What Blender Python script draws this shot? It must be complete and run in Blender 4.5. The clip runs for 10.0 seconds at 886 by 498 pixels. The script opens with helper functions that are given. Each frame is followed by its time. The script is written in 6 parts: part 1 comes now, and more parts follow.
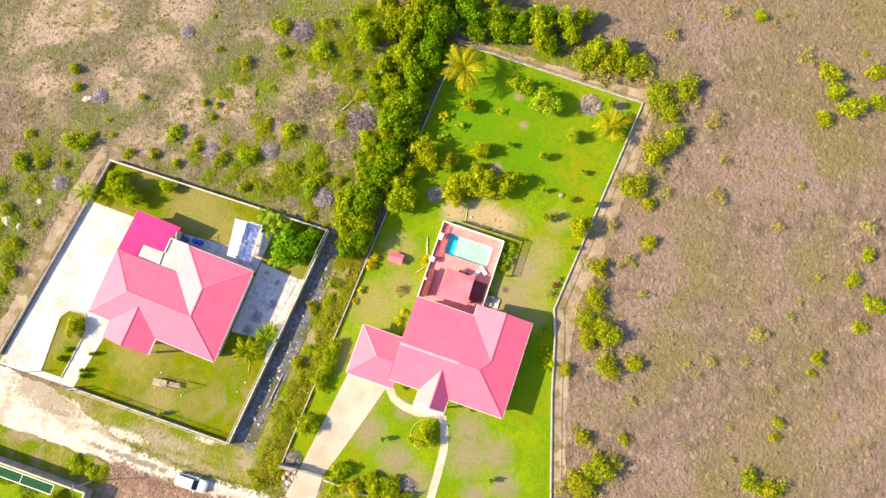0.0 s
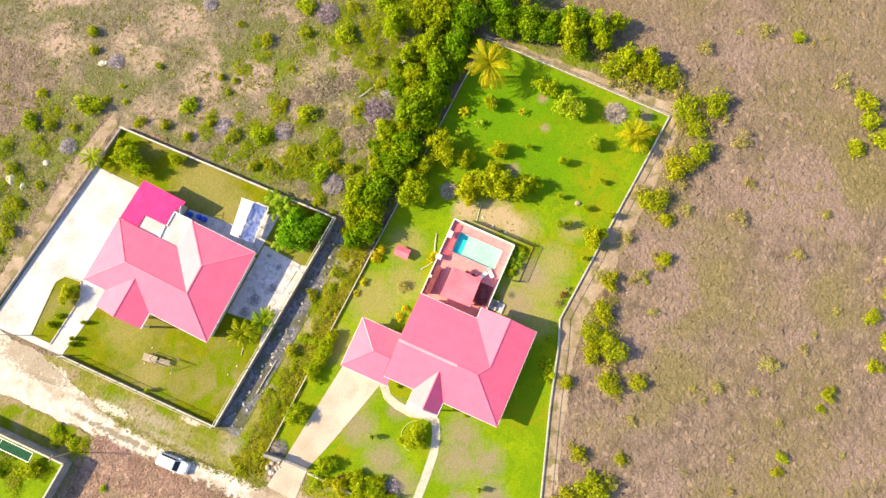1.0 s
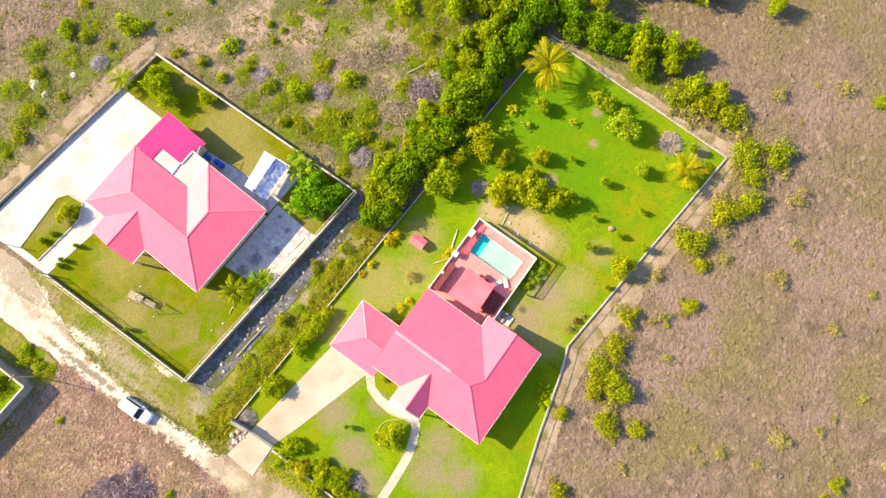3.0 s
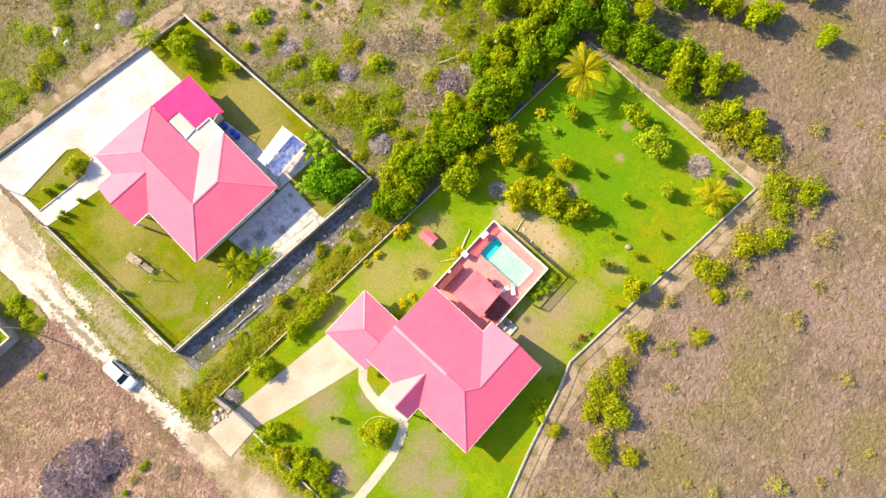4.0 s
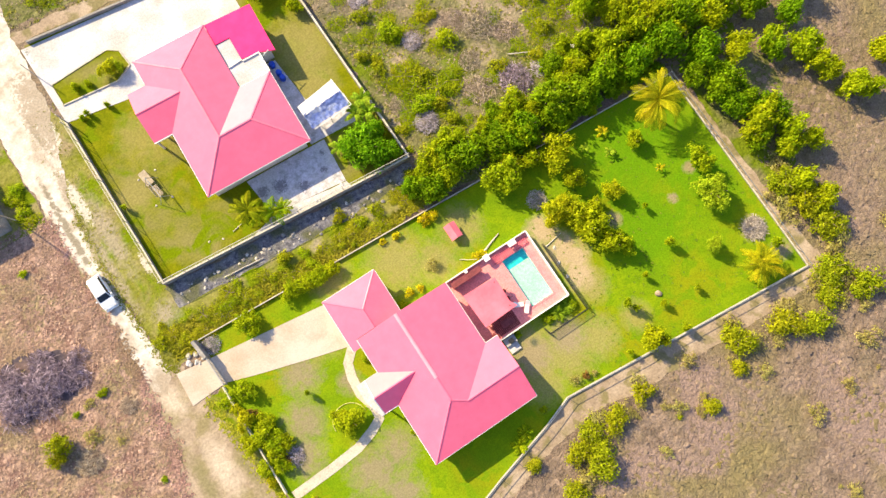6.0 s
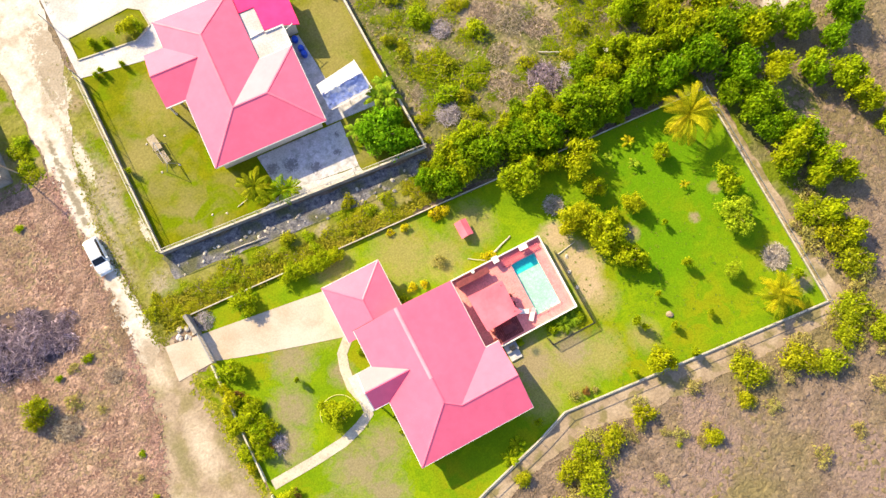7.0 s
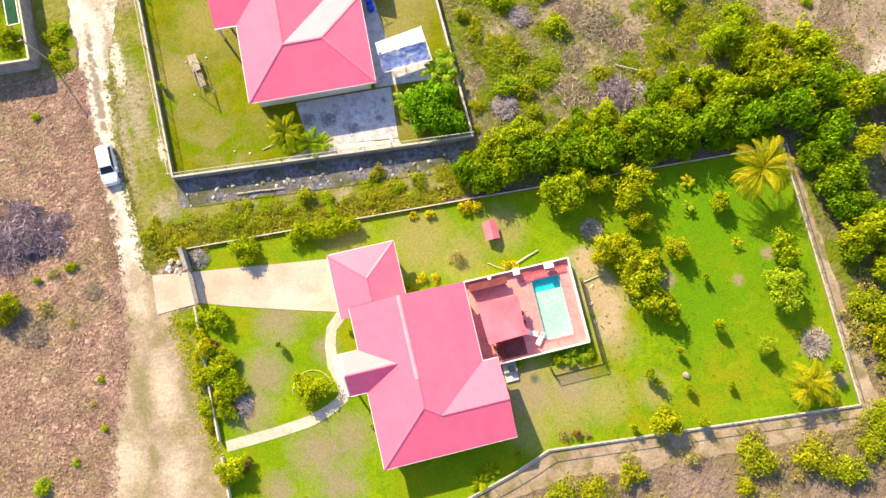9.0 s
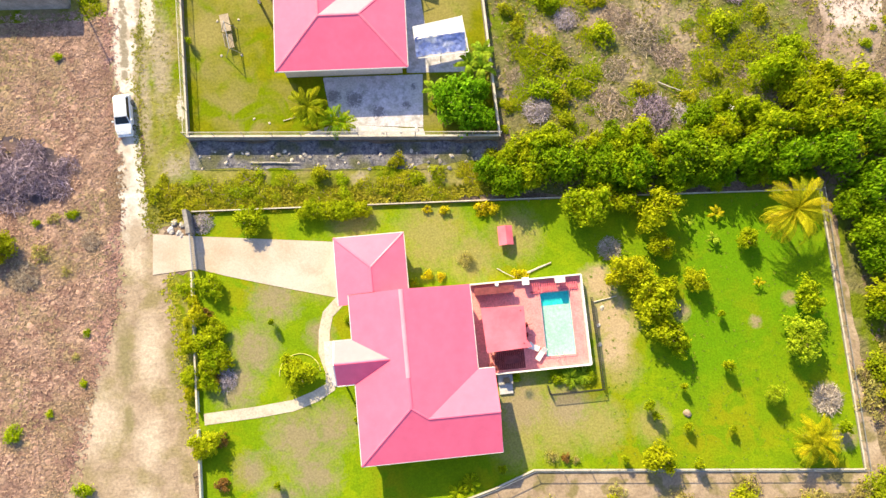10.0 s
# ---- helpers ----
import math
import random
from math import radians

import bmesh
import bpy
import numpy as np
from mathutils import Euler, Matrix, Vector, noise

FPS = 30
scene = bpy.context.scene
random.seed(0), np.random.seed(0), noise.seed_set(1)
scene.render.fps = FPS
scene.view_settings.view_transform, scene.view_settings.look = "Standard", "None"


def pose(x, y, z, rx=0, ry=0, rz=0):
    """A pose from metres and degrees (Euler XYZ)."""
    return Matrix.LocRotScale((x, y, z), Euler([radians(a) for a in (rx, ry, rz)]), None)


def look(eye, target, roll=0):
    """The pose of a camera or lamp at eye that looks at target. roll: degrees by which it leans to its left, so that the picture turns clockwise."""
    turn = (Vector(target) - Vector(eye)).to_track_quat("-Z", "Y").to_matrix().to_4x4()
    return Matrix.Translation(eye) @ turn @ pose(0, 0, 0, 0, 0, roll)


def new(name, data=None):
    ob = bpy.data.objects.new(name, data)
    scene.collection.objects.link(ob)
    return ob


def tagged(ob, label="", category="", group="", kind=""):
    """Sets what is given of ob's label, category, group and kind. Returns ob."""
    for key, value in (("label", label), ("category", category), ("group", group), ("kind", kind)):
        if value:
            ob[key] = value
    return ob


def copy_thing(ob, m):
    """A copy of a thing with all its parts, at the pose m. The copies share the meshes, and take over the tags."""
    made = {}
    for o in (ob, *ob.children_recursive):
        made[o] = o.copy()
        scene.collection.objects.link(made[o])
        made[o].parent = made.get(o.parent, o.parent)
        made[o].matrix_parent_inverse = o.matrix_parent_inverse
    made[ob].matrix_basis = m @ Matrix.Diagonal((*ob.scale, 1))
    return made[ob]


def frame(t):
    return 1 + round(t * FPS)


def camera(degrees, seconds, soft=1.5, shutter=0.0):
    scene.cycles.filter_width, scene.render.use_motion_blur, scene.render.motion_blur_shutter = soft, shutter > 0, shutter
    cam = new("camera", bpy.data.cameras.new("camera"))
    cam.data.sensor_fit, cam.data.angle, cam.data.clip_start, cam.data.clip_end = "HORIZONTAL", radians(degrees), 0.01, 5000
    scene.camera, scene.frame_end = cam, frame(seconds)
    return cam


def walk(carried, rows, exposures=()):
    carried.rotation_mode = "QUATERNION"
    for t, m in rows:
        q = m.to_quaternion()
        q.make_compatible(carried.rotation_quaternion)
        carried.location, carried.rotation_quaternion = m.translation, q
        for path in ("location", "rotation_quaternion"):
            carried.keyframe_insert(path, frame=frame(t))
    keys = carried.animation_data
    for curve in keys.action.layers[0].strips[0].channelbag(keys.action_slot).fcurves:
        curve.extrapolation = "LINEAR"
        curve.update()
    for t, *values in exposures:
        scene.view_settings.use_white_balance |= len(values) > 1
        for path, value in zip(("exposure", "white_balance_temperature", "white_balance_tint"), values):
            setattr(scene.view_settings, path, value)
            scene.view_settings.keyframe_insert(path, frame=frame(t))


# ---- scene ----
cam = camera(67.47, 10.0, soft=1.45)
ROWS = [
    (0.0, 6.20, -5.00, 97.80, 8.53, -0.51, -71.17),
    (0.5, 6.06, -5.09, 96.40, 8.62, -0.53, -68.64),
    (1.0, 5.96, -5.15, 94.99, 8.73, -0.57, -66.07),
    (1.5, 5.87, -5.21, 93.57, 8.82, -0.65, -63.42),
    (2.0, 5.79, -5.24, 92.17, 8.88, -0.75, -60.51),
    (2.5, 5.71, -5.25, 90.78, 8.93, -0.86, -57.44),
    (4.0, 5.60, -5.04, 86.60, 8.90, -1.38, -47.51),
    (4.5, 5.55, -4.94, 85.26, 8.81, -1.56, -43.95),
    (5.0, 5.53, -4.83, 83.92, 8.71, -1.74, -40.29),
    (5.5, 5.53, -4.73, 82.55, 8.58, -1.90, -36.77),
    (6.0, 5.54, -4.63, 81.16, 8.45, -2.04, -33.38),
    (7.5, 5.90, -4.43, 76.99, 7.91, -2.17, -24.76),
    (8.0, 6.09, -4.34, 75.60, 7.74, -2.16, -21.52),
    (8.5, 6.27, -4.27, 74.21, 7.53, -2.13, -17.72),
    (9.0, 6.44, -4.22, 72.81, 7.31, -2.09, -13.39),
    (9.5, 6.61, -4.14, 71.47, 7.09, -2.02, -9.13),
    (10.0, 6.85, -4.02, 70.20, 6.92, -1.97, -5.51),
]
EXPOSURE = 1.14
walk(cam, [(t, pose(x, y, z, rx, ry, rz)) for t, x, y, z, rx, ry, rz in ROWS], exposures=[(0.0, EXPOSURE, 6350, 15), (10.0, EXPOSURE, 6350, 15)])

# ---- light: afternoon sun from the north-west, clear sky ----
SUN_ELEV, SUN_AZ = radians(35), math.atan2(-0.38, 0.92)  # azimuth from +y towards +x
to_sun = Vector((math.sin(SUN_AZ) * math.cos(SUN_ELEV), math.cos(SUN_AZ) * math.cos(SUN_ELEV), math.sin(SUN_ELEV)))
world = bpy.data.worlds.new("sky")
scene.world = world
world.use_nodes = True
wn = world.node_tree.nodes
sky = wn.new("ShaderNodeTexSky")
sky.sky_type, sky.sun_disc = "NISHITA", False
sky.sun_elevation, sky.sun_rotation = SUN_ELEV, SUN_AZ
world.node_tree.links.new(sky.outputs[0], wn["Background"].inputs[0])
wn["Background"].inputs[1].default_value = 0.13
sun = new("sun", bpy.data.lights.new("sun", "SUN"))
sun.data.energy, sun.data.angle, sun.data.color = 4.6, radians(0.6), (1.0, 0.84, 0.45)
sun.matrix_world = look((0, 0, 0), -to_sun)

# ---- materials ----
def mat(name, c1, c2, scale=1.0, hue=0.015, rough=0.85, bump=0.3, fine=12.0, metal=0.0, c3=None, rand=0.0, spec=0.3, patch=0.12, c4=None, patch4=0.2, vary=0.22, mound=0.0, mound_scale=1.3):
    """Surface of two or three tones mixed by coarse and fine noise, with a fine relief."""
    m = bpy.data.materials.new(name)
    m.use_nodes = True
    n, l = m.node_tree.nodes, m.node_tree.links
    b = n["Principled BSDF"]
    pos = n.new("ShaderNodeNewGeometry")
    big, small = n.new("ShaderNodeTexNoise"), n.new("ShaderNodeTexNoise")
    for tex, s, d in ((big, scale, 6), (small, fine, 4)):
        tex.inputs["Scale"].default_value, tex.inputs["Detail"].default_value = s, d
        tex.inputs["Roughness"].default_value = 0.62
        l.new(pos.outputs["Position"], tex.inputs["Vector"])
    ramp = n.new("ShaderNodeValToRGB")
    ramp.color_ramp.elements[0].position, ramp.color_ramp.elements[1].position = 0.36, 0.64
    ramp.color_ramp.elements[0].color, ramp.color_ramp.elements[1].color = (*c1, 1), (*c2, 1)
    l.new(big.outputs[0], ramp.inputs[0])
    col = ramp.outputs[0]
    if c3:
        wide = n.new("ShaderNodeTexNoise")
        wide.inputs["Scale"].default_value, wide.inputs["Detail"].default_value = patch, 5
        l.new(pos.outputs["Position"], wide.inputs["Vector"])
        step = n.new("ShaderNodeMapRange")
        step.inputs[1].default_value, step.inputs[2].default_value = 0.48, 0.62
        l.new(wide.outputs[0], step.inputs[0])
        mx = n.new("ShaderNodeMixRGB")
        mx.inputs[2].default_value = (*c3, 1)
        l.new(step.outputs[0], mx.inputs[0])
        l.new(col, mx.inputs[1])
        col = mx.outputs[0]
    if c4:
        wide4 = n.new("ShaderNodeTexNoise")
        wide4.inputs["Scale"].default_value, wide4.inputs["Detail"].default_value = patch4, 6
        wide4.inputs["Distortion"].default_value = 0.6
        l.new(pos.outputs["Position"], wide4.inputs["Vector"])
        step4 = n.new("ShaderNodeMapRange")
        step4.inputs[1].default_value, step4.inputs[2].default_value = 0.5, 0.6
        l.new(wide4.outputs[0], step4.inputs[0])
        mx4 = n.new("ShaderNodeMixRGB")
        mx4.inputs[2].default_value = (*c4, 1)
        l.new(step4.outputs[0], mx4.inputs[0])
        l.new(col, mx4.inputs[1])
        col = mx4.outputs[0]
    hsv = n.new("ShaderNodeHueSaturation")
    l.new(col, hsv.inputs["Color"])
    val = n.new("ShaderNodeMapRange")
    val.inputs[1].default_value, val.inputs[2].default_value = 0.3, 0.7
    val.inputs[3].default_value, val.inputs[4].default_value = 1 - vary, 1 + vary
    l.new(small.outputs[0], val.inputs[0])
    out = val.outputs[0]
    if rand:
        island = n.new("ShaderNodeNewGeometry")
        rr = n.new("ShaderNodeMapRange")
        rr.inputs[3].default_value, rr.inputs[4].default_value = 1 - rand, 1 + rand
        l.new(island.outputs["Random Per Island"], rr.inputs[0])
        mu = n.new("ShaderNodeMath")
        mu.operation = "MULTIPLY"
        l.new(out, mu.inputs[0])
        l.new(rr.outputs[0], mu.inputs[1])
        out = mu.outputs[0]
        info = n.new("ShaderNodeObjectInfo")
        hh = n.new("ShaderNodeMapRange")
        hh.inputs[3].default_value, hh.inputs[4].default_value = 0.5 - hue, 0.5 + 0.5 * hue
        l.new(info.outputs["Random"], hh.inputs[0])
        l.new(hh.outputs[0], hsv.inputs["Hue"])
    l.new(out, hsv.inputs["Value"])
    l.new(hsv.outputs[0], b.inputs["Base Color"])
    b.inputs["Roughness"].default_value, b.inputs["Metallic"].default_value = rough, metal
    b.inputs["Specular IOR Level"].default_value = spec
    if bump:
        bp = n.new("ShaderNodeBump")
        bp.inputs["Strength"].default_value, bp.inputs["Distance"].default_value = bump, 0.08
        l.new(small.outputs[0], bp.inputs["Height"])
        l.new(bp.outputs[0], b.inputs["Normal"])
        if mound:  # low hummocks of old grass
            hum, hb = n.new("ShaderNodeTexNoise"), n.new("ShaderNodeBump")
            hum.inputs["Scale"].default_value, hum.inputs["Detail"].default_value = mound_scale, 6
            hum.inputs["Roughness"].default_value, hum.inputs["Distortion"].default_value = 0.62, 0.7
            l.new(pos.outputs["Position"], hum.inputs["Vector"])
            l.new(hum.outputs[0], hb.inputs["Height"])
            hb.inputs["Strength"].default_value, hb.inputs["Distance"].default_value = 1.0, mound
            l.new(hb.outputs[0], bp.inputs["Normal"])
    return m


def dry_spots(m, spots, tone, most=0.75, grain=0.7, lo=0.14, hi=0.36):
    """Worn, dry ground round given places, broken up by noise, mixed into a lawn's colour."""
    n, l = m.node_tree.nodes, m.node_tree.links
    hsv = [k for k in n if k.type == "HUE_SAT"][0]
    src = hsv.inputs["Color"].links[0].from_socket
    pos = n.new("ShaderNodeNewGeometry")
    total = None
    for x, y, r, *along in spots:
        dist = n.new("ShaderNodeVectorMath")
        dist.operation = "DISTANCE"
        far = along[0] if along else 1.0  # how much longer than wide
        dist.inputs[1].default_value = (x, y / far, 0)
        lay = n.new("ShaderNodeVectorMath")
        lay.operation = "MULTIPLY"
        lay.inputs[1].default_value = (1, 1 / far, 0)
        l.new(pos.outputs["Position"], lay.inputs[0])
        l.new(lay.outputs[0], dist.inputs[0])
        fall = n.new("ShaderNodeMapRange")
        fall.inputs[1].default_value, fall.inputs[2].default_value = r, 0.0
        l.new(dist.outputs["Value"], fall.inputs[0])
        if total is None:
            total = fall.outputs[0]
        else:
            top = n.new("ShaderNodeMath")
            top.operation = "MAXIMUM"
            l.new(total, top.inputs[0])
            l.new(fall.outputs[0], top.inputs[1])
            total = top.outputs[0]
    tex = n.new("ShaderNodeTexNoise")
    tex.inputs["Scale"].default_value, tex.inputs["Detail"].default_value = grain, 9
    tex.inputs["Roughness"].default_value, tex.inputs["Distortion"].default_value = 0.7, 0.8
    l.new(pos.outputs["Position"], tex.inputs["Vector"])
    mul = n.new("ShaderNodeMath")
    mul.operation = "MULTIPLY"
    l.new(total, mul.inputs[0])
    l.new(tex.outputs[0], mul.inputs[1])
    edge = n.new("ShaderNodeMapRange")
    edge.inputs[1].default_value, edge.inputs[2].default_value = lo, hi
    edge.inputs[4].default_value = most
    l.new(mul.outputs[0], edge.inputs[0])
    mx = n.new("ShaderNodeMixRGB")
    mx.inputs[2].default_value = (*tone, 1)
    l.new(edge.outputs[0], mx.inputs[0])
    l.new(src, mx.inputs[1])
    l.new(mx.outputs[0], hsv.inputs["Color"])


def leaf_mat(name, c1, c2, rand=0.35):
    m = mat(name, c1, c2, scale=0.9, rough=0.6, bump=0, fine=5.0, rand=rand, spec=0.08, hue=0.016)
    n, l = m.node_tree.nodes, m.node_tree.links
    b = n["Principled BSDF"]
    tr = n.new("ShaderNodeBsdfTranslucent")
    l.new(b.inputs["Base Color"].links[0].from_socket, tr.inputs[0])
    mx = n.new("ShaderNodeMixShader")
    mx.inputs[0].default_value = 0.44
    l.new(b.outputs[0], mx.inputs[1])
    l.new(tr.outputs[0], mx.inputs[2])
    l.new(mx.outputs[0], n["Material Output"].inputs[0])
    return m


def roof_mat(name, c1, c2, rough=0.5):
    m = mat(name, c1, c2, scale=0.5, rough=rough, bump=0.01, fine=1.5, spec=0.2, vary=0.035)
    return m


M = dict(
    scrub=mat("dry_scrub_soil", (0.15, 0.11, 0.083), (0.262, 0.19, 0.146), scale=0.5, bump=1.0, fine=4.2, vary=0.3, c3=(0.20, 0.16, 0.078), patch=0.07, c4=(0.262, 0.184, 0.155), patch4=0.08, spec=0.1, mound=0.5, mound_scale=1.25),
    russet=mat("russet_dead_grass", (0.225, 0.142, 0.108), (0.395, 0.262, 0.205), scale=0.7, bump=1.0, fine=3.6, c3=(0.30, 0.225, 0.135), patch=0.14, c4=(0.225, 0.132, 0.108), patch4=0.3, spec=0.1, vary=0.4, mound=0.55, mound_scale=1.35),
    olive=mat("overgrown_soil", (0.082, 0.092, 0.02), (0.195, 0.182, 0.075), scale=1.1, bump=0.8, fine=3.0, c3=(0.215, 0.175, 0.105), patch=0.12, c4=(0.125, 0.165, 0.006), patch4=0.16, spec=0.1, mound=0.3, mound_scale=1.2),
    straw=mat("straw_scrub_soil", (0.105, 0.093, 0.052), (0.215, 0.176, 0.12), scale=1.0, bump=0.8, fine=3.0, c3=(0.36, 0.262, 0.20), patch=0.11, c4=(0.125, 0.128, 0.045), patch4=0.14, spec=0.1, mound=0.25, mound_scale=1.3),
    lawn=mat("watered_lawn", (0.118, 0.205, 0.003), (0.20, 0.275, 0.003), scale=0.3, bump=0.5, fine=5.0, c3=(0.205, 0.222, 0.004), patch=0.1, c4=(0.135, 0.222, 0.003), patch4=0.6, spec=0.04),
    lawn_dull=mat("dry_lawn", (0.12, 0.14, 0.001), (0.178, 0.182, 0.003), scale=0.45, bump=0.4, fine=4.0, c3=(0.20, 0.18, 0.055), patch=0.12, c4=(0.125, 0.17, 0.0), patch4=0.3, spec=0.05),
    verge=mat("weedy_verge", (0.14, 0.155, 0.008), (0.245, 0.225, 0.06), scale=0.45, bump=0.8, fine=3.0, c3=(0.26, 0.205, 0.115), patch=0.18, c4=(0.13, 0.175, 0.0), patch4=0.25, spec=0.08, mound=0.15),
    sand=mat("limestone_road", (0.46, 0.41, 0.365), (0.61, 0.56, 0.51), scale=0.9, bump=0.6, fine=4.0, c3=(0.39, 0.325, 0.265), patch=0.5),
    dirt=mat("bare_dirt", (0.25, 0.185, 0.13), (0.35, 0.265, 0.195), scale=0.6, bump=0.7, fine=3.5, c3=(0.38, 0.295, 0.22), patch=0.22, c4=(0.20, 0.165, 0.08), patch4=0.45, spec=0.1),
    clearing=mat("trodden_dirt", (0.26, 0.195, 0.14), (0.37, 0.285, 0.21), scale=0.7, bump=0.8, fine=3.5, c3=(0.235, 0.19, 0.10), patch=0.3, spec=0.1),
    cleared=mat("scraped_soil", (0.22, 0.165, 0.125), (0.35, 0.265, 0.205), scale=0.5, bump=0.8, fine=3.5, c3=(0.30, 0.22, 0.175), patch=0.15, c4=(0.24, 0.2, 0.12), patch4=0.3, spec=0.1, mound=0.2),
    concrete=mat("pale_concrete", (0.455, 0.38, 0.325), (0.54, 0.456, 0.395), scale=0.3, bump=0.1, fine=6.0, rough=0.8, vary=0.12, c3=(0.41, 0.335, 0.275), patch=0.25, c4=(0.50, 0.43, 0.375), patch4=0.12),
    white_concrete=mat("white_concrete", (0.45, 0.43, 0.46), (0.55, 0.53, 0.57), scale=0.3, bump=0.1, fine=6.0, rough=0.8, c3=(0.42, 0.395, 0.39), patch=0.25),
    grey_concrete=mat("grey_concrete", (0.40, 0.385, 0.39), (0.60, 0.58, 0.58), scale=0.6, bump=0.2, fine=5.0, c3=(0.3, 0.28, 0.29), patch=0.35),
    yard_concrete=mat("blotched_yard_concrete", (0.47, 0.435, 0.49), (0.57, 0.535, 0.595), scale=1.6, bump=0.15, fine=5.0, c3=(0.36, 0.345, 0.36), patch=1.1, c4=(0.47, 0.45, 0.47), patch4=0.35),
    path_concrete=mat("path_concrete", (0.42, 0.365, 0.30), (0.53, 0.47, 0.39), scale=0.8, bump=0.1, fine=6.0, rough=0.8),
    render=mat("cream_render", (0.62, 0.52, 0.42), (0.68, 0.58, 0.48), scale=0.8, bump=0.15, fine=8.0),
    white=mat("white_paint", (0.72, 0.68, 0.64), (0.8, 0.76, 0.72), scale=1.2, bump=0.05, fine=10.0, rough=0.5),
    # grey rubble with the lot wall's bluish shade mixed into its tones
    debris=mat("shade_toned_rubble", (0.07, 0.067, 0.085), (0.25, 0.235, 0.255), scale=1.6, bump=0.9, fine=5.0, c3=(0.10, 0.10, 0.05), patch=0.4, vary=0.45),
    wall_block=mat("weathered_block", (0.20, 0.18, 0.17), (0.32, 0.29, 0.27), scale=1.0, bump=0.4, fine=6.0),
    wall_cap=mat("pale_wall_cap", (0.42, 0.38, 0.31), (0.58, 0.52, 0.44), scale=0.9, bump=0.2, fine=8.0),
    roof=roof_mat("pink_roof_sheet", (0.82, 0.14, 0.24), (0.86, 0.155, 0.26)),
    # paler tone, used only on the north slope of the house porch
    roof_pale=roof_mat("pale_roof_sheet", (0.30, 0.235, 0.27), (0.33, 0.26, 0.295), 0.55),
    roof_blush=roof_mat("blush_roof_sheet", (0.46, 0.265, 0.325), (0.49, 0.285, 0.35), 0.55),
    roof_cap=roof_mat("pale_pink_ridge", (0.84, 0.26, 0.34), (0.88, 0.31, 0.39), 0.55),
    roof_nb=roof_mat("red_roof_sheet", (0.84, 0.148, 0.25), (0.88, 0.163, 0.27)),
    nb_cap=roof_mat("pink_ridge", (0.82, 0.15, 0.24), (0.88, 0.2, 0.29), 0.5),
    magenta=roof_mat("magenta_roof_sheet", (0.88, 0.018, 0.16), (0.92, 0.03, 0.2), 0.6),
    terracotta=mat("terracotta_paving", (0.68, 0.22, 0.23), (0.78, 0.29, 0.29), scale=0.8, bump=0.1, fine=5.0, rough=0.7),
    awning=roof_mat("faded_pink_sheet", (0.74, 0.14, 0.19), (0.84, 0.2, 0.26), 0.6),
    dark_timber=mat("dark_red_timber", (0.14, 0.035, 0.04), (0.24, 0.06, 0.065), scale=2.0, bump=0.2, fine=9.0),
    timber=mat("grey_timber", (0.3, 0.24, 0.17), (0.42, 0.34, 0.25), scale=2.0, bump=0.3, fine=10.0),
    metal=mat("dull_steel", (0.30, 0.30, 0.31), (0.4, 0.4, 0.41), scale=3.0, bump=0.05, fine=20.0, rough=0.45, metal=0.6),
    black=mat("dark_trim", (0.02, 0.02, 0.022), (0.035, 0.035, 0.04), scale=3.0, bump=0.05, fine=20.0, rough=0.5),
    net=mat("dark_green_net", (0.012, 0.06, 0.03), (0.02, 0.085, 0.04), scale=2.0, bump=0.2, fine=14.0, rough=0.8, spec=0.1),
    tarp=mat("blue_tarpaulin", (0.16, 0.23, 0.58), (0.28, 0.36, 0.70), scale=1.2, bump=0.3, fine=3.0, rough=0.45, c3=(0.50, 0.55, 0.72), patch=0.7),
    barrel=mat("blue_plastic", (0.01, 0.06, 0.5), (0.02, 0.09, 0.6), scale=2.0, bump=0.05, fine=9.0, rough=0.4),
    car_white=mat("white_car_paint", (0.76, 0.76, 0.78), (0.8, 0.8, 0.82), scale=1.0, bump=0, fine=4.0, rough=0.2, spec=0.6),
    car_glass=mat("dark_car_glass", (0.008, 0.01, 0.014), (0.012, 0.015, 0.02), scale=1.0, bump=0, fine=4.0, rough=0.06, spec=0.6),
    tyre=mat("tyre_rubber", (0.015, 0.015, 0.015), (0.025, 0.025, 0.025), scale=4.0, bump=0.2, fine=20.0),
    bark=mat("bark", (0.14, 0.10, 0.065), (0.24, 0.18, 0.12), scale=3.0, bump=0.6, fine=12.0),
    stone=mat("pale_stone", (0.42, 0.36, 0.30), (0.58, 0.52, 0.46), scale=1.5, bump=0.6, fine=6.0),
    pile_soil=mat("dark_purplish_soil", (0.055, 0.045, 0.06), (0.12, 0.09, 0.10), scale=0.6, bump=0.9, fine=3.0, c3=(0.16, 0.10, 0.08), patch=0.3, spec=0.1),
    leaf_mat_green=leaf_mat("mat_leaves", (0.19, 0.28, 0.001), (0.35, 0.40, 0.003)),
    dead=mat("dead_twigs", (0.25, 0.215, 0.26), (0.50, 0.43, 0.47), scale=1.0, bump=0, fine=5.0, rand=0.5),
    leaf_bright=leaf_mat("bright_glossy_leaves", (0.15, 0.34, 0.004), (0.27, 0.47, 0.006)),
    dead_purple=mat("purple_dead_twigs", (0.13, 0.09, 0.125), (0.43, 0.33, 0.39), scale=1.6, bump=0, fine=5.0, rand=0.6),
    straw_brush=mat("straw_brush", (0.27, 0.205, 0.15), (0.44, 0.35, 0.26), scale=1.0, bump=0, fine=5.0, rand=0.45),
    dead_pale=mat("pale_cut_branches", (0.34, 0.29, 0.25), (0.5, 0.44, 0.38), scale=1.0, bump=0, fine=5.0, rand=0.4),
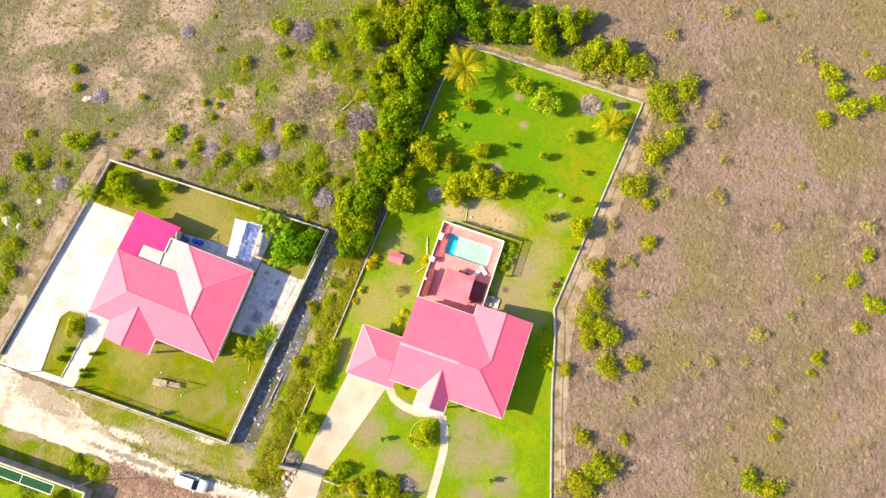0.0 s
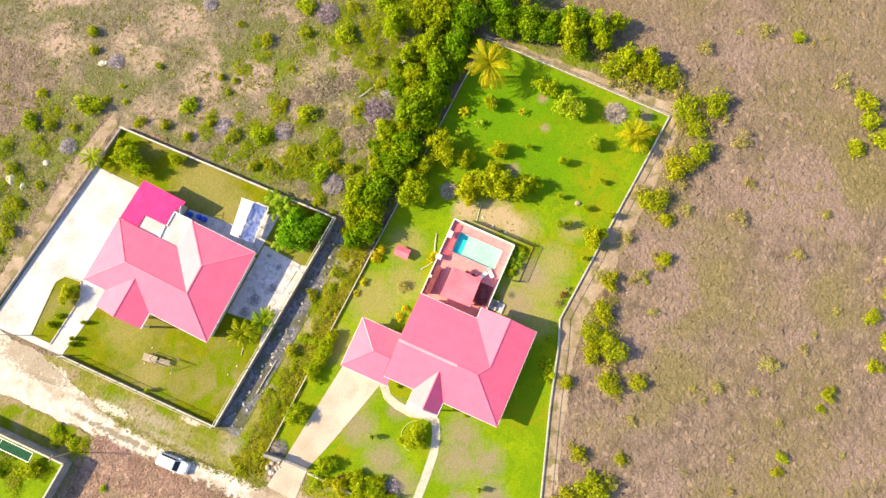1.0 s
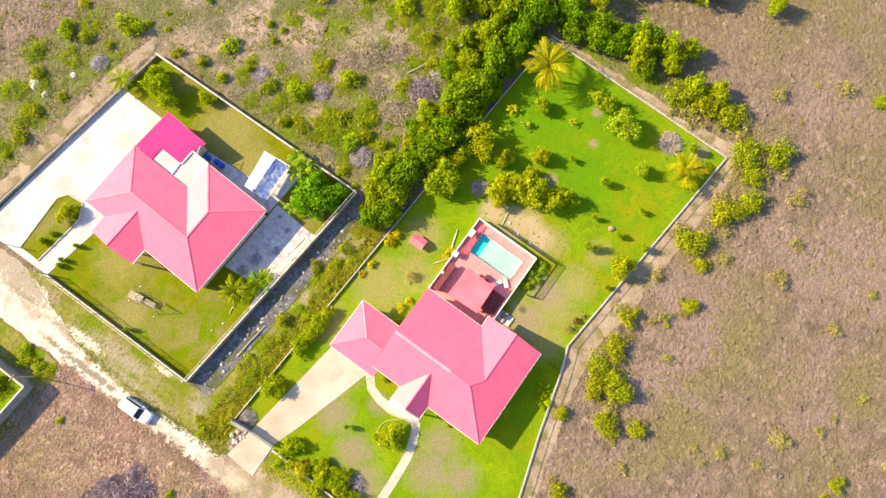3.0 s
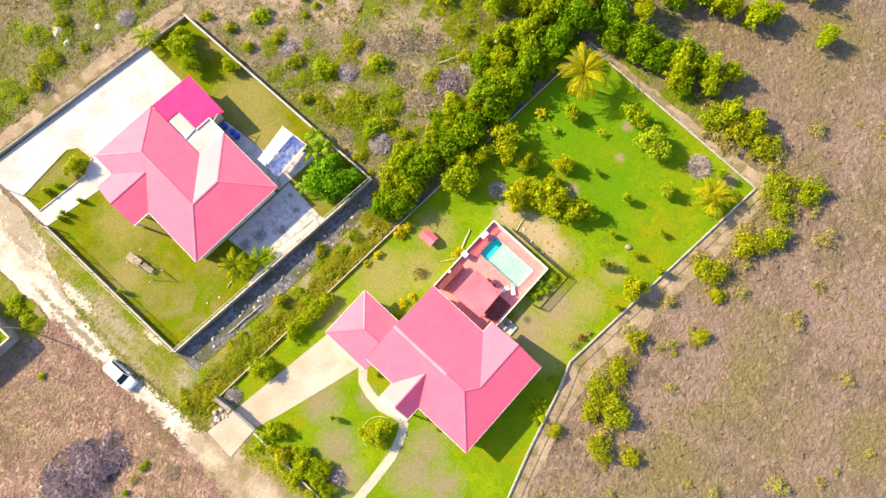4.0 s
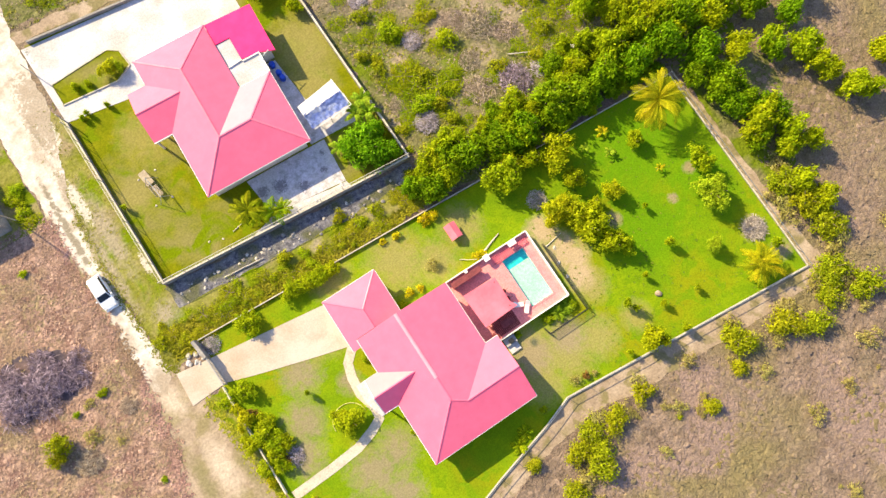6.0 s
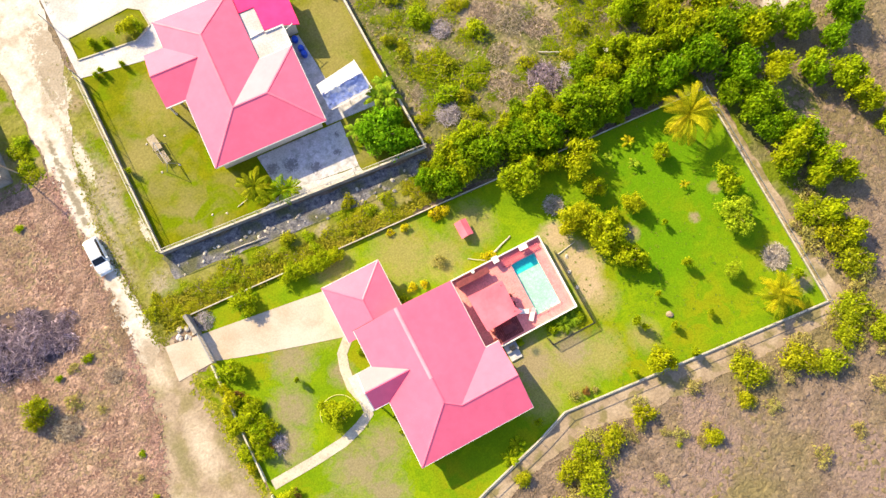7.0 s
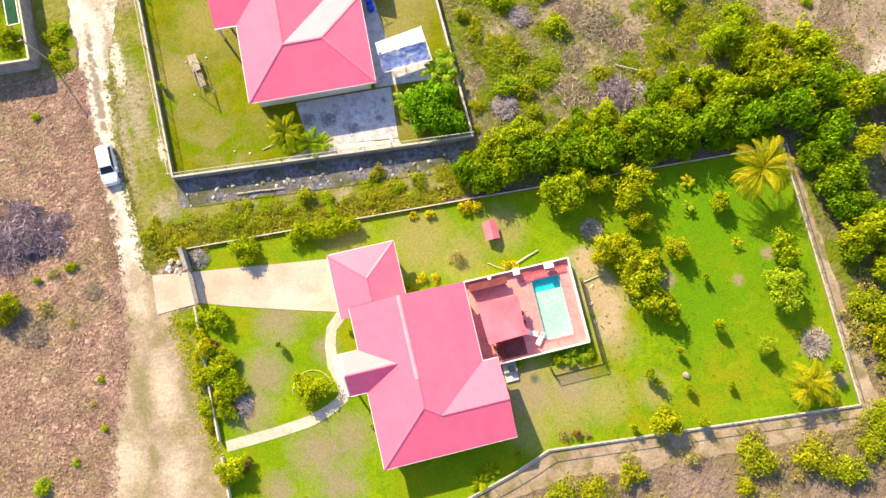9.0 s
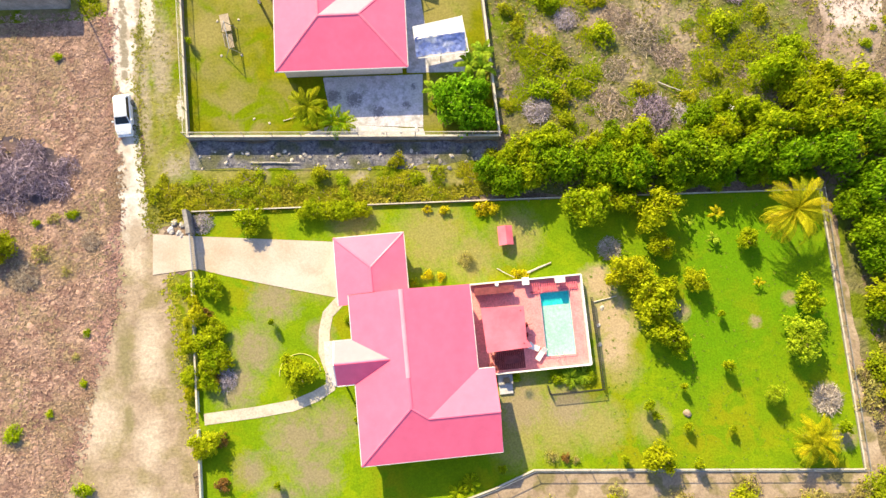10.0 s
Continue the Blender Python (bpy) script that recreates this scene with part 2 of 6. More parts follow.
    pool_side=mat("pale_turquoise_plaster", (0.35, 0.72, 0.68), (0.42, 0.78, 0.74), scale=0.8, bump=0.0, fine=4.0, rough=0.4),
    pool=mat("pool_plaster", (0.46, 0.575, 0.50), (0.53, 0.64, 0.56), scale=0.8, bump=0.0, fine=4.0, rough=0.4),
    pool_deep=mat("turquoise_plaster", (0.02, 0.55, 0.58), (0.04, 0.62, 0.64), scale=0.8, bump=0.0, fine=4.0, rough=0.4),
    tuft=mat("dry_grass_tufts", (0.16, 0.117, 0.088), (0.27, 0.197, 0.15), scale=0.5, bump=0.8, fine=4.0, rand=0.14, c3=(0.20, 0.16, 0.078), patch=0.07, spec=0.1),
    tuft_north=mat("straw_tufts", (0.24, 0.19, 0.125), (0.37, 0.295, 0.205), scale=0.4, bump=0, fine=3.0, rand=0.35, c3=(0.21, 0.215, 0.06), patch=0.1, spec=0.1),
    tuft_russet=mat("russet_tufts", (0.275, 0.168, 0.132), (0.475, 0.305, 0.245), scale=0.4, bump=0.8, fine=4.0, rand=0.22, spec=0.1, c3=(0.285, 0.21, 0.12), patch=0.12),
    lawn_tuft=mat("lawn_clumps", (0.085, 0.16, 0.004), (0.15, 0.22, 0.006), scale=0.4, bump=0, fine=3.0, rand=0.3),
    weeds=mat("green_weeds", (0.24, 0.245, 0.008), (0.36, 0.335, 0.03), scale=0.4, bump=0, fine=3.0, rand=0.3, spec=0.1),
    weeds_olive=mat("olive_weeds", (0.15, 0.165, 0.012), (0.27, 0.26, 0.04), scale=0.25, bump=0, fine=3.0, rand=0.35, spec=0.1),
    leaf_dark=leaf_mat("dark_green_leaves", (0.16, 0.295, 0.002), (0.285, 0.43, 0.004)),
    leaf_mid=leaf_mat("green_leaves", (0.262, 0.37, 0.002), (0.435, 0.51, 0.004)),
    leaf_citrus=leaf_mat("fruit_tree_leaves", (0.30, 0.39, 0.002), (0.46, 0.52, 0.005), 0.25),
    leaf_yellow=leaf_mat("yellow_green_leaves", (0.27, 0.325, 0.004), (0.44, 0.455, 0.01)),
    leaf_sapling=leaf_mat("sapling_leaves", (0.26, 0.37, 0.002), (0.42, 0.48, 0.004)),
    leaf_lime=leaf_mat("lime_leaves", (0.34, 0.45, 0.01), (0.46, 0.56, 0.02)),
    leaf_pale=leaf_mat("pale_scrub_leaves", (0.36, 0.33, 0.08), (0.48, 0.43, 0.14)),
    leaf_gold=leaf_mat("golden_palm_leaves", (0.44, 0.42, 0.003), (0.60, 0.53, 0.008)),
    leaf_gold_green=leaf_mat("green_gold_palm_leaves", (0.27, 0.32, 0.003), (0.44, 0.45, 0.006)),
    leaf_gold2=leaf_mat("yellow_tree_leaves", (0.42, 0.46, 0.004), (0.58, 0.58, 0.008), 0.25),
    leaf_mid2=leaf_mat("banana_leaves", (0.2, 0.32, 0.01), (0.3, 0.42, 0.02)),
    flower_pale=mat("pale_hose", (0.45, 0.45, 0.12), (0.55, 0.52, 0.2), scale=2.0, bump=0, fine=5.0),
    flower=leaf_mat("yellow_flowers", (0.62, 0.58, 0.004), (0.72, 0.66, 0.008)),
    leaf_rust=leaf_mat("rusty_leaves", (0.26, 0.15, 0.03), (0.32, 0.20, 0.05)),
    leaf_weed=leaf_mat("golden_weed_leaves", (0.25, 0.285, 0.004), (0.42, 0.425, 0.012)),
)

dry_spots(M["lawn"], [(42, 1, 15), (38, -7, 11), (47, -6, 9)], (0.09, 0.212, 0.002), 0.8, 0.4, 0.1, 0.4)  # the lusher far lawn
dry_spots(M["lawn"], [(9, 5.5, 7), (1, 8.5, 5), (13, 3, 5), (20, -15, 6.5), (17, -12.5, 6), (24.5, -15.5, 5), (27.5, -10, 4), (18, 5, 5), (-3, 3, 5), (30, -16, 3.5), (15.8, -16.5, 5)], (0.275, 0.235, 0.085), 0.8, 1.3, 0.14, 0.38)
dry_spots(M["lawn"], [(-6.5, -13.8, 6.5), (-8, 0.5, 5), (-3, -13, 5), (-12.5, -8, 5), (-9, -20, 4.5), (-10.5, -4.5, 5), (-5, -17.5, 5), (-3.6, -3.6, 3), (-11.5, -16.5, 3.5)], (0.25, 0.195, 0.13), 0.85, 0.9, 0.17, 0.42)
dry_spots(M["lawn"], [(26.8, -4.5, 4.6), (26.2, -1.0, 3.6), (27.0, -8.0, 3.4), (27.6, -5.8, 3.8)], (0.40, 0.30, 0.19), 0.95)
dry_spots(M["lawn"], [(46.7, -4.5, 1.5), (42.6, -6.6, 1.3), (34.6, -4.7, 2.0), (49.0, -15.4, 3.0), (50.4, -19.5, 2.4), (16.5, -13.0, 4.5), (21.5, -13.4, 4.0)], (0.27, 0.215, 0.13), 0.9, 1.6, 0.16, 0.36)
dry_spots(M["lawn"], [(17.6, -11.8, 0.9)], (0.09, 0.1, 0.07), 0.9, 1.0, 0.1, 0.4)
dry_spots(M["yard_concrete"], [(2, 21.5, 2.6), (4.5, 19.8, 2.2), (7.6, 20.4, 1.4), (-0.2, 22, 2.2), (8.6, 22.4, 1.0)], (0.17, 0.16, 0.18), 0.85, 2.6, 0.3, 0.4)
dry_spots(M["concrete"], [(-13.5, 6.2, 4.5), (-10.0, 5.2, 4.0), (-14.5, 4.8, 3.0), (-6.5, 5.8, 3.0), (-18.6, 6.4, 4.2)], (0.40, 0.30, 0.225), 0.8, 0.5, 0.1, 0.5)
dry_spots(M["sand"], [(-22.4, 31, 1.3, 15), (-19.8, 44, 1.2, 7)], (0.2, 0.165, 0.115), 0.9, 1.1, 0.3, 0.4)
dry_spots(M["sand"], [(-20.5, 24, 2.0, 10), (-24.2, 24, 1.7, 14)], (0.26, 0.215, 0.11), 0.95, 1.0, 0.22, 0.34)
dry_spots(M["sand"], [(-22.3, 8.2, 3.6, 1.3)], (0.31, 0.24, 0.175), 0.9, 0.8, 0.14, 0.4)
dry_spots(M["sand"], [(-18.2, 45, 5.0, 3.0), (-20.0, 34, 2.4, 4)], (0.31, 0.25, 0.19), 0.9, 1.6, 0.26, 0.34)
dry_spots(M["clearing"], [(-22.2, 6, 2.6, 1.6), (-21.0, -3.6, 2.6, 2.6), (-26.6, -10.2, 5.0, 1.2), (-21.4, -12.6, 2.8, 1.7), (-22.4, -20, 3.0, 2.0)], (0.47, 0.385, 0.305), 0.9, 0.8, 0.14, 0.42)
dry_spots(M["clearing"], [(-23.6, -4, 1.7, 4.0), (-23.4, -10.5, 1.1, 3.5), (-18.6, -6, 1.6, 4.0)], (0.20, 0.172, 0.085), 0.85, 0.9, 0.16, 0.4)
dry_spots(M["scrub"], [(12, -54, 14), (22, -56, 10), (3, -50, 10), (66, -4, 20), (74, -18, 15), (62, 6, 12), (30, -45, 10), (62, -40, 14), (70, -50, 16), (58, -58, 12)], (0.185, 0.15, 0.062), 0.6, 0.5)
dry_spots(M["cleared"], [(59.0, 30.5, 6.5), (58.6, 27.2, 3.6), (61.2, 28, 4.2), (67.6, 13.4, 3.6), (66.0, 12.6, 2.6), (69.6, 13.4, 2.4)], (0.56, 0.455, 0.42), 0.95, 0.9, 0.08, 0.3)
dry_spots(M["straw"], [(26.8, 52.4, 4), (35.5, 52, 6), (38.7, 61.5, 6), (33.5, 68, 6), (42.8, 48.5, 6), (28, 44, 5), (24, 36.5, 4), (33, 36.5, 4)], (0.36, 0.265, 0.21), 0.8, 0.8, 0.16, 0.42)
dry_spots(M["verge"], [(-18.6, 28, 2.6, 5), (-17.5, 15.5, 3.5), (-20.4, 24, 1.6, 9), (2, 12.6, 2.0), (10, 12.2, 2.0)], (0.30, 0.25, 0.175), 0.9, 0.9, 0.2, 0.42)
dry_spots(M["verge"], [(-19.7, 33, 1.7, 4), (-18.4, 43, 2.0, 3), (-16.7, 22, 0.9, 4)], (0.52, 0.47, 0.41), 0.9, 2.2, 0.26, 0.33)
dry_spots(M["olive"], [(29.6, 18.6, 4.2), (23.2, 27, 3.4), (30.5, 28.5, 4.5), (45.3, 19.6, 2.4), (40, 26.5, 5), (36, 29, 5), (19.2, 20.6, 3.2), (33, 22.5, 3.5)], (0.33, 0.25, 0.185), 0.85, 0.9, 0.14, 0.4)
dry_spots(M["lawn_dull"], [(-9, 36, 6), (-4, 30, 4), (14, 36, 8), (12, 31, 6), (-14, 30, 4)], (0.25, 0.215, 0.07))

# clear water: the lamp's light passes straight through to the plaster below
water = bpy.data.materials.new("pool_water")
water.use_nodes = True
wnn, wl = water.node_tree.nodes, water.node_tree.links
clear, gloss, wmix, wf = wnn.new("ShaderNodeBsdfTransparent"), wnn.new("ShaderNodeBsdfGlossy"), wnn.new("ShaderNodeMixShader"), wnn.new("ShaderNodeFresnel")
clear.inputs[0].default_value = (0.82, 0.97, 0.94, 1)
gloss.inputs["Roughness"].default_value = 0.08
wf.inputs[0].default_value = 1.33
wl.new(wf.outputs[0], wmix.inputs[0])
wl.new(clear.outputs[0], wmix.inputs[1])
wl.new(gloss.outputs[0], wmix.inputs[2])
wl.new(wmix.outputs[0], wnn["Material Output"].inputs[0])
M["water"] = water


# ---- mesh helpers ----
def link_mesh(name, bm, material, parent=None, label=""):
    me = bpy.data.meshes.new(name)
    bmesh.ops.recalc_face_normals(bm, faces=bm.faces)
    bm.to_mesh(me)
    bm.free()
    me.materials.append(material)
    ob = new(name, me)
    ob.parent = parent
    if label:
        ob["label"] = label
    return ob


def part(name, bm, material, parent, label=""):
    return link_mesh(name, bm, material, parent, label)


def raw_mesh(name, verts, faces, material, parent=None, label=""):
    me = bpy.data.meshes.new(name)
    me.from_pydata(verts, [], faces)
    me.materials.append(material)
    ob = new(name, me)
    ob.parent = parent
    if label:
        ob["label"] = label
    return ob


def thing(name, label, category, m=None, group="", kind=""):
    ob = new(name)
    if m is not None:
        ob.matrix_world = m
    return tagged(ob, label, category, group, kind)


def prism(pts, z0, z1, bm=None, bevel=0.0):
    """An upright solid on a ground plan."""
    bm = bm or bmesh.new()
    lo = [bm.verts.new((x, y, z0)) for x, y in pts]
    hi = [bm.verts.new((x, y, z1)) for x, y in pts]
    k = len(pts)
    made = [bm.faces.new(hi), bm.faces.new(lo[::-1])]
    for i in range(k):
        made.append(bm.faces.new((lo[i], lo[(i + 1) % k], hi[(i + 1) % k], hi[i])))
    if bevel:
        edges = {e for f in made for e in f.edges}
        bmesh.ops.bevel(bm, geom=list(edges), offset=bevel, segments=1, affect="EDGES")
    return bm


def box(x0, x1, y0, y1, z0, z1, bm=None, bevel=0.0):
    return prism([(x0, y0), (x1, y0), (x1, y1), (x0, y1)], z0, z1, bm, bevel)


def beam(a, b, w, h, bm=None):
    """A bar of section w by h from a to b."""
    bm = bm or bmesh.new()
    a, b = Vector(a), Vector(b)
    d = (b - a).normalized()
    up = Vector((0, 0, 1)) if abs(d.z) < 0.95 else Vector((1, 0, 0))
    s = d.cross(up).normalized() * w / 2
    u = s.cross(d).normalized() * h / 2
    vs = [bm.verts.new(p + i * s + j * u) for p in (a, b) for i, j in ((-1, -1), (1, -1), (1, 1), (-1, 1))]
    for q in ((0, 1, 2, 3), (7, 6, 5, 4), (0, 4, 5, 1), (1, 5, 6, 2), (2, 6, 7, 3), (3, 7, 4, 0)):
        bm.faces.new([vs[i] for i in q])
    return bm


def tube(points, radii, sides=8, bm=None):
    """A tapering round bar along points."""
    bm = bm or bmesh.new()
    rings = []
    for i, (p, r) in enumerate(zip(points, radii)):
        p = Vector(p)
        d = (Vector(points[min(i + 1, len(points) - 1)]) - Vector(points[max(i - 1, 0)])).normalized()
        s = d.orthogonal().normalized()
        t = d.cross(s)
        rings.append([bm.verts.new(p + r * (math.cos(a) * s + math.sin(a) * t)) for a in (2 * math.pi * k / sides for k in range(sides))])
    for lo, hi in zip(rings, rings[1:]):
        for k in range(sides):
            bm.faces.new((lo[k], lo[(k + 1) % sides], hi[(k + 1) % sides], hi[k]))
    bm.faces.new(rings[0][::-1])
    bm.faces.new(rings[-1])
    return bm


def sheet(name, outline, z, material, ragged=0.0, thick=0.0, label="", category="", step=1.0):
    """A flat patch of ground with an outline that may be ragged."""
    pts = []
    k = len(outline)
    for i in range(k):
        a, b = Vector((*outline[i], 0)), Vector((*outline[(i + 1) % k], 0))
        cuts = max(1, int((b - a).length / step)) if ragged else 1
        for j in range(cuts):
            p = a.lerp(b, j / cuts)
            if ragged:
                f = 0.45 / max(1.0, ragged)
                q = noise.noise_vector(p * f) + 0.45 * noise.noise_vector(p * f * 2.7) + (0.4 * noise.noise_vector(p * f * 6) if step < 0.5 else Vector())
                p = p + Vector((b.y - a.y, a.x - b.x, 0)).normalized() * (q.x * ragged)
            pts.append((p.x, p.y))
    bm = bmesh.new()
    if thick:
        prism(pts, z - thick, z, bm)
    else:
        bm.faces.new([bm.verts.new((x, y, z)) for x, y in pts])
    bmesh.ops.triangulate(bm, faces=[f for f in bm.faces if len(f.verts) > 4])
    ob = link_mesh(name, bm, material)
    if not thick:
        for f in ob.data.polygons:
            if f.normal.z < 0:
                ob.data.flip_normals()
                break
    return tagged(ob, label, category, kind="structure")

# ---- ground ----
BASIN = [(19.75, -8.05), (22.85, -8.05), (22.85, -1.45), (19.75, -1.45)]


def holed(outline, z):
    """A flat sheet with an opening for the pool's basin."""
    bm = bmesh.new()
    for loop in (outline, BASIN):
        vs = [bm.verts.new((x, y, z)) for x, y in loop]
        for a, b in zip(vs, vs[1:] + vs[:1]):
            bm.edges.new((a, b))
    bmesh.ops.triangle_fill(bm, use_beauty=True, use_dissolve=False, edges=bm.edges, normal=(0, 0, 1))
    return bm


bm = holed([(-2000, -2000), (2000, -2000), (2000, 2000), (-2000, 2000)], 0)
tagged(link_mesh("ground", bm, M["scrub"]), "dry tussocky scrub land with brown soil", "ground", kind="structure")

PLOT = [(-16.3, 10.6), (51.9, 7.0), (51.8, -22.9), (17.2, -19.4), (13.0, -20.8), (5.2, -22.8), (-7.4, -26.6), (-16.6, -29.4)]
LOT = [(-15.9, 18.5), (17.3, 15.7), (16.8, 50.6), (-15.6, 54.5)]
sheet("west_field", [(-24.2, 34), (-24.2, 12), (-24.8, 2), (-26, -8), (-31, -16), (-40, -40), (-90, -40), (-90, 34)], 0.012, M["russet"], ragged=0.9, label="field of russet dead grass beyond the road", category="field")
sheet("road_verge", [(-21.2, 36), (-17.2, 46), (-15.9, 43), (-15.9, 18.5), (-15.6, 13), (-16.3, 10), (-20.6, 9)], 0.014, M["verge"], ragged=0.5, label="weedy grass verge beside the road", category="verge")
sheet("field_verge", [(-24, 33), (-24, 60), (-60, 62), (-60, 33.2)], 0.02, M["verge"], ragged=0.5, label="green weedy strip beyond the road", category="verge")
sheet("front_verge", [(-18.9, 4.1), (-16.3, 4.1), (-16.7, -13), (-17.5, -11), (-17.9, -4), (-18.6, 1)], 0.024, M["verge"], ragged=0.7, step=0.3, label="strip of grass outside the front wall", category="verge")
sheet("dirt_clearing", [(-24.3, 9), (-19.8, 9), (-18.2, 3), (-17.0, -3), (-16.8, -30), (-29, -40), (-30, -16), (-28, -7), (-25, 0)], 0.018, M["clearing"], ragged=1.3, step=0.4, label="bare dirt clearing at the road's end", category="dirt")
sheet("road", [(-14.8, 70), (-16.4, 54), (-17.0, 45), (-20.2, 35), (-21.2, 25), (-20.7, 11), (-21.0, 8.5), (-22.2, 7), (-23.3, 8), (-23.5, 10), (-23.8, 24), (-23.8, 42), (-24.6, 70)], 0.03, M["sand"], ragged=0.45, step=0.3, label="pale limestone track with wheel ruts", category="road")
tagged(link_mesh("garden_lawn", holed(PLOT, 0.035), M["lawn"]), "bright green lawn with bare patches", "lawn", kind="structure")
sheet("south_track", [(52.2, -21.4), (17.4, -18.2), (13.2, -19.4), (5.6, -21.4), (-7.2, -25.2), (-8, -28.6), (4, -25.6), (12.6, -23.6), (18, -22.6), (30, -24.2), (54.0, -25.4), (54.2, -22.0)], 0.02, M["dirt"], ragged=0.45, label="sandy footpath along the outside of the fence", category="path")
sheet("east_track", [(50.6, 8.0), (50.6, -23.4), (54.0, -24.6), (53.4, -10), (53.1, 2), (52.8, 8.2)], 0.023, M["dirt"], ragged=0.35, label="sandy footpath along the outside of the fence", category="path")
sheet("neighbour_lawn", LOT, 0.035, M["lawn_dull"], label="mown olive green lawn of the walled lot", category="lawn")
sheet("sand_patch", [(33, 72), (36.5, 58), (40, 60), (39, 70)], 0.012, M["dirt"], ragged=1.2, label="bare sandy patch in the scrub", category="soil")
sheet("sand_patch", [(26, 56), (27.0, 50), (30.5, 51), (29.6, 57)], 0.012, M["dirt"], ragged=0.8, label="bare sandy patch in the scrub", category="soil")
sheet("north_track", [(-17, 56.8), (-17, 55.2), (10.5, 52.4), (17.0, 51.6), (19, 53), (11, 54.6)], 0.02, M["dirt"], ragged=0.4, label="worn track along the outside of the lot wall", category="path")
# dark ragged sheet under and around the brush pile
sheet("ash_patch", [(-37.5, 20.4), (-32, 20.0), (-28.6, 17.2), (-28.4, 13.9), (-31, 12.6), (-35, 13.2), (-38.5, 13.6), (-40, 17)], 0.024, M["pile_soil"], ragged=0.8, step=0.4, label="dark purplish soil under the brushwood", category="soil")
sheet("strip_weeds", [(-20.3, 15.2), (-16, 16.2), (17, 14.0), (18, 10), (-16.2, 11.0), (-19.5, 10)], 0.022, M["verge"], ragged=0.4, label="overgrown strip between the two lots", category="verge")
sheet("scrub_soil", [(17.5, 36), (17.8, 9.5), (51, 8.6), (54, 26), (50, 34), (40, 36), (28, 33)], 0.010, M["olive"], ragged=2.0, label="overgrown olive scrub ground", category="scrub")
sheet("straw_soil", [(17.3, 53), (17.6, 30), (50, 28), (60, 40), (44, 78), (24, 78), (20, 56)], 0.006, M["straw"], ragged=2.0, label="straw-coloured scrub ground", category="scrub")
sheet("scrub_soil", [(-17, 57.2), (11, 55), (20, 54), (22, 62), (8, 66), (-20, 70)], 0.008, M["olive"], ragged=1.2, label="overgrown olive scrub ground", category="scrub")
sheet("scrub_soil", [(53.2, 10), (53.3, -12), (57, -13), (62, -8), (64, 2), (62, 12)], 0.011, M["olive"], ragged=1.6, step=0.5, label="overgrown olive scrub ground", category="scrub")
sheet("cleared_lot", [(54.6, 20.2), (55.3, 26), (55.8, 44), (63.0, 44), (62.5, 25), (60.6, 20.6)], 0.014, M["cleared"], ragged=0.5, step=0.5, label="scraped pale soil of a cleared lot", category="soil")
sheet("cleared_lot", [(64.3, 14), (64.3, 20), (65.0, 44), (82, 44), (82, 17), (72, 13), (70, 11.6), (65.4, 11.2)], 0.016, M["cleared"], ragged=0.7, step=0.5, label="scraped pale soil of a cleared lot", category="soil")
# real rubble, but its darkness partly stands in for the wall's shadow
sheet("wall_debris", [(-16.3, 18.3), (17.2, 15.4), (17.0, 13.4), (5, 13.6), (-15.8, 15.2)], 0.03, M["debris"], ragged=0.5, label="stony rubble strip, coloured darker for the wall's shade", category="rubble")

# paved areas, each a slab a little above the soil
sheet("driveway", [(-20.2, 8.6), (-20.4, 4.3), (-15.8, 4.5), (-12.9, 3.5), (-10, 2.6), (-6, 1.4), (-1.4, 0.1), (0.5, 0.1), (0.5, 5.8), (-15.3, 7.9)], 0.075, M["concrete"], thick=0.1, label="pale concrete driveway from gate to garage", category="driveway")


def ribbon(pts, w):
    left, right = [], []
    for i, p in enumerate(pts):
        a, b = Vector(pts[max(i - 1, 0)]), Vector(pts[min(i + 1, len(pts) - 1)])
        d = (b - a).normalized()
        s = Vector((-d.y, d.x)) * w / 2
        left.append(tuple(Vector(p) + s))
        right.append(tuple(Vector(p) - s))
    return left + right[::-1]


sheet("garden_path", ribbon([(-1.2, -0.2), (-2.6, -1.5), (-3.1, -3.2), (-3.3, -5.4), (-2.7, -7.6), (-2.9, -9.0), (-4.5, -9.8), (-6.8, -10.5), (-10.5, -10.8), (-15.9, -11.0)], 1.15), 0.07, M["path_concrete"], thick=0.1, label="curved pale concrete garden path", category="path")
sheet("porch_floor", [(-3.2, -4.3), (0.6, -4.3), (0.6, -9.0), (-2.6, -9.0), (-3.3, -6.5)], 0.11, M["white_concrete"], thick=0.14, label="white concrete porch floor", category="porch")
sheet("parking_yard", [(10.2, 51.5), (9.9, 42.5), (-4.6, 43.0), (-4.8, 41.0), (-8.3, 41.4), (-16.0, 42.7), (-16.2, 54.2)], 0.08, M["white_concrete"], thick=0.1, label="white concrete parking yard of the walled lot", category="paving")
bed = [(-7.2, 48.5), (-5.9, 47.6), (-5.7, 45.2), (-7.9, 44.1), (-15.2, 44.9), (-15.2, 48.0)]
sheet("planting_bed", bed, 0.13, M["lawn_dull"], thick=0.1, label="grassy planting bed inside the paving", category="planting bed")
kerb = thing("bed_kerb", "low concrete kerb round the planting bed", "kerb", kind="structure")
bm = bmesh.new()
for a, b in zip(bed, bed[1:] + bed[:1]):
    beam((*a, 0.12), (*b, 0.12), 0.14, 0.2, bm)
part("edging", bm, M["wall_cap"], kerb)
sheet("back_yard_slab", [(-1.2, 24.2), (9.7, 23.7), (9.2, 17.7), (-0.6, 18.9)], 0.07, M["yard_concrete"], thick=0.1, label="stained grey concrete yard slab", category="paving")
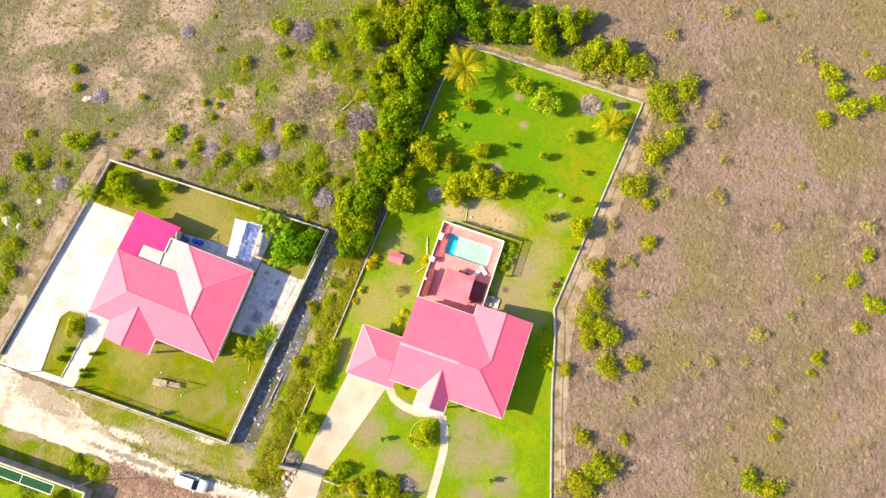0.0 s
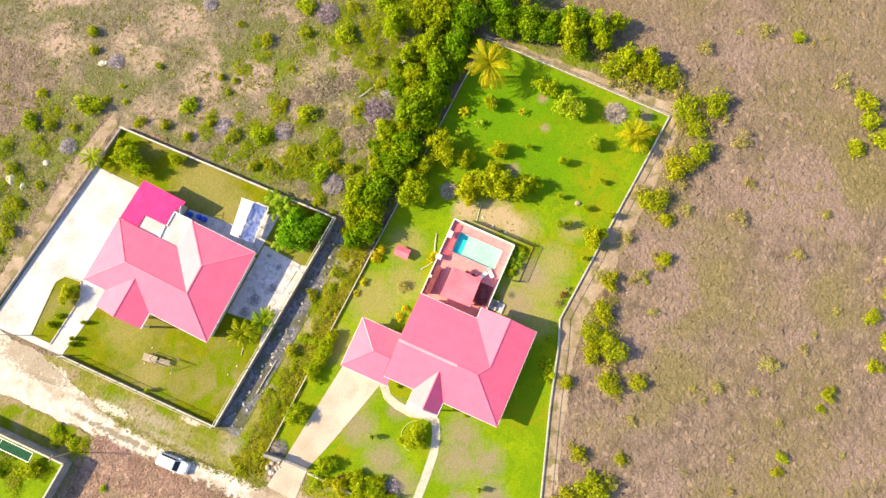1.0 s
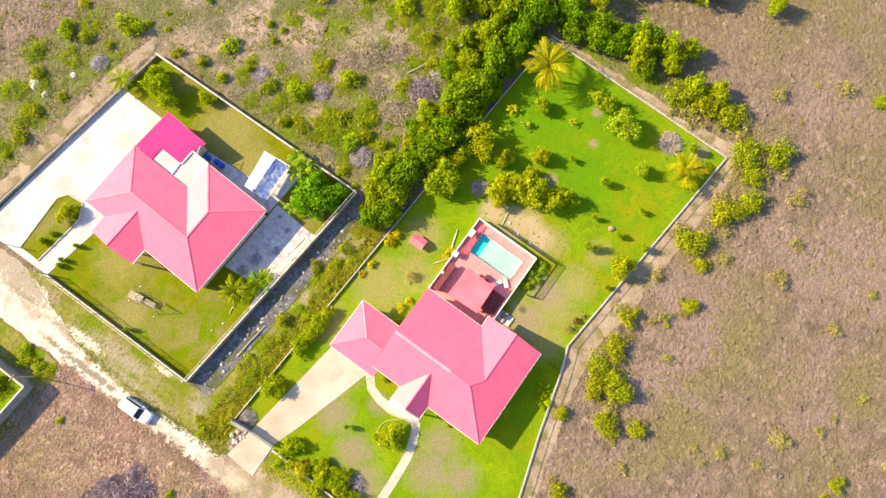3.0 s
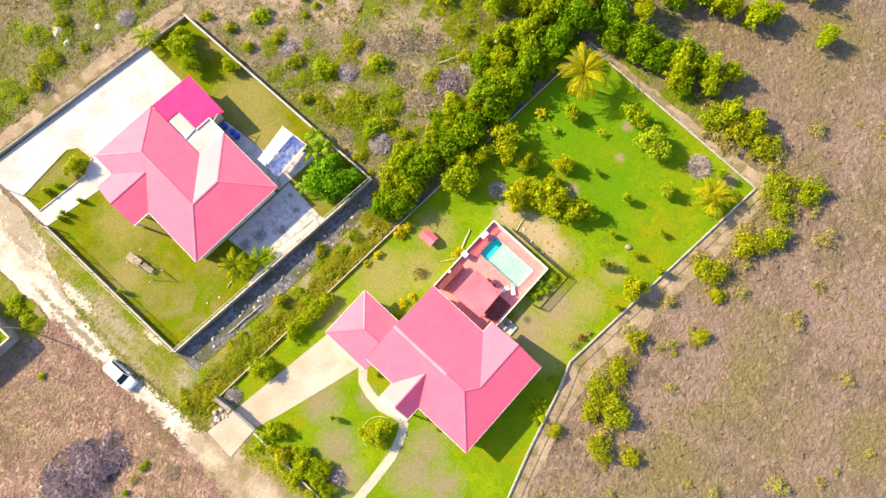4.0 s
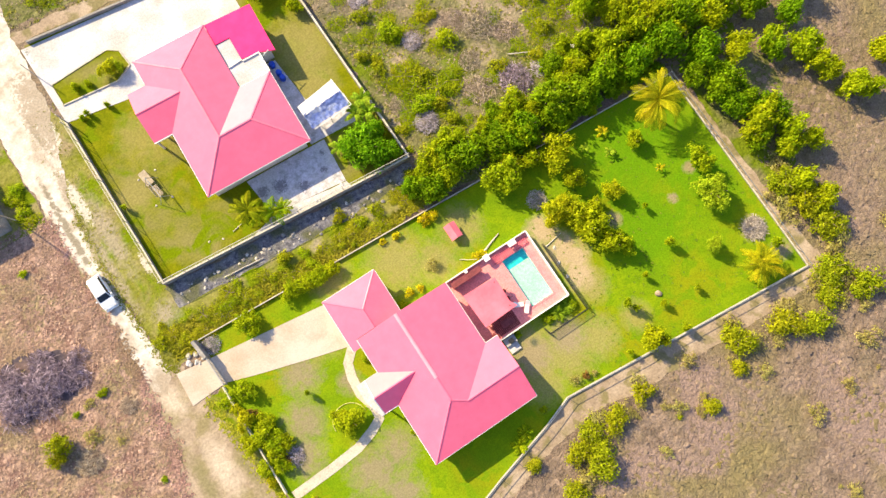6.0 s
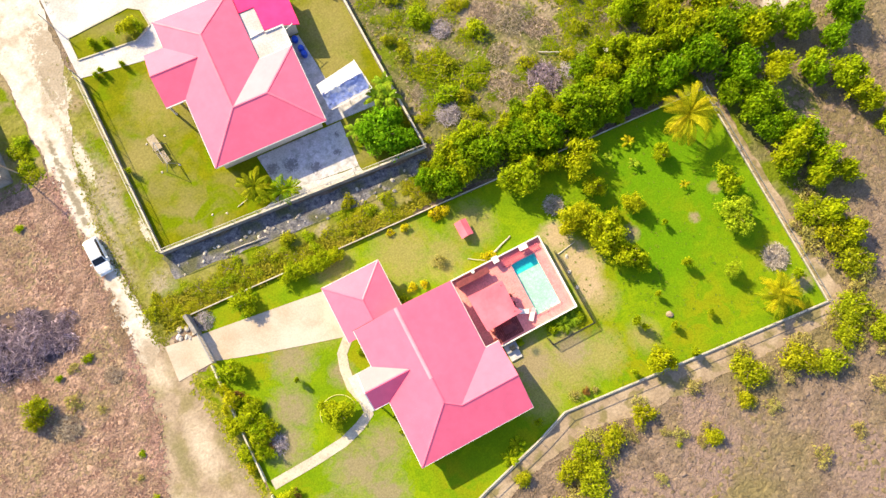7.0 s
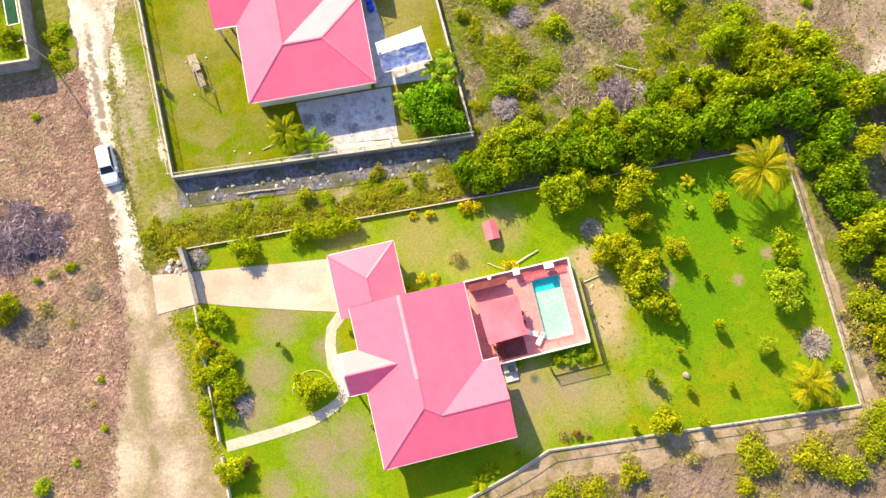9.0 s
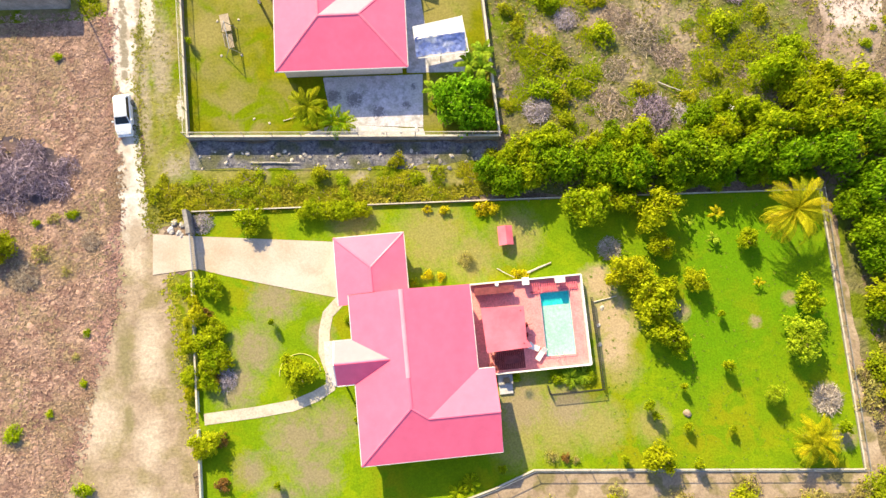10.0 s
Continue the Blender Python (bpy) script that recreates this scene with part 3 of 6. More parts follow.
sheet("rubble_strip", [(-3.6, 18.0), (-0.6, 18.8), (9.2, 17.6), (9.4, 16.6), (-3.8, 17.6)], 0.09, M["white_concrete"], ragged=0.15, label="white limestone rubble strip inside the wall", category="rubble")
sheet("side_slab", [(8.0, 36.2), (8.0, 24.0), (14.9, 23.6), (15.0, 27.5), (10.6, 28.2), (10.0, 36.0)], 0.066, M["yard_concrete"], thick=0.1, label="grey concrete walkway beside the house", category="paving")


# ---- houses ----
def clip_line(poly, o, d):
    """The stretches of the line o + s d that lie inside a plan polygon."""
    hits = []
    k = len(poly)
    for i in range(k):
        a, b = poly[i], poly[(i + 1) % k]
        e = (b[0] - a[0], b[1] - a[1])
        den = d[0] * e[1] - d[1] * e[0]
        if abs(den) < 1e-9:
            continue
        w = (a[0] - o[0], a[1] - o[1])
        u = (w[0] * d[1] - w[1] * d[0]) / den
        if 0 <= u < 1:
            hits.append((w[0] * e[1] - w[1] * e[0]) / den)
    hits.sort()
    return list(zip(hits[::2], hits[1::2]))


def roof_face(name, pts, material, parent, thick=0.09, pitch=0.33, label=""):
    """One slope of a sheet-metal roof: a slab with raised ribs that run down the slope."""
    P = [Vector(p) for p in pts]
    n = (P[1] - P[0]).cross(P[2] - P[0]).normalized()
    if n.z < 0:
        P, n = P[::-1], -n
    bm = bmesh.new()
    hi = [bm.verts.new(p) for p in P]
    lo = [bm.verts.new(p - Vector((0, 0, thick))) for p in P]
    bm.faces.new(hi)
    bm.faces.new(lo[::-1])
    k = len(P)
    for i in range(k):
        bm.faces.new((lo[i], lo[(i + 1) % k], hi[(i + 1) % k], hi[i]))
    bmesh.ops.triangulate(bm, faces=[f for f in bm.faces if len(f.verts) > 4])
    made_roof = part(name, bm, material, parent, label)
    bm = bmesh.new()
    down = Vector((n.x, n.y))
    if down.length > 0.05:
        down.normalize()
        side = Vector((-down.y, down.x))
        plan = [(p.x, p.y) for p in P]
        ts = [p.x * side.x + p.y * side.y for p in P]
        zat = lambda q: P[0].z - (n.x * (q.x - P[0].x) + n.y * (q.y - P[0].y)) / n.z
        t = min(ts) + pitch / 2
        while t < max(ts):
            for s0, s1 in clip_line(plan, side * t, down):
                if s1 - s0 > 0.15:
                    a, b = side * t + down * (s0 + 0.02), side * t + down * (s1 - 0.02)
                    beam((a.x, a.y, zat(a)), (b.x, b.y, zat(b)), 0.07, 0.012, bm)
            t += pitch
    if len(bm.verts):
        part("ribs", bm, material, made_roof)["kind"] = "stuff"
    return made_roof


def cap(a, b, material, parent, w=0.34, name="ridge_cap"):
    bm = bmesh.new()
    a, b = Vector(a), Vector(b)
    d = (b - a).normalized()
    s = d.cross(Vector((0, 0, 1))).normalized() * w / 2
    rows = []
    for p in (a, b):
        rows.append([bm.verts.new(p + s * f + Vector((0, 0, z))) for f, z in ((-1, -0.03), (-0.4, 0.045), (0.4, 0.045), (1, -0.03))] + [bm.verts.new(p - Vector((0, 0, 0.06)))])
    for i in range(5):
        bm.faces.new((rows[0][i], rows[0][(i + 1) % 5], rows[1][(i + 1) % 5], rows[1][i]))
    bm.faces.new(rows[0])
    bm.faces.new(rows[1][::-1])
    return part(name, bm, material, parent)


def fascia(a, b, material, parent, drop=0.2):
    return part("fascia", beam((a[0], a[1], a[2] - drop / 2 - 0.02), (b[0], b[1], b[2] - drop / 2 - 0.02), 0.12, drop), material, parent)


house = thing("house", "single-storey villa with pink sheet-metal roof and cream walls", "house")
E0, RG = 3.3, 5.58   # eave and ridge heights
RX = 5.3
part("wall", prism([(0.6, -0.3), (0.6, -16.1), (13.3, -16.1), (13.3, -9.0), (11.7, -9.0), (11.7, -0.3)], 0, E0 - 0.05), M["render"], house)
part("gable_wall", prism([(0.6, -0.55), (11.7, -0.55), (11.7, -0.35), (0.6, -0.35)], E0 - 0.05, E0 + 0.18), M["render"], house)
W = roof_face("roof", [(0, 0.05, E0), (RX, 0.05, RG), (RX, -11.4, RG), (0, -16.7, E0)], M["roof"], house)
roof_face("roof", [(12.26, 0.05, E0), (RX, 0.05, RG), (RX, -11.4, RG), (6.9, -12.6, 5.06), (12.26, -8.45, E0)], M["roof"], house)
roof_face("roof", [(0, -16.7, E0), (13.9, -16.7, E0), (13.9, -12.6, 5.06), (6.9, -12.6, 5.06), (RX, -11.4, RG)], M["roof"], house)
roof_face("roof", [(12.26, -8.45, E0), (13.9, -8.45, E0), (13.9, -12.6, 5.06), (6.9, -12.6, 5.06)], M["roof"], house)
for a, b in (((RX, 0.05, RG), (RX, -3.0, RG)), ((RX, -3.0, RG), (RX, -8.5, RG)), ((RX, -8.5, RG), (RX, -11.4, RG)), ((0, -16.7, E0), (RX, -11.4, RG))):
    cap(a, b, M["roof_cap"] if b[1] < -4 and b[1] > -9 or b[1] == -3.0 else M["roof"], house, 0.42 if a[0] == b[0] else 0.26)
cap((6.9, -12.6, 5.06), (13.9, -12.6, 5.06), M["roof"], house, 0.26)
cap((RX, -11.4, RG), (6.9, -12.6, 5.06), M["roof"], house, 0.26)
for a, b in (((0, 0.05, E0), (0, -16.7, E0)), ((0, -16.7, E0), (13.9, -16.7, E0)), ((13.9, -16.7, E0), (13.9, -8.45, E0)), ((12.26, -8.45, E0), (12.26, 0.05, E0)), ((13.9, -8.45, E0), (12.26, -8.45, E0))):
    fascia(a, b, M["white"], house)
part("gable", (lambda b: (b.faces.new([b.verts.new(v) for v in ((0.6, -0.3, 3.2), (11.7, -0.3, 3.2), (RX, -0.3, RG - 0.12))]), b)[1])(bmesh.new()), M["render"], house)
part("gable", (lambda b: (b.faces.new([b.verts.new(v) for v in ((13.3, -9.0, 3.2), (13.3, -16.1, 3.2), (13.3, -12.6, 4.95))]), b)[1])(bmesh.new()), M["render"], house)

# entrance porch with a steep gable
PR, PZ = -6.6, 4.92
roof_face("porch_roof", [(-1.75, PR, PZ), (3.75, PR, PZ), (0.0, -4.4, 3.35), (-1.75, -4.4, 3.35)], M["roof_pale"], house)
roof_face("porch_roof", [(-1.75, PR, PZ), (3.75, PR, PZ), (0.0, -8.75, 3.35), (-1.75, -8.75, 3.35)], M["roof"], house)
cap((-1.75, PR, PZ), (3.6, PR, PZ), M["roof"], house, 0.24)
part("porch_gable", (lambda b: (b.faces.new([b.verts.new(v) for v in ((-1.7, -4.5, 3.25), (-1.7, -8.65, 3.25), (-1.7, PR, PZ - 0.1))]), b)[1])(bmesh.new()), M["white"], house)
fascia((-1.8, -4.4, 3.3), (-1.8, PR, PZ), M["white"], house)
fascia((-1.8, -8.75, 3.3), (-1.8, PR, PZ), M["white"], house)
fascia((-1.75, -8.78, 3.36), (0.0, -8.78, 3.36), M["white"], house)
part("porch_beam", beam((-1.55, -4.6, 3.1), (-1.55, -8.55, 3.1), 0.2, 0.3), M["white"], house)
for y in (-4.7, -8.5):
    part("porch_column", tube([(-1.5, y, 0.1), (-1.5, y, 0.25), (-1.5, y, 2.8), (-1.5, y, 2.98)], [0.17, 0.12, 0.11, 0.17], 12), M["white"], house)

garage = thing("garage", "attached garage with a pink hipped metal roof", "garage")
part("wall", prism([(-0.6, 5.5), (-0.6, 0.2), (5.5, 0.2), (5.5, 5.5)], 0, 2.85), M["render"], garage)
G0, GA = 2.9, (2.5, 2.6, 4.2)
roof_face("roof", [(-1.1, 6.0, G0), (6.05, 6.0, G0), GA], M["roof"], garage)
roof_face("roof", [(-1.1, 6.0, G0), (-1.1, 0.1, G0), (2.5, 0.1, 4.2), GA], M["roof"], garage)
roof_face("roof", [(6.05, 6.0, G0), (6.05, 0.1, G0), (2.5, 0.1, 4.2), GA], M["roof"], garage)
roof_face("roof", [(-1.1, 0.1, G0), (-1.1, -0.9, G0), (-0.05, -0.9, 3.28), (-0.05, 0.1, 3.28)], M["roof"], garage)
cap((-1.1, 6.0, G0), GA, M["roof"], garage, 0.26)
cap((6.05, 6.0, G0), GA, M["roof_cap"], garage, 0.24)
cap(GA, (2.5, 0.1, 4.2), M["roof"], garage, 0.26)
for a, b in (((-1.1, 6.0, G0), (6.05, 6.0, G0)), ((-1.1, 6.0, G0), (-1.1, -0.9, G0)), ((6.05, 6.0, G0), (6.05, 0.1, G0))):
    fascia(a, b, M["white"], garage, 0.16)
part("garage_door", box(-0.66, -0.6, 1.0, 5.0, 0.05, 2.3), M["white"], garage, "white panelled garage door")

# ---- the neighbouring house, built about its own corner ----
NB = pose(-5.7, 23.98, 0, 0, 0, -2.45)
villa = thing("villa", "single-storey villa with red-pink hipped metal roof", "house", NB)
N0, NR = 3.3, 5.3
part("wall", prism([(0.6, 0.6), (13.2, 0.6), (13.2, 9.6), (9.0, 9.6), (9.0, 18.8), (0.6, 18.8)], 0, N0 - 0.05), M["render"], villa)
rs, hip, rx = (4.8, 5.0, NR), (9.0, 5.05, NR - 0.02), (4.8, 14.6, NR)
roof_face("roof", [(0, 0, N0), (0, 19.45, N0), rx, rs], M["roof_nb"], villa)
roof_face("roof", [(0, 19.45, N0), (9.65, 19.45, N0), rx], M["roof_nb"], villa)
roof_face("roof", [(9.65, 19.45, N0), (9.65, 10.1, N0), rs, rx], M["roof_nb"], villa)
roof_face("roof", [(9.65, 10.1, N0), (13.8, 10.1, N0), hip, rs], M["roof_blush"], villa)
roof_face("roof", [(13.8, 10.1, N0), (13.8, 0, N0), hip], M["roof_nb"], villa)
roof_face("roof", [(0, 0, N0), (13.8, 0, N0), hip, rs], M["roof_nb"], villa)
for a, b in (((0, 0, N0), rs), (rs, rx), (rx, (0, 19.45, N0)), (rx, (9.65, 19.45, N0)), (rs, hip), (hip, (13.8, 0, N0)), (hip, (13.8, 10.1, N0))):
    cap(a, b, M["nb_cap"], villa, 0.3)
for a, b in (((0, 0, N0), (13.8, 0, N0)), ((13.8, 0, N0), (13.8, 10.1, N0)), ((13.8, 10.1, N0), (9.65, 10.1, N0)), ((0, 0, N0), (0, 8.8, N0)), ((0, 16.2, N0), (0, 19.45, N0)), ((0, 19.45, N0), (9.65, 19.45, N0))):
    fascia(a, b, M["white"], villa)
roof_face("porch_roof", [(-2.4, 12.5, 4.75), (3.45, 12.5, 4.75), (0, 9.0, N0), (-2.4, 9.0, N0)], M["roof_nb"], villa)
roof_face("porch_roof", [(-2.4, 12.5, 4.75), (3.45, 12.5, 4.75), (0, 16.0, N0), (-2.4, 16.0, N0)], M["roof_nb"], villa)
cap((-2.4, 12.5, 4.75), (3.3, 12.5, 4.75), M["nb_cap"], villa, 0.26)
part("porch_gable", (lambda b: (b.faces.new([b.verts.new(v) for v in ((-2.3, 9.1, 3.1), (-2.3, 15.9, 3.1), (-2.3, 12.5, 4.65))]), b)[1])(bmesh.new()), M["render"], villa)
fascia((-2.4, 8.95, N0), (0, 8.95, N0), M["white"], villa)
part("porch_beam", beam((-2.2, 9.3, 2.95), (-2.2, 15.7, 2.95), 0.22, 0.35), M["render"], villa)
for y in (9.4, 12.5, 15.6):
    part("porch_column", tube([(-2.2, y, 0.05), (-2.2, y, 0.3), (-2.2, y, 2.6), (-2.2, y, 2.8)], [0.2, 0.15, 0.14, 0.2], 12), M["render"], villa)

annex = thing("annex", "flat-roofed kitchen annex with magenta and white roof", "annex", NB)
part("wall", prism([(9.1, 9.7), (13.5, 9.7), (13.5, 12.9), (15.3, 13.0), (15.3, 18.6), (9.1, 18.8)], 0, 2.95), M["render"], annex)
part("magenta_roof", (lambda b: (prism([(9.68, 16.5), (11.6, 16.5), (11.6, 13.3), (13.9, 13.0), (15.75, 12.3), (15.9, 19.2), (9.68, 19.45)], 3.0, 3.14, b), b)[1])(bmesh.new()), M["magenta"], annex, "bright magenta metal roof")
part("flat_roof", box(9.68, 13.9, 10.2, 13.0, 3.0, 3.12), M["white_concrete"], annex, "white flat concrete roof")
part("flat_roof", box(9.7, 11.58, 13.0, 16.45, 2.9, 3.02), M["white_concrete"], annex, "white flat concrete roof")
for a, b in (((11.6, 12.95), (13.9, 12.95)), ((13.85, 10.2), (13.85, 12.95)), ((9.75, 13.0), (11.6, 13.2))):
    part("parapet", beam((*a, 3.2), (*b, 3.2), 0.14, 0.22), M["white"], annex)
part("vent_pipe", tube([(14.4, 12.4, 2.6), (14.4, 12.4, 3.6)], [0.05, 0.05], 8), M["white"], annex)
part("vent_pipe", tube([(13.6, 12.0, 3.5), (15.0, 12.5, 3.5)], [0.04, 0.04], 8), M["white"], annex)

shelter = thing("yard_shelter", "open yard shelter roofed with white sheet and blue tarpaulin", "shelter")
S = [(9.0, 28.0), (14.4, 28.75), (14.6, 25.0), (9.2, 24.7)]
for x, y in ((9.3, 27.8), (14.2, 28.5), (14.4, 25.2), (11.8, 25.0)):
    part("post", tube([(x, y, 0), (x, y, 2.5)], [0.05, 0.05], 8), M["metal"], shelter)
roof_face("white_roof", [(9.0, 28.0, 2.75), (14.4, 28.8, 2.75), (14.5, 27.0, 2.6), (9.05, 26.6, 2.6)], M["white"], shelter, label="white corrugated sheets")
for a, b in (((14.35, 28.9, 2.7), (14.75, 24.9, 2.4)), ((14.75, 24.9, 2.35), (9.3, 24.6, 2.35))):
    part("rail", beam(a, b, 0.07, 0.07), M["white"], shelter)
bm = bmesh.new()
NX, NY = 22, 10
grid = [[bm.verts.new((9.1 + (5.4 + 0.05 * j / NY) * i / NX, 26.75 + 0.3 * i / NX - 1.95 * j / NY + 0.18 * noise.noise((i * 0.4, j * 0.9, 0)), 2.63 - 0.3 * j / NY - 0.16 * math.sin(math.pi * j / NY) + 0.14 * noise.noise((i * 0.5, j * 0.35, 3)))) for i in range(NX + 1)] for j in range(NY + 1)]
for j in range(NY):
    for i in range(NX):
        bm.faces.new((grid[j][i], grid[j][i + 1], grid[j + 1][i + 1], grid[j + 1][i]))
bmesh.ops.solidify(bm, geom=list(bm.faces), thickness=0.02)
part("tarpaulin", bm, M["tarp"], shelter, "creased blue and silver tarpaulin")
for x, y in ((9.35, 35.4), (9.5, 34.0), (9.55, 33.2)):
    d = thing("barrel", "blue plastic water barrel beside the wall", "barrel", pose(x, y, 0.066), "water barrels")
    part("drum", tube([(0, 0, 0), (0, 0, 0.05), (0, 0, 0.3), (0, 0, 0.6), (0, 0, 0.85), (0, 0, 0.9)], [0.3, 0.36, 0.4, 0.4, 0.36, 0.28], 16), M["barrel"], d)
    part("lid", tube([(0, 0, 0.9), (0, 0, 0.94)], [0.3, 0.28], 16), M["barrel"], d)

# ---- pool terrace ----
terrace = thing("pool_terrace", "raised terracotta paved pool terrace with white parapet", "terrace")
DX0, DX1, DY0, DY1, DZ = 12.35, 24.2, -9.3, 0.1, 0.6
PX0, PX1, PY0, PY1 = 19.75, 22.85, -8.05, -1.45
bm = bmesh.new()
ring = lambda pts, z: [bm.verts.new((x, y, z)) for x, y in pts]
outer, inner = [(DX0, DY0), (DX1, DY0), (DX1, DY1), (DX0, DY1)], [(PX0, PY0), (PX1, PY0), (PX1, PY1), (PX0, PY1)]
o0, o1, i1, i0 = ring(outer, 0.01), ring(outer, DZ), ring(inner, DZ), ring(inner, 0.01)
for k in range(4):
    j = (k + 1) % 4
    bm.faces.new((o1[k], o1[j], i1[j], i1[k]))
    bm.faces.new((o0[k], o0[j], o1[j], o1[k]))
    bm.faces.new((i1[k], i1[j], i0[j], i0[k]))
part("paving", bm, M["terracotta"], terrace, "weathered terracotta paving")
for a, b in (((DX0, DY1), (DX1, DY1)), ((DX1, DY1), (DX1, DY0)), ((DX1, DY0), (13.9, DY0))):
    part("parapet", beam((*a, 0.6), (*b, 0.6), 0.12, 1.1), M["white"], terrace)
    part("coping", beam((*a, 1.18), (*b, 1.18), 0.15, 0.07), M["white"], terrace)

pool = thing("swimming_pool", "rectangular swimming pool with pale water and turquoise deep end", "pool")
bm = bmesh.new()
fl = [[bm.verts.new((x, y, z)) for x in (PX0, PX1)] for y, z in ((PY0, 0.2), (PY0 + 3, 0.18), (PY1 - 1.35, 0.14))]
for a, b in zip(fl, fl[1:]):
    bm.faces.new((a[0], a[1], b[1], b[0]))
part("floor", bm, M["pool"], pool, "pale plaster floor")
bm = bmesh.new()
for a, b in (((PX0, PY0), (PX1, PY0)), ((PX1, PY0), (PX1, PY1)), ((PX1, PY1), (PX0, PY1)), ((PX0, PY1), (PX0, PY0))):
    beam((*a, -0.35), (*b, -0.35), 0.05, 1.9, bm)
part("side", bm, M["pool_side"], pool, "pale turquoise plaster sides")
part("deep_end", box(PX0 + 0.03, PX1 - 0.03, PY1 - 1.35, PY1 - 0.03, -0.1, 0.1), M["pool_deep"], pool, "turquoise deep end floor")
part("water", (lambda b: (b.faces.new([b.verts.new(v) for v in ((PX0, PY0, 0.47), (PX1, PY0, 0.47), (PX1, PY1, 0.47), (PX0, PY1, 0.47))]), b)[1])(bmesh.new()), M["water"], pool, "clear still water")
bm = bmesh.new()
for a, b in (((PX0 - 0.12, PY0 - 0.12), (PX1 + 0.12, PY0 - 0.12)), ((PX1 + 0.12, PY0), (PX1 + 0.12, PY1)), ((PX1 + 0.12, PY1 + 0.12), (PX0 - 0.12, PY1 + 0.12)), ((PX0 - 0.12, PY1), (PX0 - 0.12, PY0))):
    beam((*a, 0.62), (*b, 0.62), 0.22, 0.06, bm)
part("coping", bm, M["terracotta"], pool)
for x in (20.9, 21.5):
    part("ladder_rail", tube([(x, PY0 + 0.25, 0.1), (x, PY0 + 0.2, 1.1), (x, PY0 - 0.1, 1.3), (x, PY0 - 0.45, 1.1), (x, PY0 - 0.5, 0.62)], [0.03] * 5, 8), M["metal"], pool)

# added boards: their dark colour stands in for canopy shadow on the paving
deck = thing("timber_deck", "dark maroon boards added to deepen the canopy's shade", "deck")
for i in range(15):
    part("board", box(14.3 + 0.21 * i, 14.49 + 0.21 * i, -9.0, -6.9, DZ, DZ + 0.03), M["dark_timber"], deck)
canopy = thing("terrace_canopy", "timber terrace canopy with faded pink sheet roof", "canopy")
roof_face("roof", [(13.15, -2.45, 3.0), (17.6, -2.65, 2.75), (17.5, -6.0, 2.755), (18.0, -6.85, 2.727), (13.35, -7.0, 2.99)], M["awning"], canopy, pitch=0.4)
for x, y in ((13.6, -3.0), (17.2, -3.1), (17.2, -6.4), (13.7, -6.5)):
    part("post", beam((x, y, DZ), (x, y, 2.8), 0.12, 0.12), M["dark_timber"], canopy)
for y in (-3.0, -6.45):
    part("beam", beam((13.3, y, 2.78), (17.4, y, 2.6), 0.1, 0.16), M["dark_timber"], canopy)
lean = thing("bar_counter", "dark timber bar counter along the terrace wall", "counter")
part("top", box(12.8, 17.0, -1.1, -0.35, 1.55, 1.62), M["dark_timber"], lean)
part("front", box(12.9, 16.9, -1.05, -0.95, DZ, 1.55), M["dark_timber"], lean)
for i, (x0, x1, tilt) in enumerate(((18.75, 19.75, 0.1), (20.05, 21.6, 0.0), (22.0, 23.85, -0.05))):
    s = thing("slat_rack", "low rack of red slats along the terrace edge", "rack", group="terrace racks")
    for x in (x0 + 0.08, x1 - 0.08):
        part("post", beam((x, -0.95, DZ), (x, -0.95, 0.72), 0.08, 0.08), M["dark_timber"], s)
    part("beam", beam((x0, -1.25, 0.72 + tilt), (x1, -1.25 - tilt, 0.72), 0.07, 0.1), M["dark_timber"], s)
    part("beam", beam((x0, -0.45, 0.75 + tilt), (x1, -0.45, 0.75), 0.07, 0.1), M["dark_timber"], s)
    x = x0
    while x < x1:
        part("slat", beam((x, -0.25, 0.82 + tilt), (x + tilt, -1.4 - tilt, 0.78), 0.1, 0.04), M["awning"], s)
        x += 0.24


def lounger(x, y, rz):
    o = thing("sun_lounger", "white plastic sun lounger on the terrace", "sun lounger", pose(x, y, DZ, 0, 0, rz), "terrace loungers")
    part("seat", box(-0.28, 0.28, -0.55, 0.5, 0.3, 0.36, bevel=0.02), M["white"], o)
    part("backrest", beam((0, 0.5, 0.34), (0, 0.95, 0.7), 0.54, 0.05), M["white"], o)
    for lx in (-0.27, 0.27):
        for ly in (-0.5, 0.45):
            part("leg", beam((lx, ly, 0), (lx, ly, 0.31), 0.06, 0.06), M["white"], o)


lounger(19.0, -7.9, -40)
lounger(18.5, -7.0, 65)


def pot(x, y, z, r, label, material):
    o = thing("plant_pot", label, "pot", pose(x, y, z))
    part("bowl", tube([(0, 0, 0), (0, 0, 0.1), (0, 0, 0.45), (0, 0, 0.5)], [r * 0.6, r * 0.7, r, r * 0.92], 14), material, o)


pot(18.05, -6.65, DZ, 0.3, "white round planter on the terrace", M["white"])
pot(15.2, -0.15, 1.22, 0.22, "white pot standing on the terrace wall", M["white"])
tank = thing("storage_box", "white storage box on the terrace edge", "box")
part("body", box(21.35, 22.3, -0.55, -0.05, 1.22, 1.75, bevel=0.03), M["white"], tank)
part("lid", box(21.3, 22.35, -0.6, 0.0, 1.75, 1.8, bevel=0.015), M["white"], tank)
tank = thing("storage_box", "white storage box beside the terrace wall", "box")
part("body", box(17.9, 18.55, -0.45, 0.25, 1.22, 1.6, bevel=0.03), M["white"], tank)
part("lid", box(17.86, 18.6, -0.5, 0.3, 1.6, 1.65, bevel=0.015), M["white"], tank)


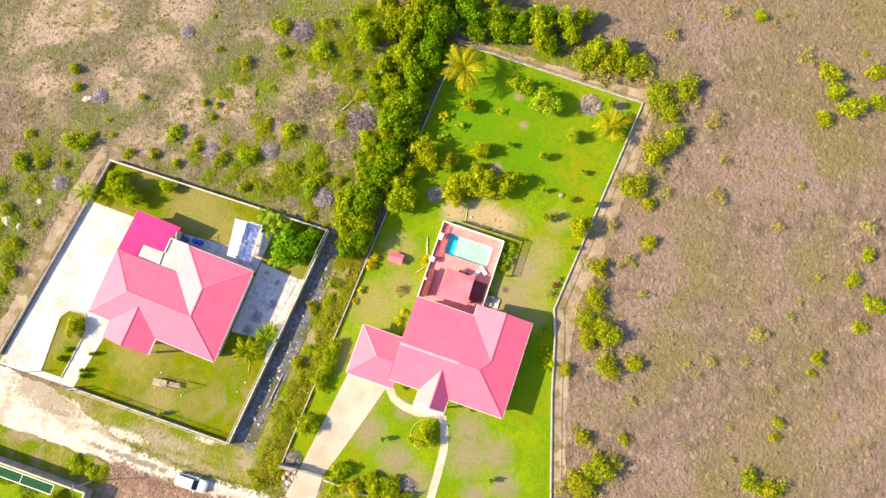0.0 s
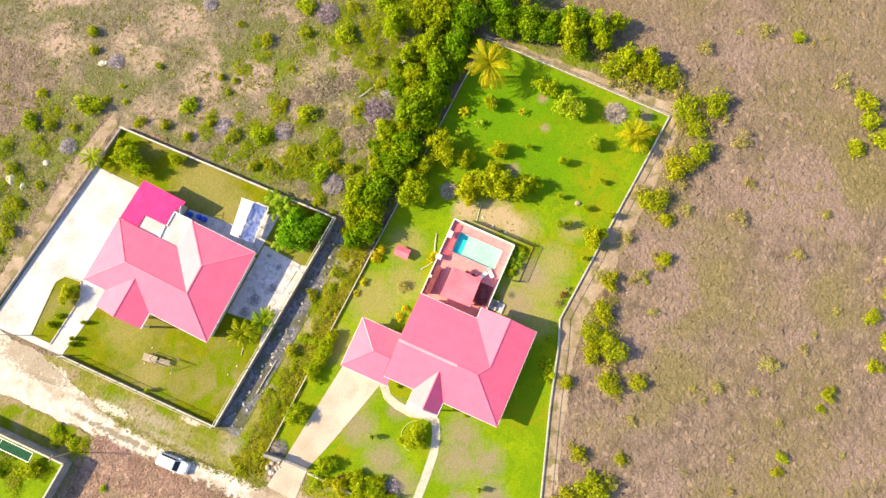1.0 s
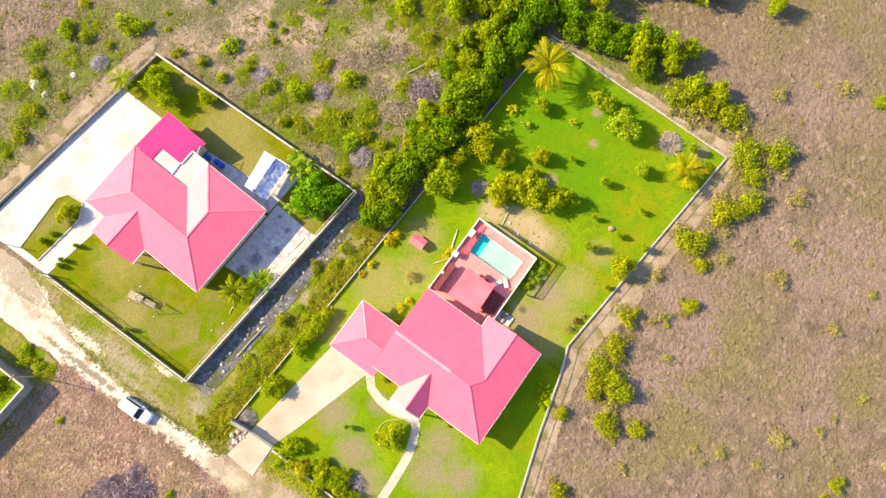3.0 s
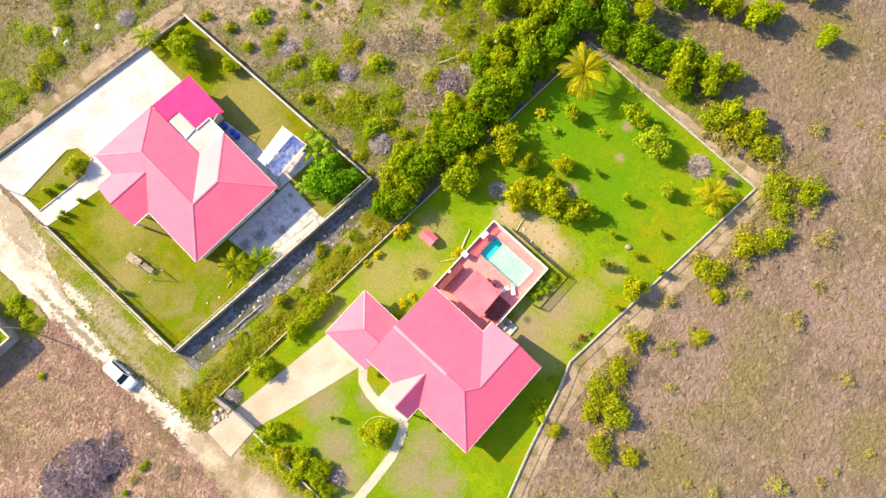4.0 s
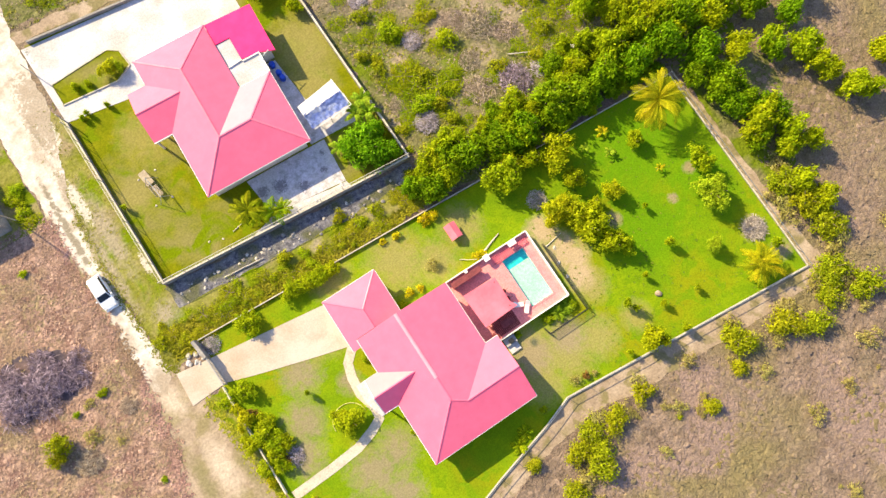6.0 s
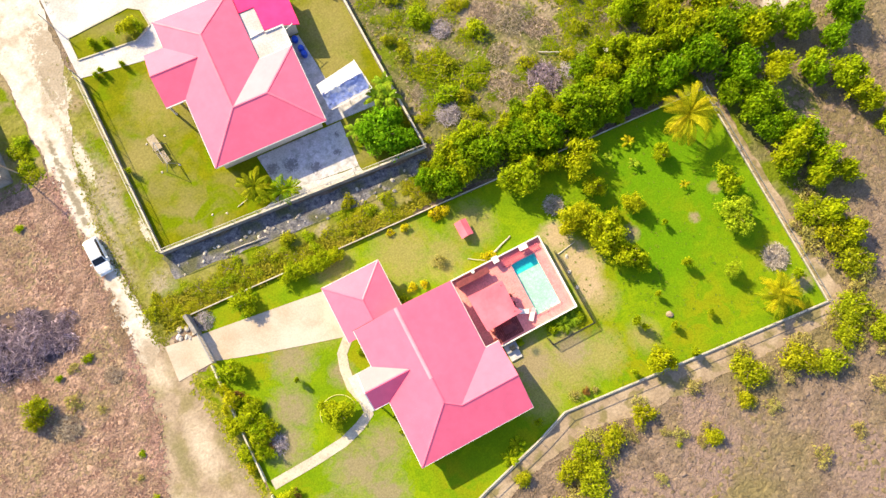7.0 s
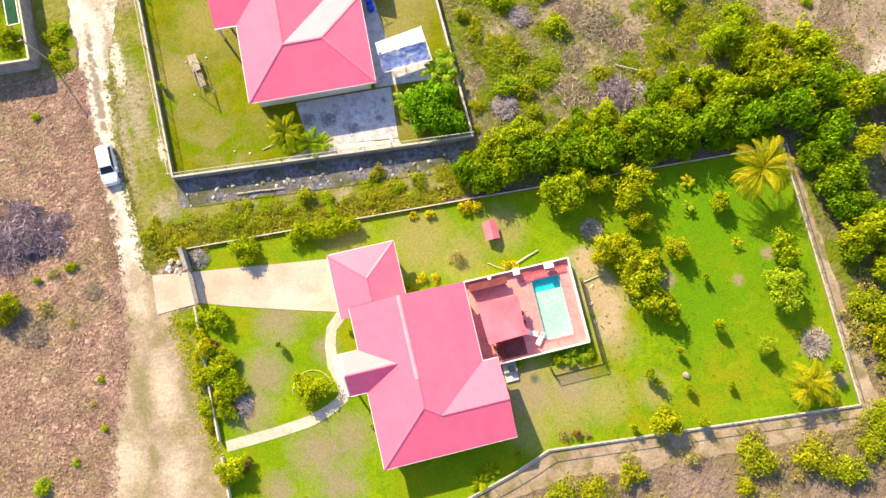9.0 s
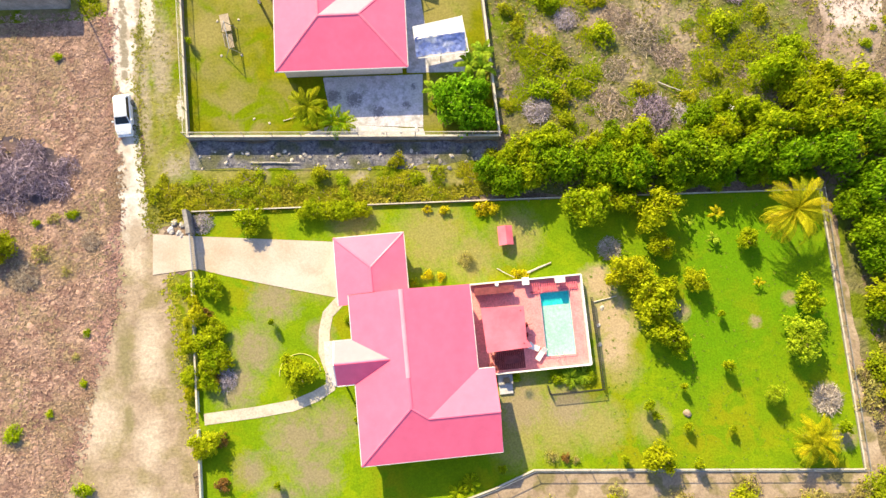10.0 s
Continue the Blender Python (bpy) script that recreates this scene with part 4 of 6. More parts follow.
def chair(x, y, rz):
    o = thing("terrace_chair", "dark red wooden terrace chair", "chair", pose(x, y, DZ, 0, 0, rz), "terrace chairs")
    part("seat", box(-0.25, 0.25, -0.25, 0.25, 0.42, 0.47, bevel=0.01), M["dark_timber"], o)
    part("backrest", beam((0, -0.25, 0.47), (0, -0.36, 1.0), 0.5, 0.05), M["dark_timber"], o)
    for lx in (-0.21, 0.21):
        for ly in (-0.21, 0.21):
            part("leg", beam((lx, ly, 0), (lx, ly, 0.43), 0.05, 0.05), M["dark_timber"], o)


chair(17.8, -4.6, 95)
chair(17.75, -5.6, 80)
chair(14.2, -7.6, 20)
chair(13.9, -8.4, -60)
tb = thing("terrace_table", "dark wooden table in the shade of the canopy", "table")
part("tabletop", box(15.2, 16.8, -8.4, -7.5, 1.31, 1.36, bevel=0.01), M["dark_timber"], tb)
for x in (15.3, 16.7):
    for y in (-8.3, -7.6):
        part("leg", beam((x, y, DZ), (x, y, 1.31), 0.07, 0.07), M["dark_timber"], tb)
st = thing("terrace_steps", "concrete steps with a pump box below the terrace", "steps")
part("landing", box(14.45, 15.95, -10.5, -9.5, 0.03, 0.55), M["grey_concrete"], st)
part("tread", box(14.5, 15.9, -11.5, -10.5, 0.03, 0.25), M["white_concrete"], st)
part("pump_box", box(15.0, 15.6, -10.35, -9.8, 0.55, 0.95, bevel=0.03), M["black"], st, "black pump box")


def railing(a, b, h, gap=0.2, label="dark iron railing round a planting bed"):
    o = thing("railing", label, "railing", group="bed railings")
    a, b = Vector(a), Vector(b)
    d, ln = (b - a).normalized(), (b - a).length
    for z in (0.15, h):
        part("rail", beam((a.x, a.y, z), (b.x, b.y, z), 0.05, 0.05), M["black"], o)
    k = int(ln / gap)
    for i in range(k + 1):
        p = a + d * ln * i / k
        part("baluster", beam((p.x, p.y, 0.1), (p.x, p.y, h), 0.045, 0.045), M["black"], o)


railing((19.5, -11.0), (19.7, -12.0), 1.0)
railing((19.7, -12.0), (25.3, -12.0), 1.0)
railing((25.3, -12.0), (25.2, -2.4), 1.0)


# ---- walls and fences ----
def wall_run(name, label, a, b, h, w, rail=0.0, post_gap=3.0, mesh=False, material=None, cap_material=None, group=""):
    """A block wall with a coping; a wire fence on posts above it where rail is given."""
    o = thing(name, label, "wall", group=group)
    a, b = Vector(a), Vector(b)
    ln, d = (b - a).length, (b - a).normalized()
    part("blockwork", beam((a.x, a.y, h / 2), (b.x, b.y, h / 2), w, h), material or M["wall_block"], o)
    part("coping", beam((a.x, a.y, h + 0.03), (b.x, b.y, h + 0.03), w + 0.03, 0.08), cap_material or M["wall_cap"], o, "pale mortar coping")
    if rail:
        k = max(1, round(ln / post_gap))
        for i in range(k + 1):
            p = a + d * ln * i / k
            part("post", tube([(p.x, p.y, h), (p.x, p.y, rail)], [0.04, 0.04], 6), M["metal"], o)
        part("top_rail", beam((a.x, a.y, rail), (b.x, b.y, rail), 0.05, 0.055), M["wall_cap"] if h > 0.3 else M["metal"], o, "pale top rail" if h > 0.3 else "thin steel top rail")
        if mesh:
            bm = bmesh.new()
            z = h + 0.25
            while z < rail:
                beam((a.x, a.y, z), (b.x, b.y, z), 0.007, 0.007, bm)
                z += 0.2
            k = int(ln / 0.2)
            for i in range(k):
                p = a + d * ln * i / k
                beam((p.x, p.y, h), (p.x, p.y, rail), 0.007, 0.007, bm)
            part("wire_mesh", bm, M["metal"], o, "fine wire mesh")["kind"] = "stuff"
    return o


LW = "grey block wall with wire fence round the neighbouring lot"
wall_run("lot_wall", LW, (-15.9, 18.5), (17.3, 15.75), 1.25, 0.17, 2.7, mesh=True, group="lot walls")
wall_run("lot_wall", LW, (17.3, 15.75), (16.8, 50.6), 1.0, 0.2, 0.0, group="lot walls")
wall_run("lot_wall", LW, (-15.9, 18.5), (-15.9, 42.6), 0.7, 0.16, 2.1, mesh=True, group="lot walls")
wall_run("lot_wall", "dark stained block wall beside the parking yard", (16.8, 50.6), (-15.0, 54.5), 0.55, 0.22, 0.0, cap_material=M["wall_block"], group="lot walls")
FW = "low pale wall with post and rail fence round the garden"
for a, b in (((51.9, 7.0), (51.8, -22.9)), ((51.8, -22.9), (17.2, -19.4)), ((17.2, -19.4), (13.0, -20.8)), ((13.0, -20.8), (5.2, -22.8)), ((5.2, -22.8), (-7.4, -26.6)), ((-7.4, -26.6), (-16.6, -29.4))):
    wall_run("garden_fence", FW, a, b, 0.25, 0.12, 1.15, group="garden fences", cap_material=M["wall_cap"])
for a, b in (((-16.2, 10.6), (16.0, 9.0)), ((16.0, 9.0), (51.9, 7.0))):
    wall_run("garden_fence", "low tan kerb wall along the garden", a, b, 0.35, 0.09, group="garden fences", cap_material=M["wall_cap"])
GW = "white painted front garden wall beside the gate"
wall_run("front_wall", "grey rendered gate wall at the drive entrance", (-16.3, 10.6), (-16.0, 8.1), 1.7, 0.4, material=M["wall_block"], cap_material=M["wall_block"], group="front walls")
for y0, y1 in ((4.2, -8.6), (-8.6, -10.2), (-11.9, -29.4)):
    wall_run("front_wall", GW, (-16.25 - (4.2 - y0) * 0.01, y0), (-16.25 - (4.2 - y1) * 0.01, y1), 0.7, 0.14, 0.0, material=M["white"], cap_material=M["wall_cap"], group="front walls")
gate = thing("driveway_gate", "grey steel sliding gate across the driveway", "gate")
part("frame", (lambda b: [beam(p, q, 0.12, 0.12, b) for p, q in (((-15.95, 8.1, 0.2), (-15.8, 4.3, 0.2)), ((-15.95, 8.1, 1.6), (-15.8, 4.3, 1.6)), ((-15.95, 8.1, 0.15), (-15.95, 8.1, 1.65)), ((-15.8, 4.3, 0.15), (-15.8, 4.3, 1.65)))][0])(bmesh.new()), M["metal"], gate)
for i in range(1, 20):
    y = 8.1 - 3.8 * i / 20
    part("bar", beam((-15.95 + 0.15 * i / 20, y, 0.2), (-15.95 + 0.15 * i / 20, y, 1.6), 0.09, 0.03), M["metal"], gate)
rng = random.Random(5)


def rock(x, y, z, r, label, material=None, group=""):
    bm = bmesh.new()
    bmesh.ops.create_icosphere(bm, subdivisions=2, radius=1)
    off = Vector((x * 3.1, y * 1.7, r))
    for v in bm.verts:
        k = 1 + 0.4 * noise.noise(v.co * 1.4 + off)
        v.co = Vector((v.co.x * r * k, v.co.y * r * k * 0.8, max(-0.12, v.co.z * 0.6) * r * k))
    bmesh.ops.transform(bm, matrix=pose(x, y, z, 0, 0, 57 * x), verts=bm.verts)
    return tagged(link_mesh("rock", bm, material or M["stone"]), label, "rock", group)


for i in range(16):
    rock(-17.4 + rng.uniform(-1.0, 1.0), 8.9 + rng.uniform(-0.8, 0.9), 0.05, rng.uniform(0.16, 0.42), "broken white masonry heaped beside the gate wall", M["white_concrete"] if i % 3 else M["stone"], "gate rubble")
for x, y, r in ((3.6, 61.7, 1.0), (7.6, 58.3, 0.5), (3.2, 59.7, 0.6), (10.5, 57.0, 0.4), (24.6, 58.2, 0.6), (25.0, 57.6, 0.45), (9.2, 60.2, 0.4)):
    rock(x, y, 0, r, "pale limestone boulder in the scrub", group="scrub boulders")
for x, y in ((25.7, -5.4), (25.6, -7.4), (26.3, -3.6)):
    rock(x, y, 0.03, 0.26, "small pale stone beside the terrace railing", group="terrace stones")
rock(33.9, -15.4, 0.05, 0.52, "pale grey boulder on the lawn", M["clearing"])
rock(43.5, 16.9, 0.02, 0.5, "pale limestone boulder in the scrub", M["white"], "scrub boulders")
for i in range(60):
    f = rng.random()
    rock(-15 + 31 * f, 17.4 - 2.6 * f + rng.uniform(-2.3, -0.2), 0.03, rng.uniform(0.12, 0.3), "stone fallen at the foot of the lot wall", M["wall_block"] if i % 2 else M["stone"], "wall stones")
for i in range(22):
    f = rng.random()
    rock(-3 + 12 * f, 17.9 - 0.9 * f + rng.uniform(-0.5, 0.6), 0.08, rng.uniform(0.1, 0.28), "white limestone rubble inside the wall", M["white_concrete"], "yard rubble")


def log(a, b, r, label):
    k = 6
    pts = [Vector(a).lerp(Vector(b), i / k) + Vector((0.05 * noise.noise((a[0], i, 0)), 0.07 * noise.noise((a[1], i, 5)), 0)) for i in range(k + 1)]
    tagged(link_mesh("log", tube(pts, [r * (1 - 0.4 * i / k) for i in range(k + 1)], 7), M["stone"]), label, "log")


log((18.6, 0.8, 0.16), (21.4, 1.7, 0.16), 0.12, "pale weathered timber pole lying on the lawn")
log((25.5, -2.9, 0.13), (28.0, -2.5, 0.13), 0.07, "thin pale timber pole lying on bare soil")
log((-9.6, 15.4, 0.14), (-4.4, 14.9, 0.2), 0.1, "pale driftwood pole lying below the wall")
log((-4.4, 20.0, 0.12), (-5.8, 19.7, 0.12), 0.07, "fallen pale branch on the lawn")
log((15.6, 1.6, 0.1), (17.3, 0.5, 0.4), 0.05, "thin pole leaning beside the terrace")
log((20.5, 25.0, 0.1), (22.4, 23.4, 0.1), 0.06, "bleached branch lying in the scrub")
log((35.6, 20.6, 0.2), (38.2, 19.2, 0.5), 0.07, "bleached branch lying in the scrub")

# dog shed
shed = thing("dog_kennel", "small timber dog kennel with red gable roof", "kennel")
part("wall", box(16.25, 17.3, 4.2, 5.8, 0.03, 0.85), M["dark_timber"], shed)
roof_face("roof", [(16.78, 3.95, 1.3), (16.78, 6.0, 1.3), (16.0, 6.0, 0.8), (16.0, 3.95, 0.8)], M["awning"], shed, 0.05, 0.25)
roof_face("roof", [(16.78, 3.95, 1.3), (16.78, 6.0, 1.3), (17.55, 6.0, 0.8), (17.55, 3.95, 0.8)], M["awning"], shed, 0.05, 0.25)
part("gable", (lambda b: (b.faces.new([b.verts.new(v) for v in ((16.25, 4.19, 0.8), (17.3, 4.19, 0.8), (16.78, 4.19, 1.22))]), b)[1])(bmesh.new()), M["dark_timber"], shed)

# garden swing on the neighbouring lawn
sw = thing("garden_swing", "timber garden swing bench on a metal frame", "swing", pose(-10.8, 29.0, 0.035, 0, 0, 8))
for y in (-1.5, 1.5):
    for x in (-0.9, 0.9):
        part("frame_leg", tube([(x, y, 0), (0, y, 2.0)], [0.04, 0.04], 8), M["metal"], sw)
part("top_bar", tube([(0, -1.6, 2.0), (0, 1.6, 2.0)], [0.05, 0.05], 8), M["metal"], sw)
for i in range(4):
    part("seat_slat", box(-0.35 + 0.17 * i, -0.22 + 0.17 * i, -0.8, 0.8, 0.5, 0.54), M["timber"], sw)
for i in range(4):
    part("back_slat", beam((-0.42 - 0.05 * i, -0.8, 0.6 + 0.14 * i), (-0.42 - 0.05 * i, 0.8, 0.6 + 0.14 * i), 0.03, 0.1), M["timber"], sw)
for y in (-0.8, 0.8):
    part("chain", tube([(0.2, y, 0.52), (0, y, 2.0)], [0.012, 0.012], 5), M["metal"], sw)
bench = thing("lawn_table", "weathered timber table standing on the lawn", "table", pose(-11.2, 31.0, 0.035, 0, 0, 8))
part("tabletop", box(-0.5, 0.5, -1.0, 1.0, 0.68, 0.74, bevel=0.01), M["timber"], bench)
for x in (-0.4, 0.4):
    for y in (-0.85, 0.85):
        part("leg", beam((x, y, 0), (x, y, 0.68), 0.08, 0.08), M["timber"], bench)
for x, y in ((-12.2, 31.6), (-9.9, 31.6), (-9.8, 27.5), (-12.0, 27.6), (-7.3, 19.6), (-8.9, 20.2)):
    rock(x, y, 0.035, 0.16, "small pale stone on the lawn", group="lawn stones")

# ---- parked car ----
car = thing("car", "white hatchback car parked on the limestone road", "car", pose(-22.5, 21.6, 0.03, 0, 0, 2))
# side profile, from tail to nose: y, height of the body's belt line
bm = bmesh.new()
prof = [(2.22, 0.42, 0.74), (2.2, 0.75, 0.8), (1.95, 0.98, 0.84), (0.9, 1.0, 0.88), (-0.9, 0.98, 0.88), (-1.75, 0.88, 0.84), (-2.15, 0.72, 0.76), (-2.25, 0.42, 0.7)]
rows = []
for y, z, w in prof:
    rows.append([bm.verts.new(v) for v in ((-w, y, 0.25), (-w, y, z - 0.08), (-w + 0.08, y, z), (w - 0.08, y, z), (w, y, z - 0.08), (w, y, 0.25))])
for a, b in zip(rows, rows[1:]):
    for i in range(5):
        bm.faces.new((a[i], a[i + 1], b[i + 1], b[i]))
    bm.faces.new((a[5], a[0], b[0], b[5]))
bm.faces.new(rows[0])
bm.faces.new(rows[-1][::-1])
part("body", bm, M["car_white"], car)


def frustum(y0, y1, w0, y2, y3, w1, z0, z1):
    b = bmesh.new()
    lo = [b.verts.new(v) for v in ((-w0, y0, z0), (w0, y0, z0), (w0, y1, z0), (-w0, y1, z0))]
    hi = [b.verts.new(v) for v in ((-w1, y2, z1), (w1, y2, z1), (w1, y3, z1), (-w1, y3, z1))]
    b.faces.new(hi)
    for i in range(4):
        b.faces.new((lo[i], lo[(i + 1) % 4], hi[(i + 1) % 4], hi[i]))
    return b


cabin = part("cabin", frustum(-1.1, 2.0, 0.78, -0.42, 1.68, 0.65, 0.96, 1.41), M["car_white"], car)


def pane(name, pts, label):
    b = bmesh.new()
    vs = [Vector(p) for p in pts]
    nn = (vs[1] - vs[0]).cross(vs[2] - vs[0]).normalized() * 0.02
    lo, hi = [b.verts.new(v - nn) for v in vs], [b.verts.new(v + nn) for v in vs]
    b.faces.new(hi)
    b.faces.new(lo[::-1])
    for i in range(4):
        b.faces.new((lo[i], lo[(i + 1) % 4], hi[(i + 1) % 4], hi[i]))
    part(name, b, M["car_glass"], cabin, label)


pane("windscreen", ((-0.7, -1.08, 0.98), (0.7, -1.08, 0.98), (0.6, -0.46, 1.39), (-0.6, -0.46, 1.39)), "dark sloping windscreen")
pane("rear_window", ((-0.68, 1.98, 1.0), (0.68, 1.98, 1.0), (0.58, 1.71, 1.38), (-0.58, 1.71, 1.38)), "dark rear window")
for sx in (-1, 1):
    pane("side_window", ((sx * 0.77, -0.9, 1.0), (sx * 0.77, 1.8, 1.0), (sx * 0.66, 1.55, 1.38), (sx * 0.66, -0.4, 1.38)), "dark tinted side window")
part("roof", frustum(-0.45, 1.78, 0.67, -0.3, 1.6, 0.62, 1.4, 1.46), M["car_white"], car)
for sx in (-1, 1):
    part("mirror", box(sx * 0.98 - 0.1, sx * 0.98 + 0.1, -0.85, -0.7, 0.95, 1.1, bevel=0.02), M["car_white"], car)
    part("headlight", box(sx * 0.58 - 0.14, sx * 0.58 + 0.14, -2.2, -2.02, 0.62, 0.76, bevel=0.02), M["metal"], car)
    for y in (-1.4, 1.35):
        wheel = part("wheel", tube([(sx * 0.7, y, 0.32), (sx * 0.9, y, 0.32)], [0.32, 0.32], 18), M["tyre"], car)
        part("rim", tube([(sx * 0.9, y, 0.32), (sx * 0.915, y, 0.32)], [0.2, 0.19], 14), M["metal"], wheel)
part("bumper", box(-0.78, 0.78, -2.33, -2.2, 0.3, 0.55, bevel=0.04), M["car_white"], car)
part("bumper", box(-0.78, 0.78, 2.18, 2.3, 0.3, 0.58, bevel=0.04), M["car_white"], car)

# ---- the lot beyond the road ----
sheet("far_lawn", [(-28.2, 34.8), (-28.2, 70), (-60, 72), (-60, 36.5)], 0.04, M["lawn"], label="green lawn of the lot beyond the road", category="lawn")
for a, b in (((-28.0, 34.4), (-60, 36.2)), ((-28.0, 34.4), (-28.0, 70))):
    wall_run("far_wall", "grey block wall with pale coping beyond the road", a, b, 2.4, 0.18, material=M["wall_block"], cap_material=M["wall_cap"], group="far walls")
net = thing("shade_net", "long dark green shade net on a white frame behind the wall", "shade net")
part("cover", box(-29.75, -28.55, 39.0, 62.0, 2.0, 2.03), M["net"], net, "dark green woven net")
for x in (-29.8, -28.5):
    part("frame_rail", beam((x, 38.95, 2.0), (x, 62.05, 2.0), 0.1, 0.08), M["white"], net)
for y in (38.95, 43.6, 48.2, 52.8, 57.4, 62.05):
    part("crossbar", beam((-29.8, y, 2.0), (-28.5, y, 2.0), 0.07, 0.07), M["white"], net)
    for x in (-29.75, -28.55):
        part("post", tube([(x, y, 0.03), (x, y, 1.97)], [0.04, 0.04], 8), M["white"], net)
pole = thing("utility_pole", "slim timber pole beside the grey wall", "pole", pose(-26.9, 35.0, 0))
part("shaft", tube([(0, 0, 0), (0, 0, 5.6)], [0.1, 0.07], 10), M["timber"], pole)
part("crossarm", beam((-0.5, 0, 5.3), (0.5, 0, 5.3), 0.08, 0.1), M["timber"], pole)
for x, y, h in ((-16.0, 43.0, 2.4), (-16.0, 41.9, 2.4), (-16.2, 50.2, 3.4)):
    p = thing("gate_post", "slim grey steel post at the lot entrance", "post", pose(x, y, 0), "entrance posts")
    part("shaft", tube([(0, 0, 0), (0, 0, h)], [0.06, 0.06], 8), M["metal"], p)
    part("cap", tube([(0, 0, h), (0, 0, h + 0.06)], [0.08, 0.04], 8), M["metal"], p)
hoop = thing("hose", "coiled pale garden hose lying on the lawn", "hose")
part("coil", tube([(-5.9 + 2.1 * math.cos(a), -7.3 + 2.0 * math.sin(a), 0.08) for a in np.linspace(0.0, 3.2, 24)], [0.05] * 24, 6), M["flower_pale"], hoop)

# ---- plants ----
def leaf_cloud(seed, n, leaf, sprigs=60, dome=0.75, gap=0.3, droop=0.25, low=0.18):
    """Leaves in loose sprigs that fill an uneven dome, in a crown one unit in radius whose skirt hangs at the height low."""
    r = np.random.default_rng(seed)
    ang = r.uniform(0, 2 * np.pi, sprigs)
    lobe = 0.78 + 0.17 * np.sin(2 * ang + r.uniform(0, 6)) + 0.13 * np.sin(3 * ang + r.uniform(0, 6)) + 0.11 * np.sin(5 * ang + r.uniform(0, 6))
    up = r.uniform(0.02, 1, sprigs)
    reach = lobe * r.uniform(0.5, 1.08, sprigs)
    flat = np.sqrt(1 - up**2)
    cen = np.stack([reach * flat * np.cos(ang), reach * flat * np.sin(ang), low + dome * up * reach + r.normal(size=sprigs) * 0.05], 1)
    size = gap * r.uniform(0.4, 1.15, sprigs) * (0.75 + 0.25 * up)
    k = r.choice(sprigs, n, p=size**2 / (size**2).sum())
    off = r.normal(size=(n, 3)) * (0.6, 0.6, 0.36)
    p = cen[k] + off * size[k][:, None]
    p[:, 2] = np.maximum(p[:, 2], 0.06)
    nrm = off * 0.55 + (cen[k] - (0, 0, low)) * 0.6 + (0, 0, 0.6) + r.normal(size=(n, 3)) * 0.6
    nrm /= np.linalg.norm(nrm, axis=1)[:, None]
    t = np.cross(nrm, r.normal(size=(n, 3)))
    t /= np.linalg.norm(t, axis=1)[:, None]
    b = np.cross(nrm, t)
    s = (leaf * r.uniform(0.5, 1.4, n))[:, None]
    quad = np.stack([p - t * s, p + b * s * 0.5, p + t * s - nrm * s * droop, p - b * s * 0.5], 1)
    return quad.reshape(-1, 3).tolist(), np.arange(4 * n).reshape(-1, 4).tolist()


def stem(seed):
    r = random.Random(seed)
    bm = tube([(0, 0, 0), (0.03, 0.02, 0.25), (0, 0.03, 0.5)], [0.07, 0.055, 0.04], 7)
    for i in range(5):
        a = 2 * math.pi * i / 5 + r.random()
        tube([(0, 0.02, 0.3 + 0.03 * i), (0.2 * math.cos(a), 0.2 * math.sin(a), 0.55), (0.48 * math.cos(a), 0.48 * math.sin(a), 0.8)], [0.035, 0.025, 0.01], 5, bm)
    return bm


made = {}
SPECIES = dict(
    broadleaf_tree=("dense dark green broadleaf tree with glossy leaves", "tree", "leaf_dark", 3500, 0.074, 110, 0.25, 0.3),
    citrus_tree=("rounded mid-green fruit tree on the lawn", "tree", "leaf_citrus", 2650, 0.081, 80, 0.26, 0.34),
    shrub=("yellow-green thorn shrub on dry ground", "shrub", "leaf_yellow", 1100, 0.095, 40, 0.33, 0.16),
    green_shrub=("fresh green shrub with small leaves", "shrub", "leaf_mid", 1200, 0.095, 40, 0.33, 0.16),
    thorn_bush=("yellow-green thorn bush in the dry field", "shrub", "leaf_yellow", 2300, 0.07, 64, 0.31, 0.18),
    sapling=("small young tree planted on the lawn", "tree", "leaf_sapling", 700, 0.13, 26, 0.36, 0.5),
    lime_tree=("round lime-green garden tree on the lawn", "tree", "leaf_lime", 6000, 0.055, 200, 0.19, 0.34),
    golden_tree=("yellow-leaved garden tree on the lawn", "tree", "leaf_gold2", 3000, 0.07, 80, 0.24, 0.38),
    pale_shrub=("thin pale olive shrub on dry ground", "shrub", "leaf_pale", 520, 0.08, 34, 0.27, 0.12),
    flower_bush=("bush covered with yellow flowers", "shrub", "flower", 500, 0.14, 26, 0.34, 0.18),
    creeper=("sprawling bright green creeper over the scrub", "shrub", "leaf_mat_green", 1350, 0.053, 90, 0.26, 0.18),
    lot_tree=("glossy bright green tree behind the lot wall", "tree", "leaf_bright", 4200, 0.075, 100, 0.26, 0.3),
    weed_tangle=("low tangle of golden-green weeds", "weeds", "leaf_weed", 1350, 0.055, 70, 0.28, 0.18),
    rusty_shrub=("rust-tinged garden shrub beside the wall", "shrub", "leaf_rust", 900, 0.1, 34, 0.3, 0.18),
)


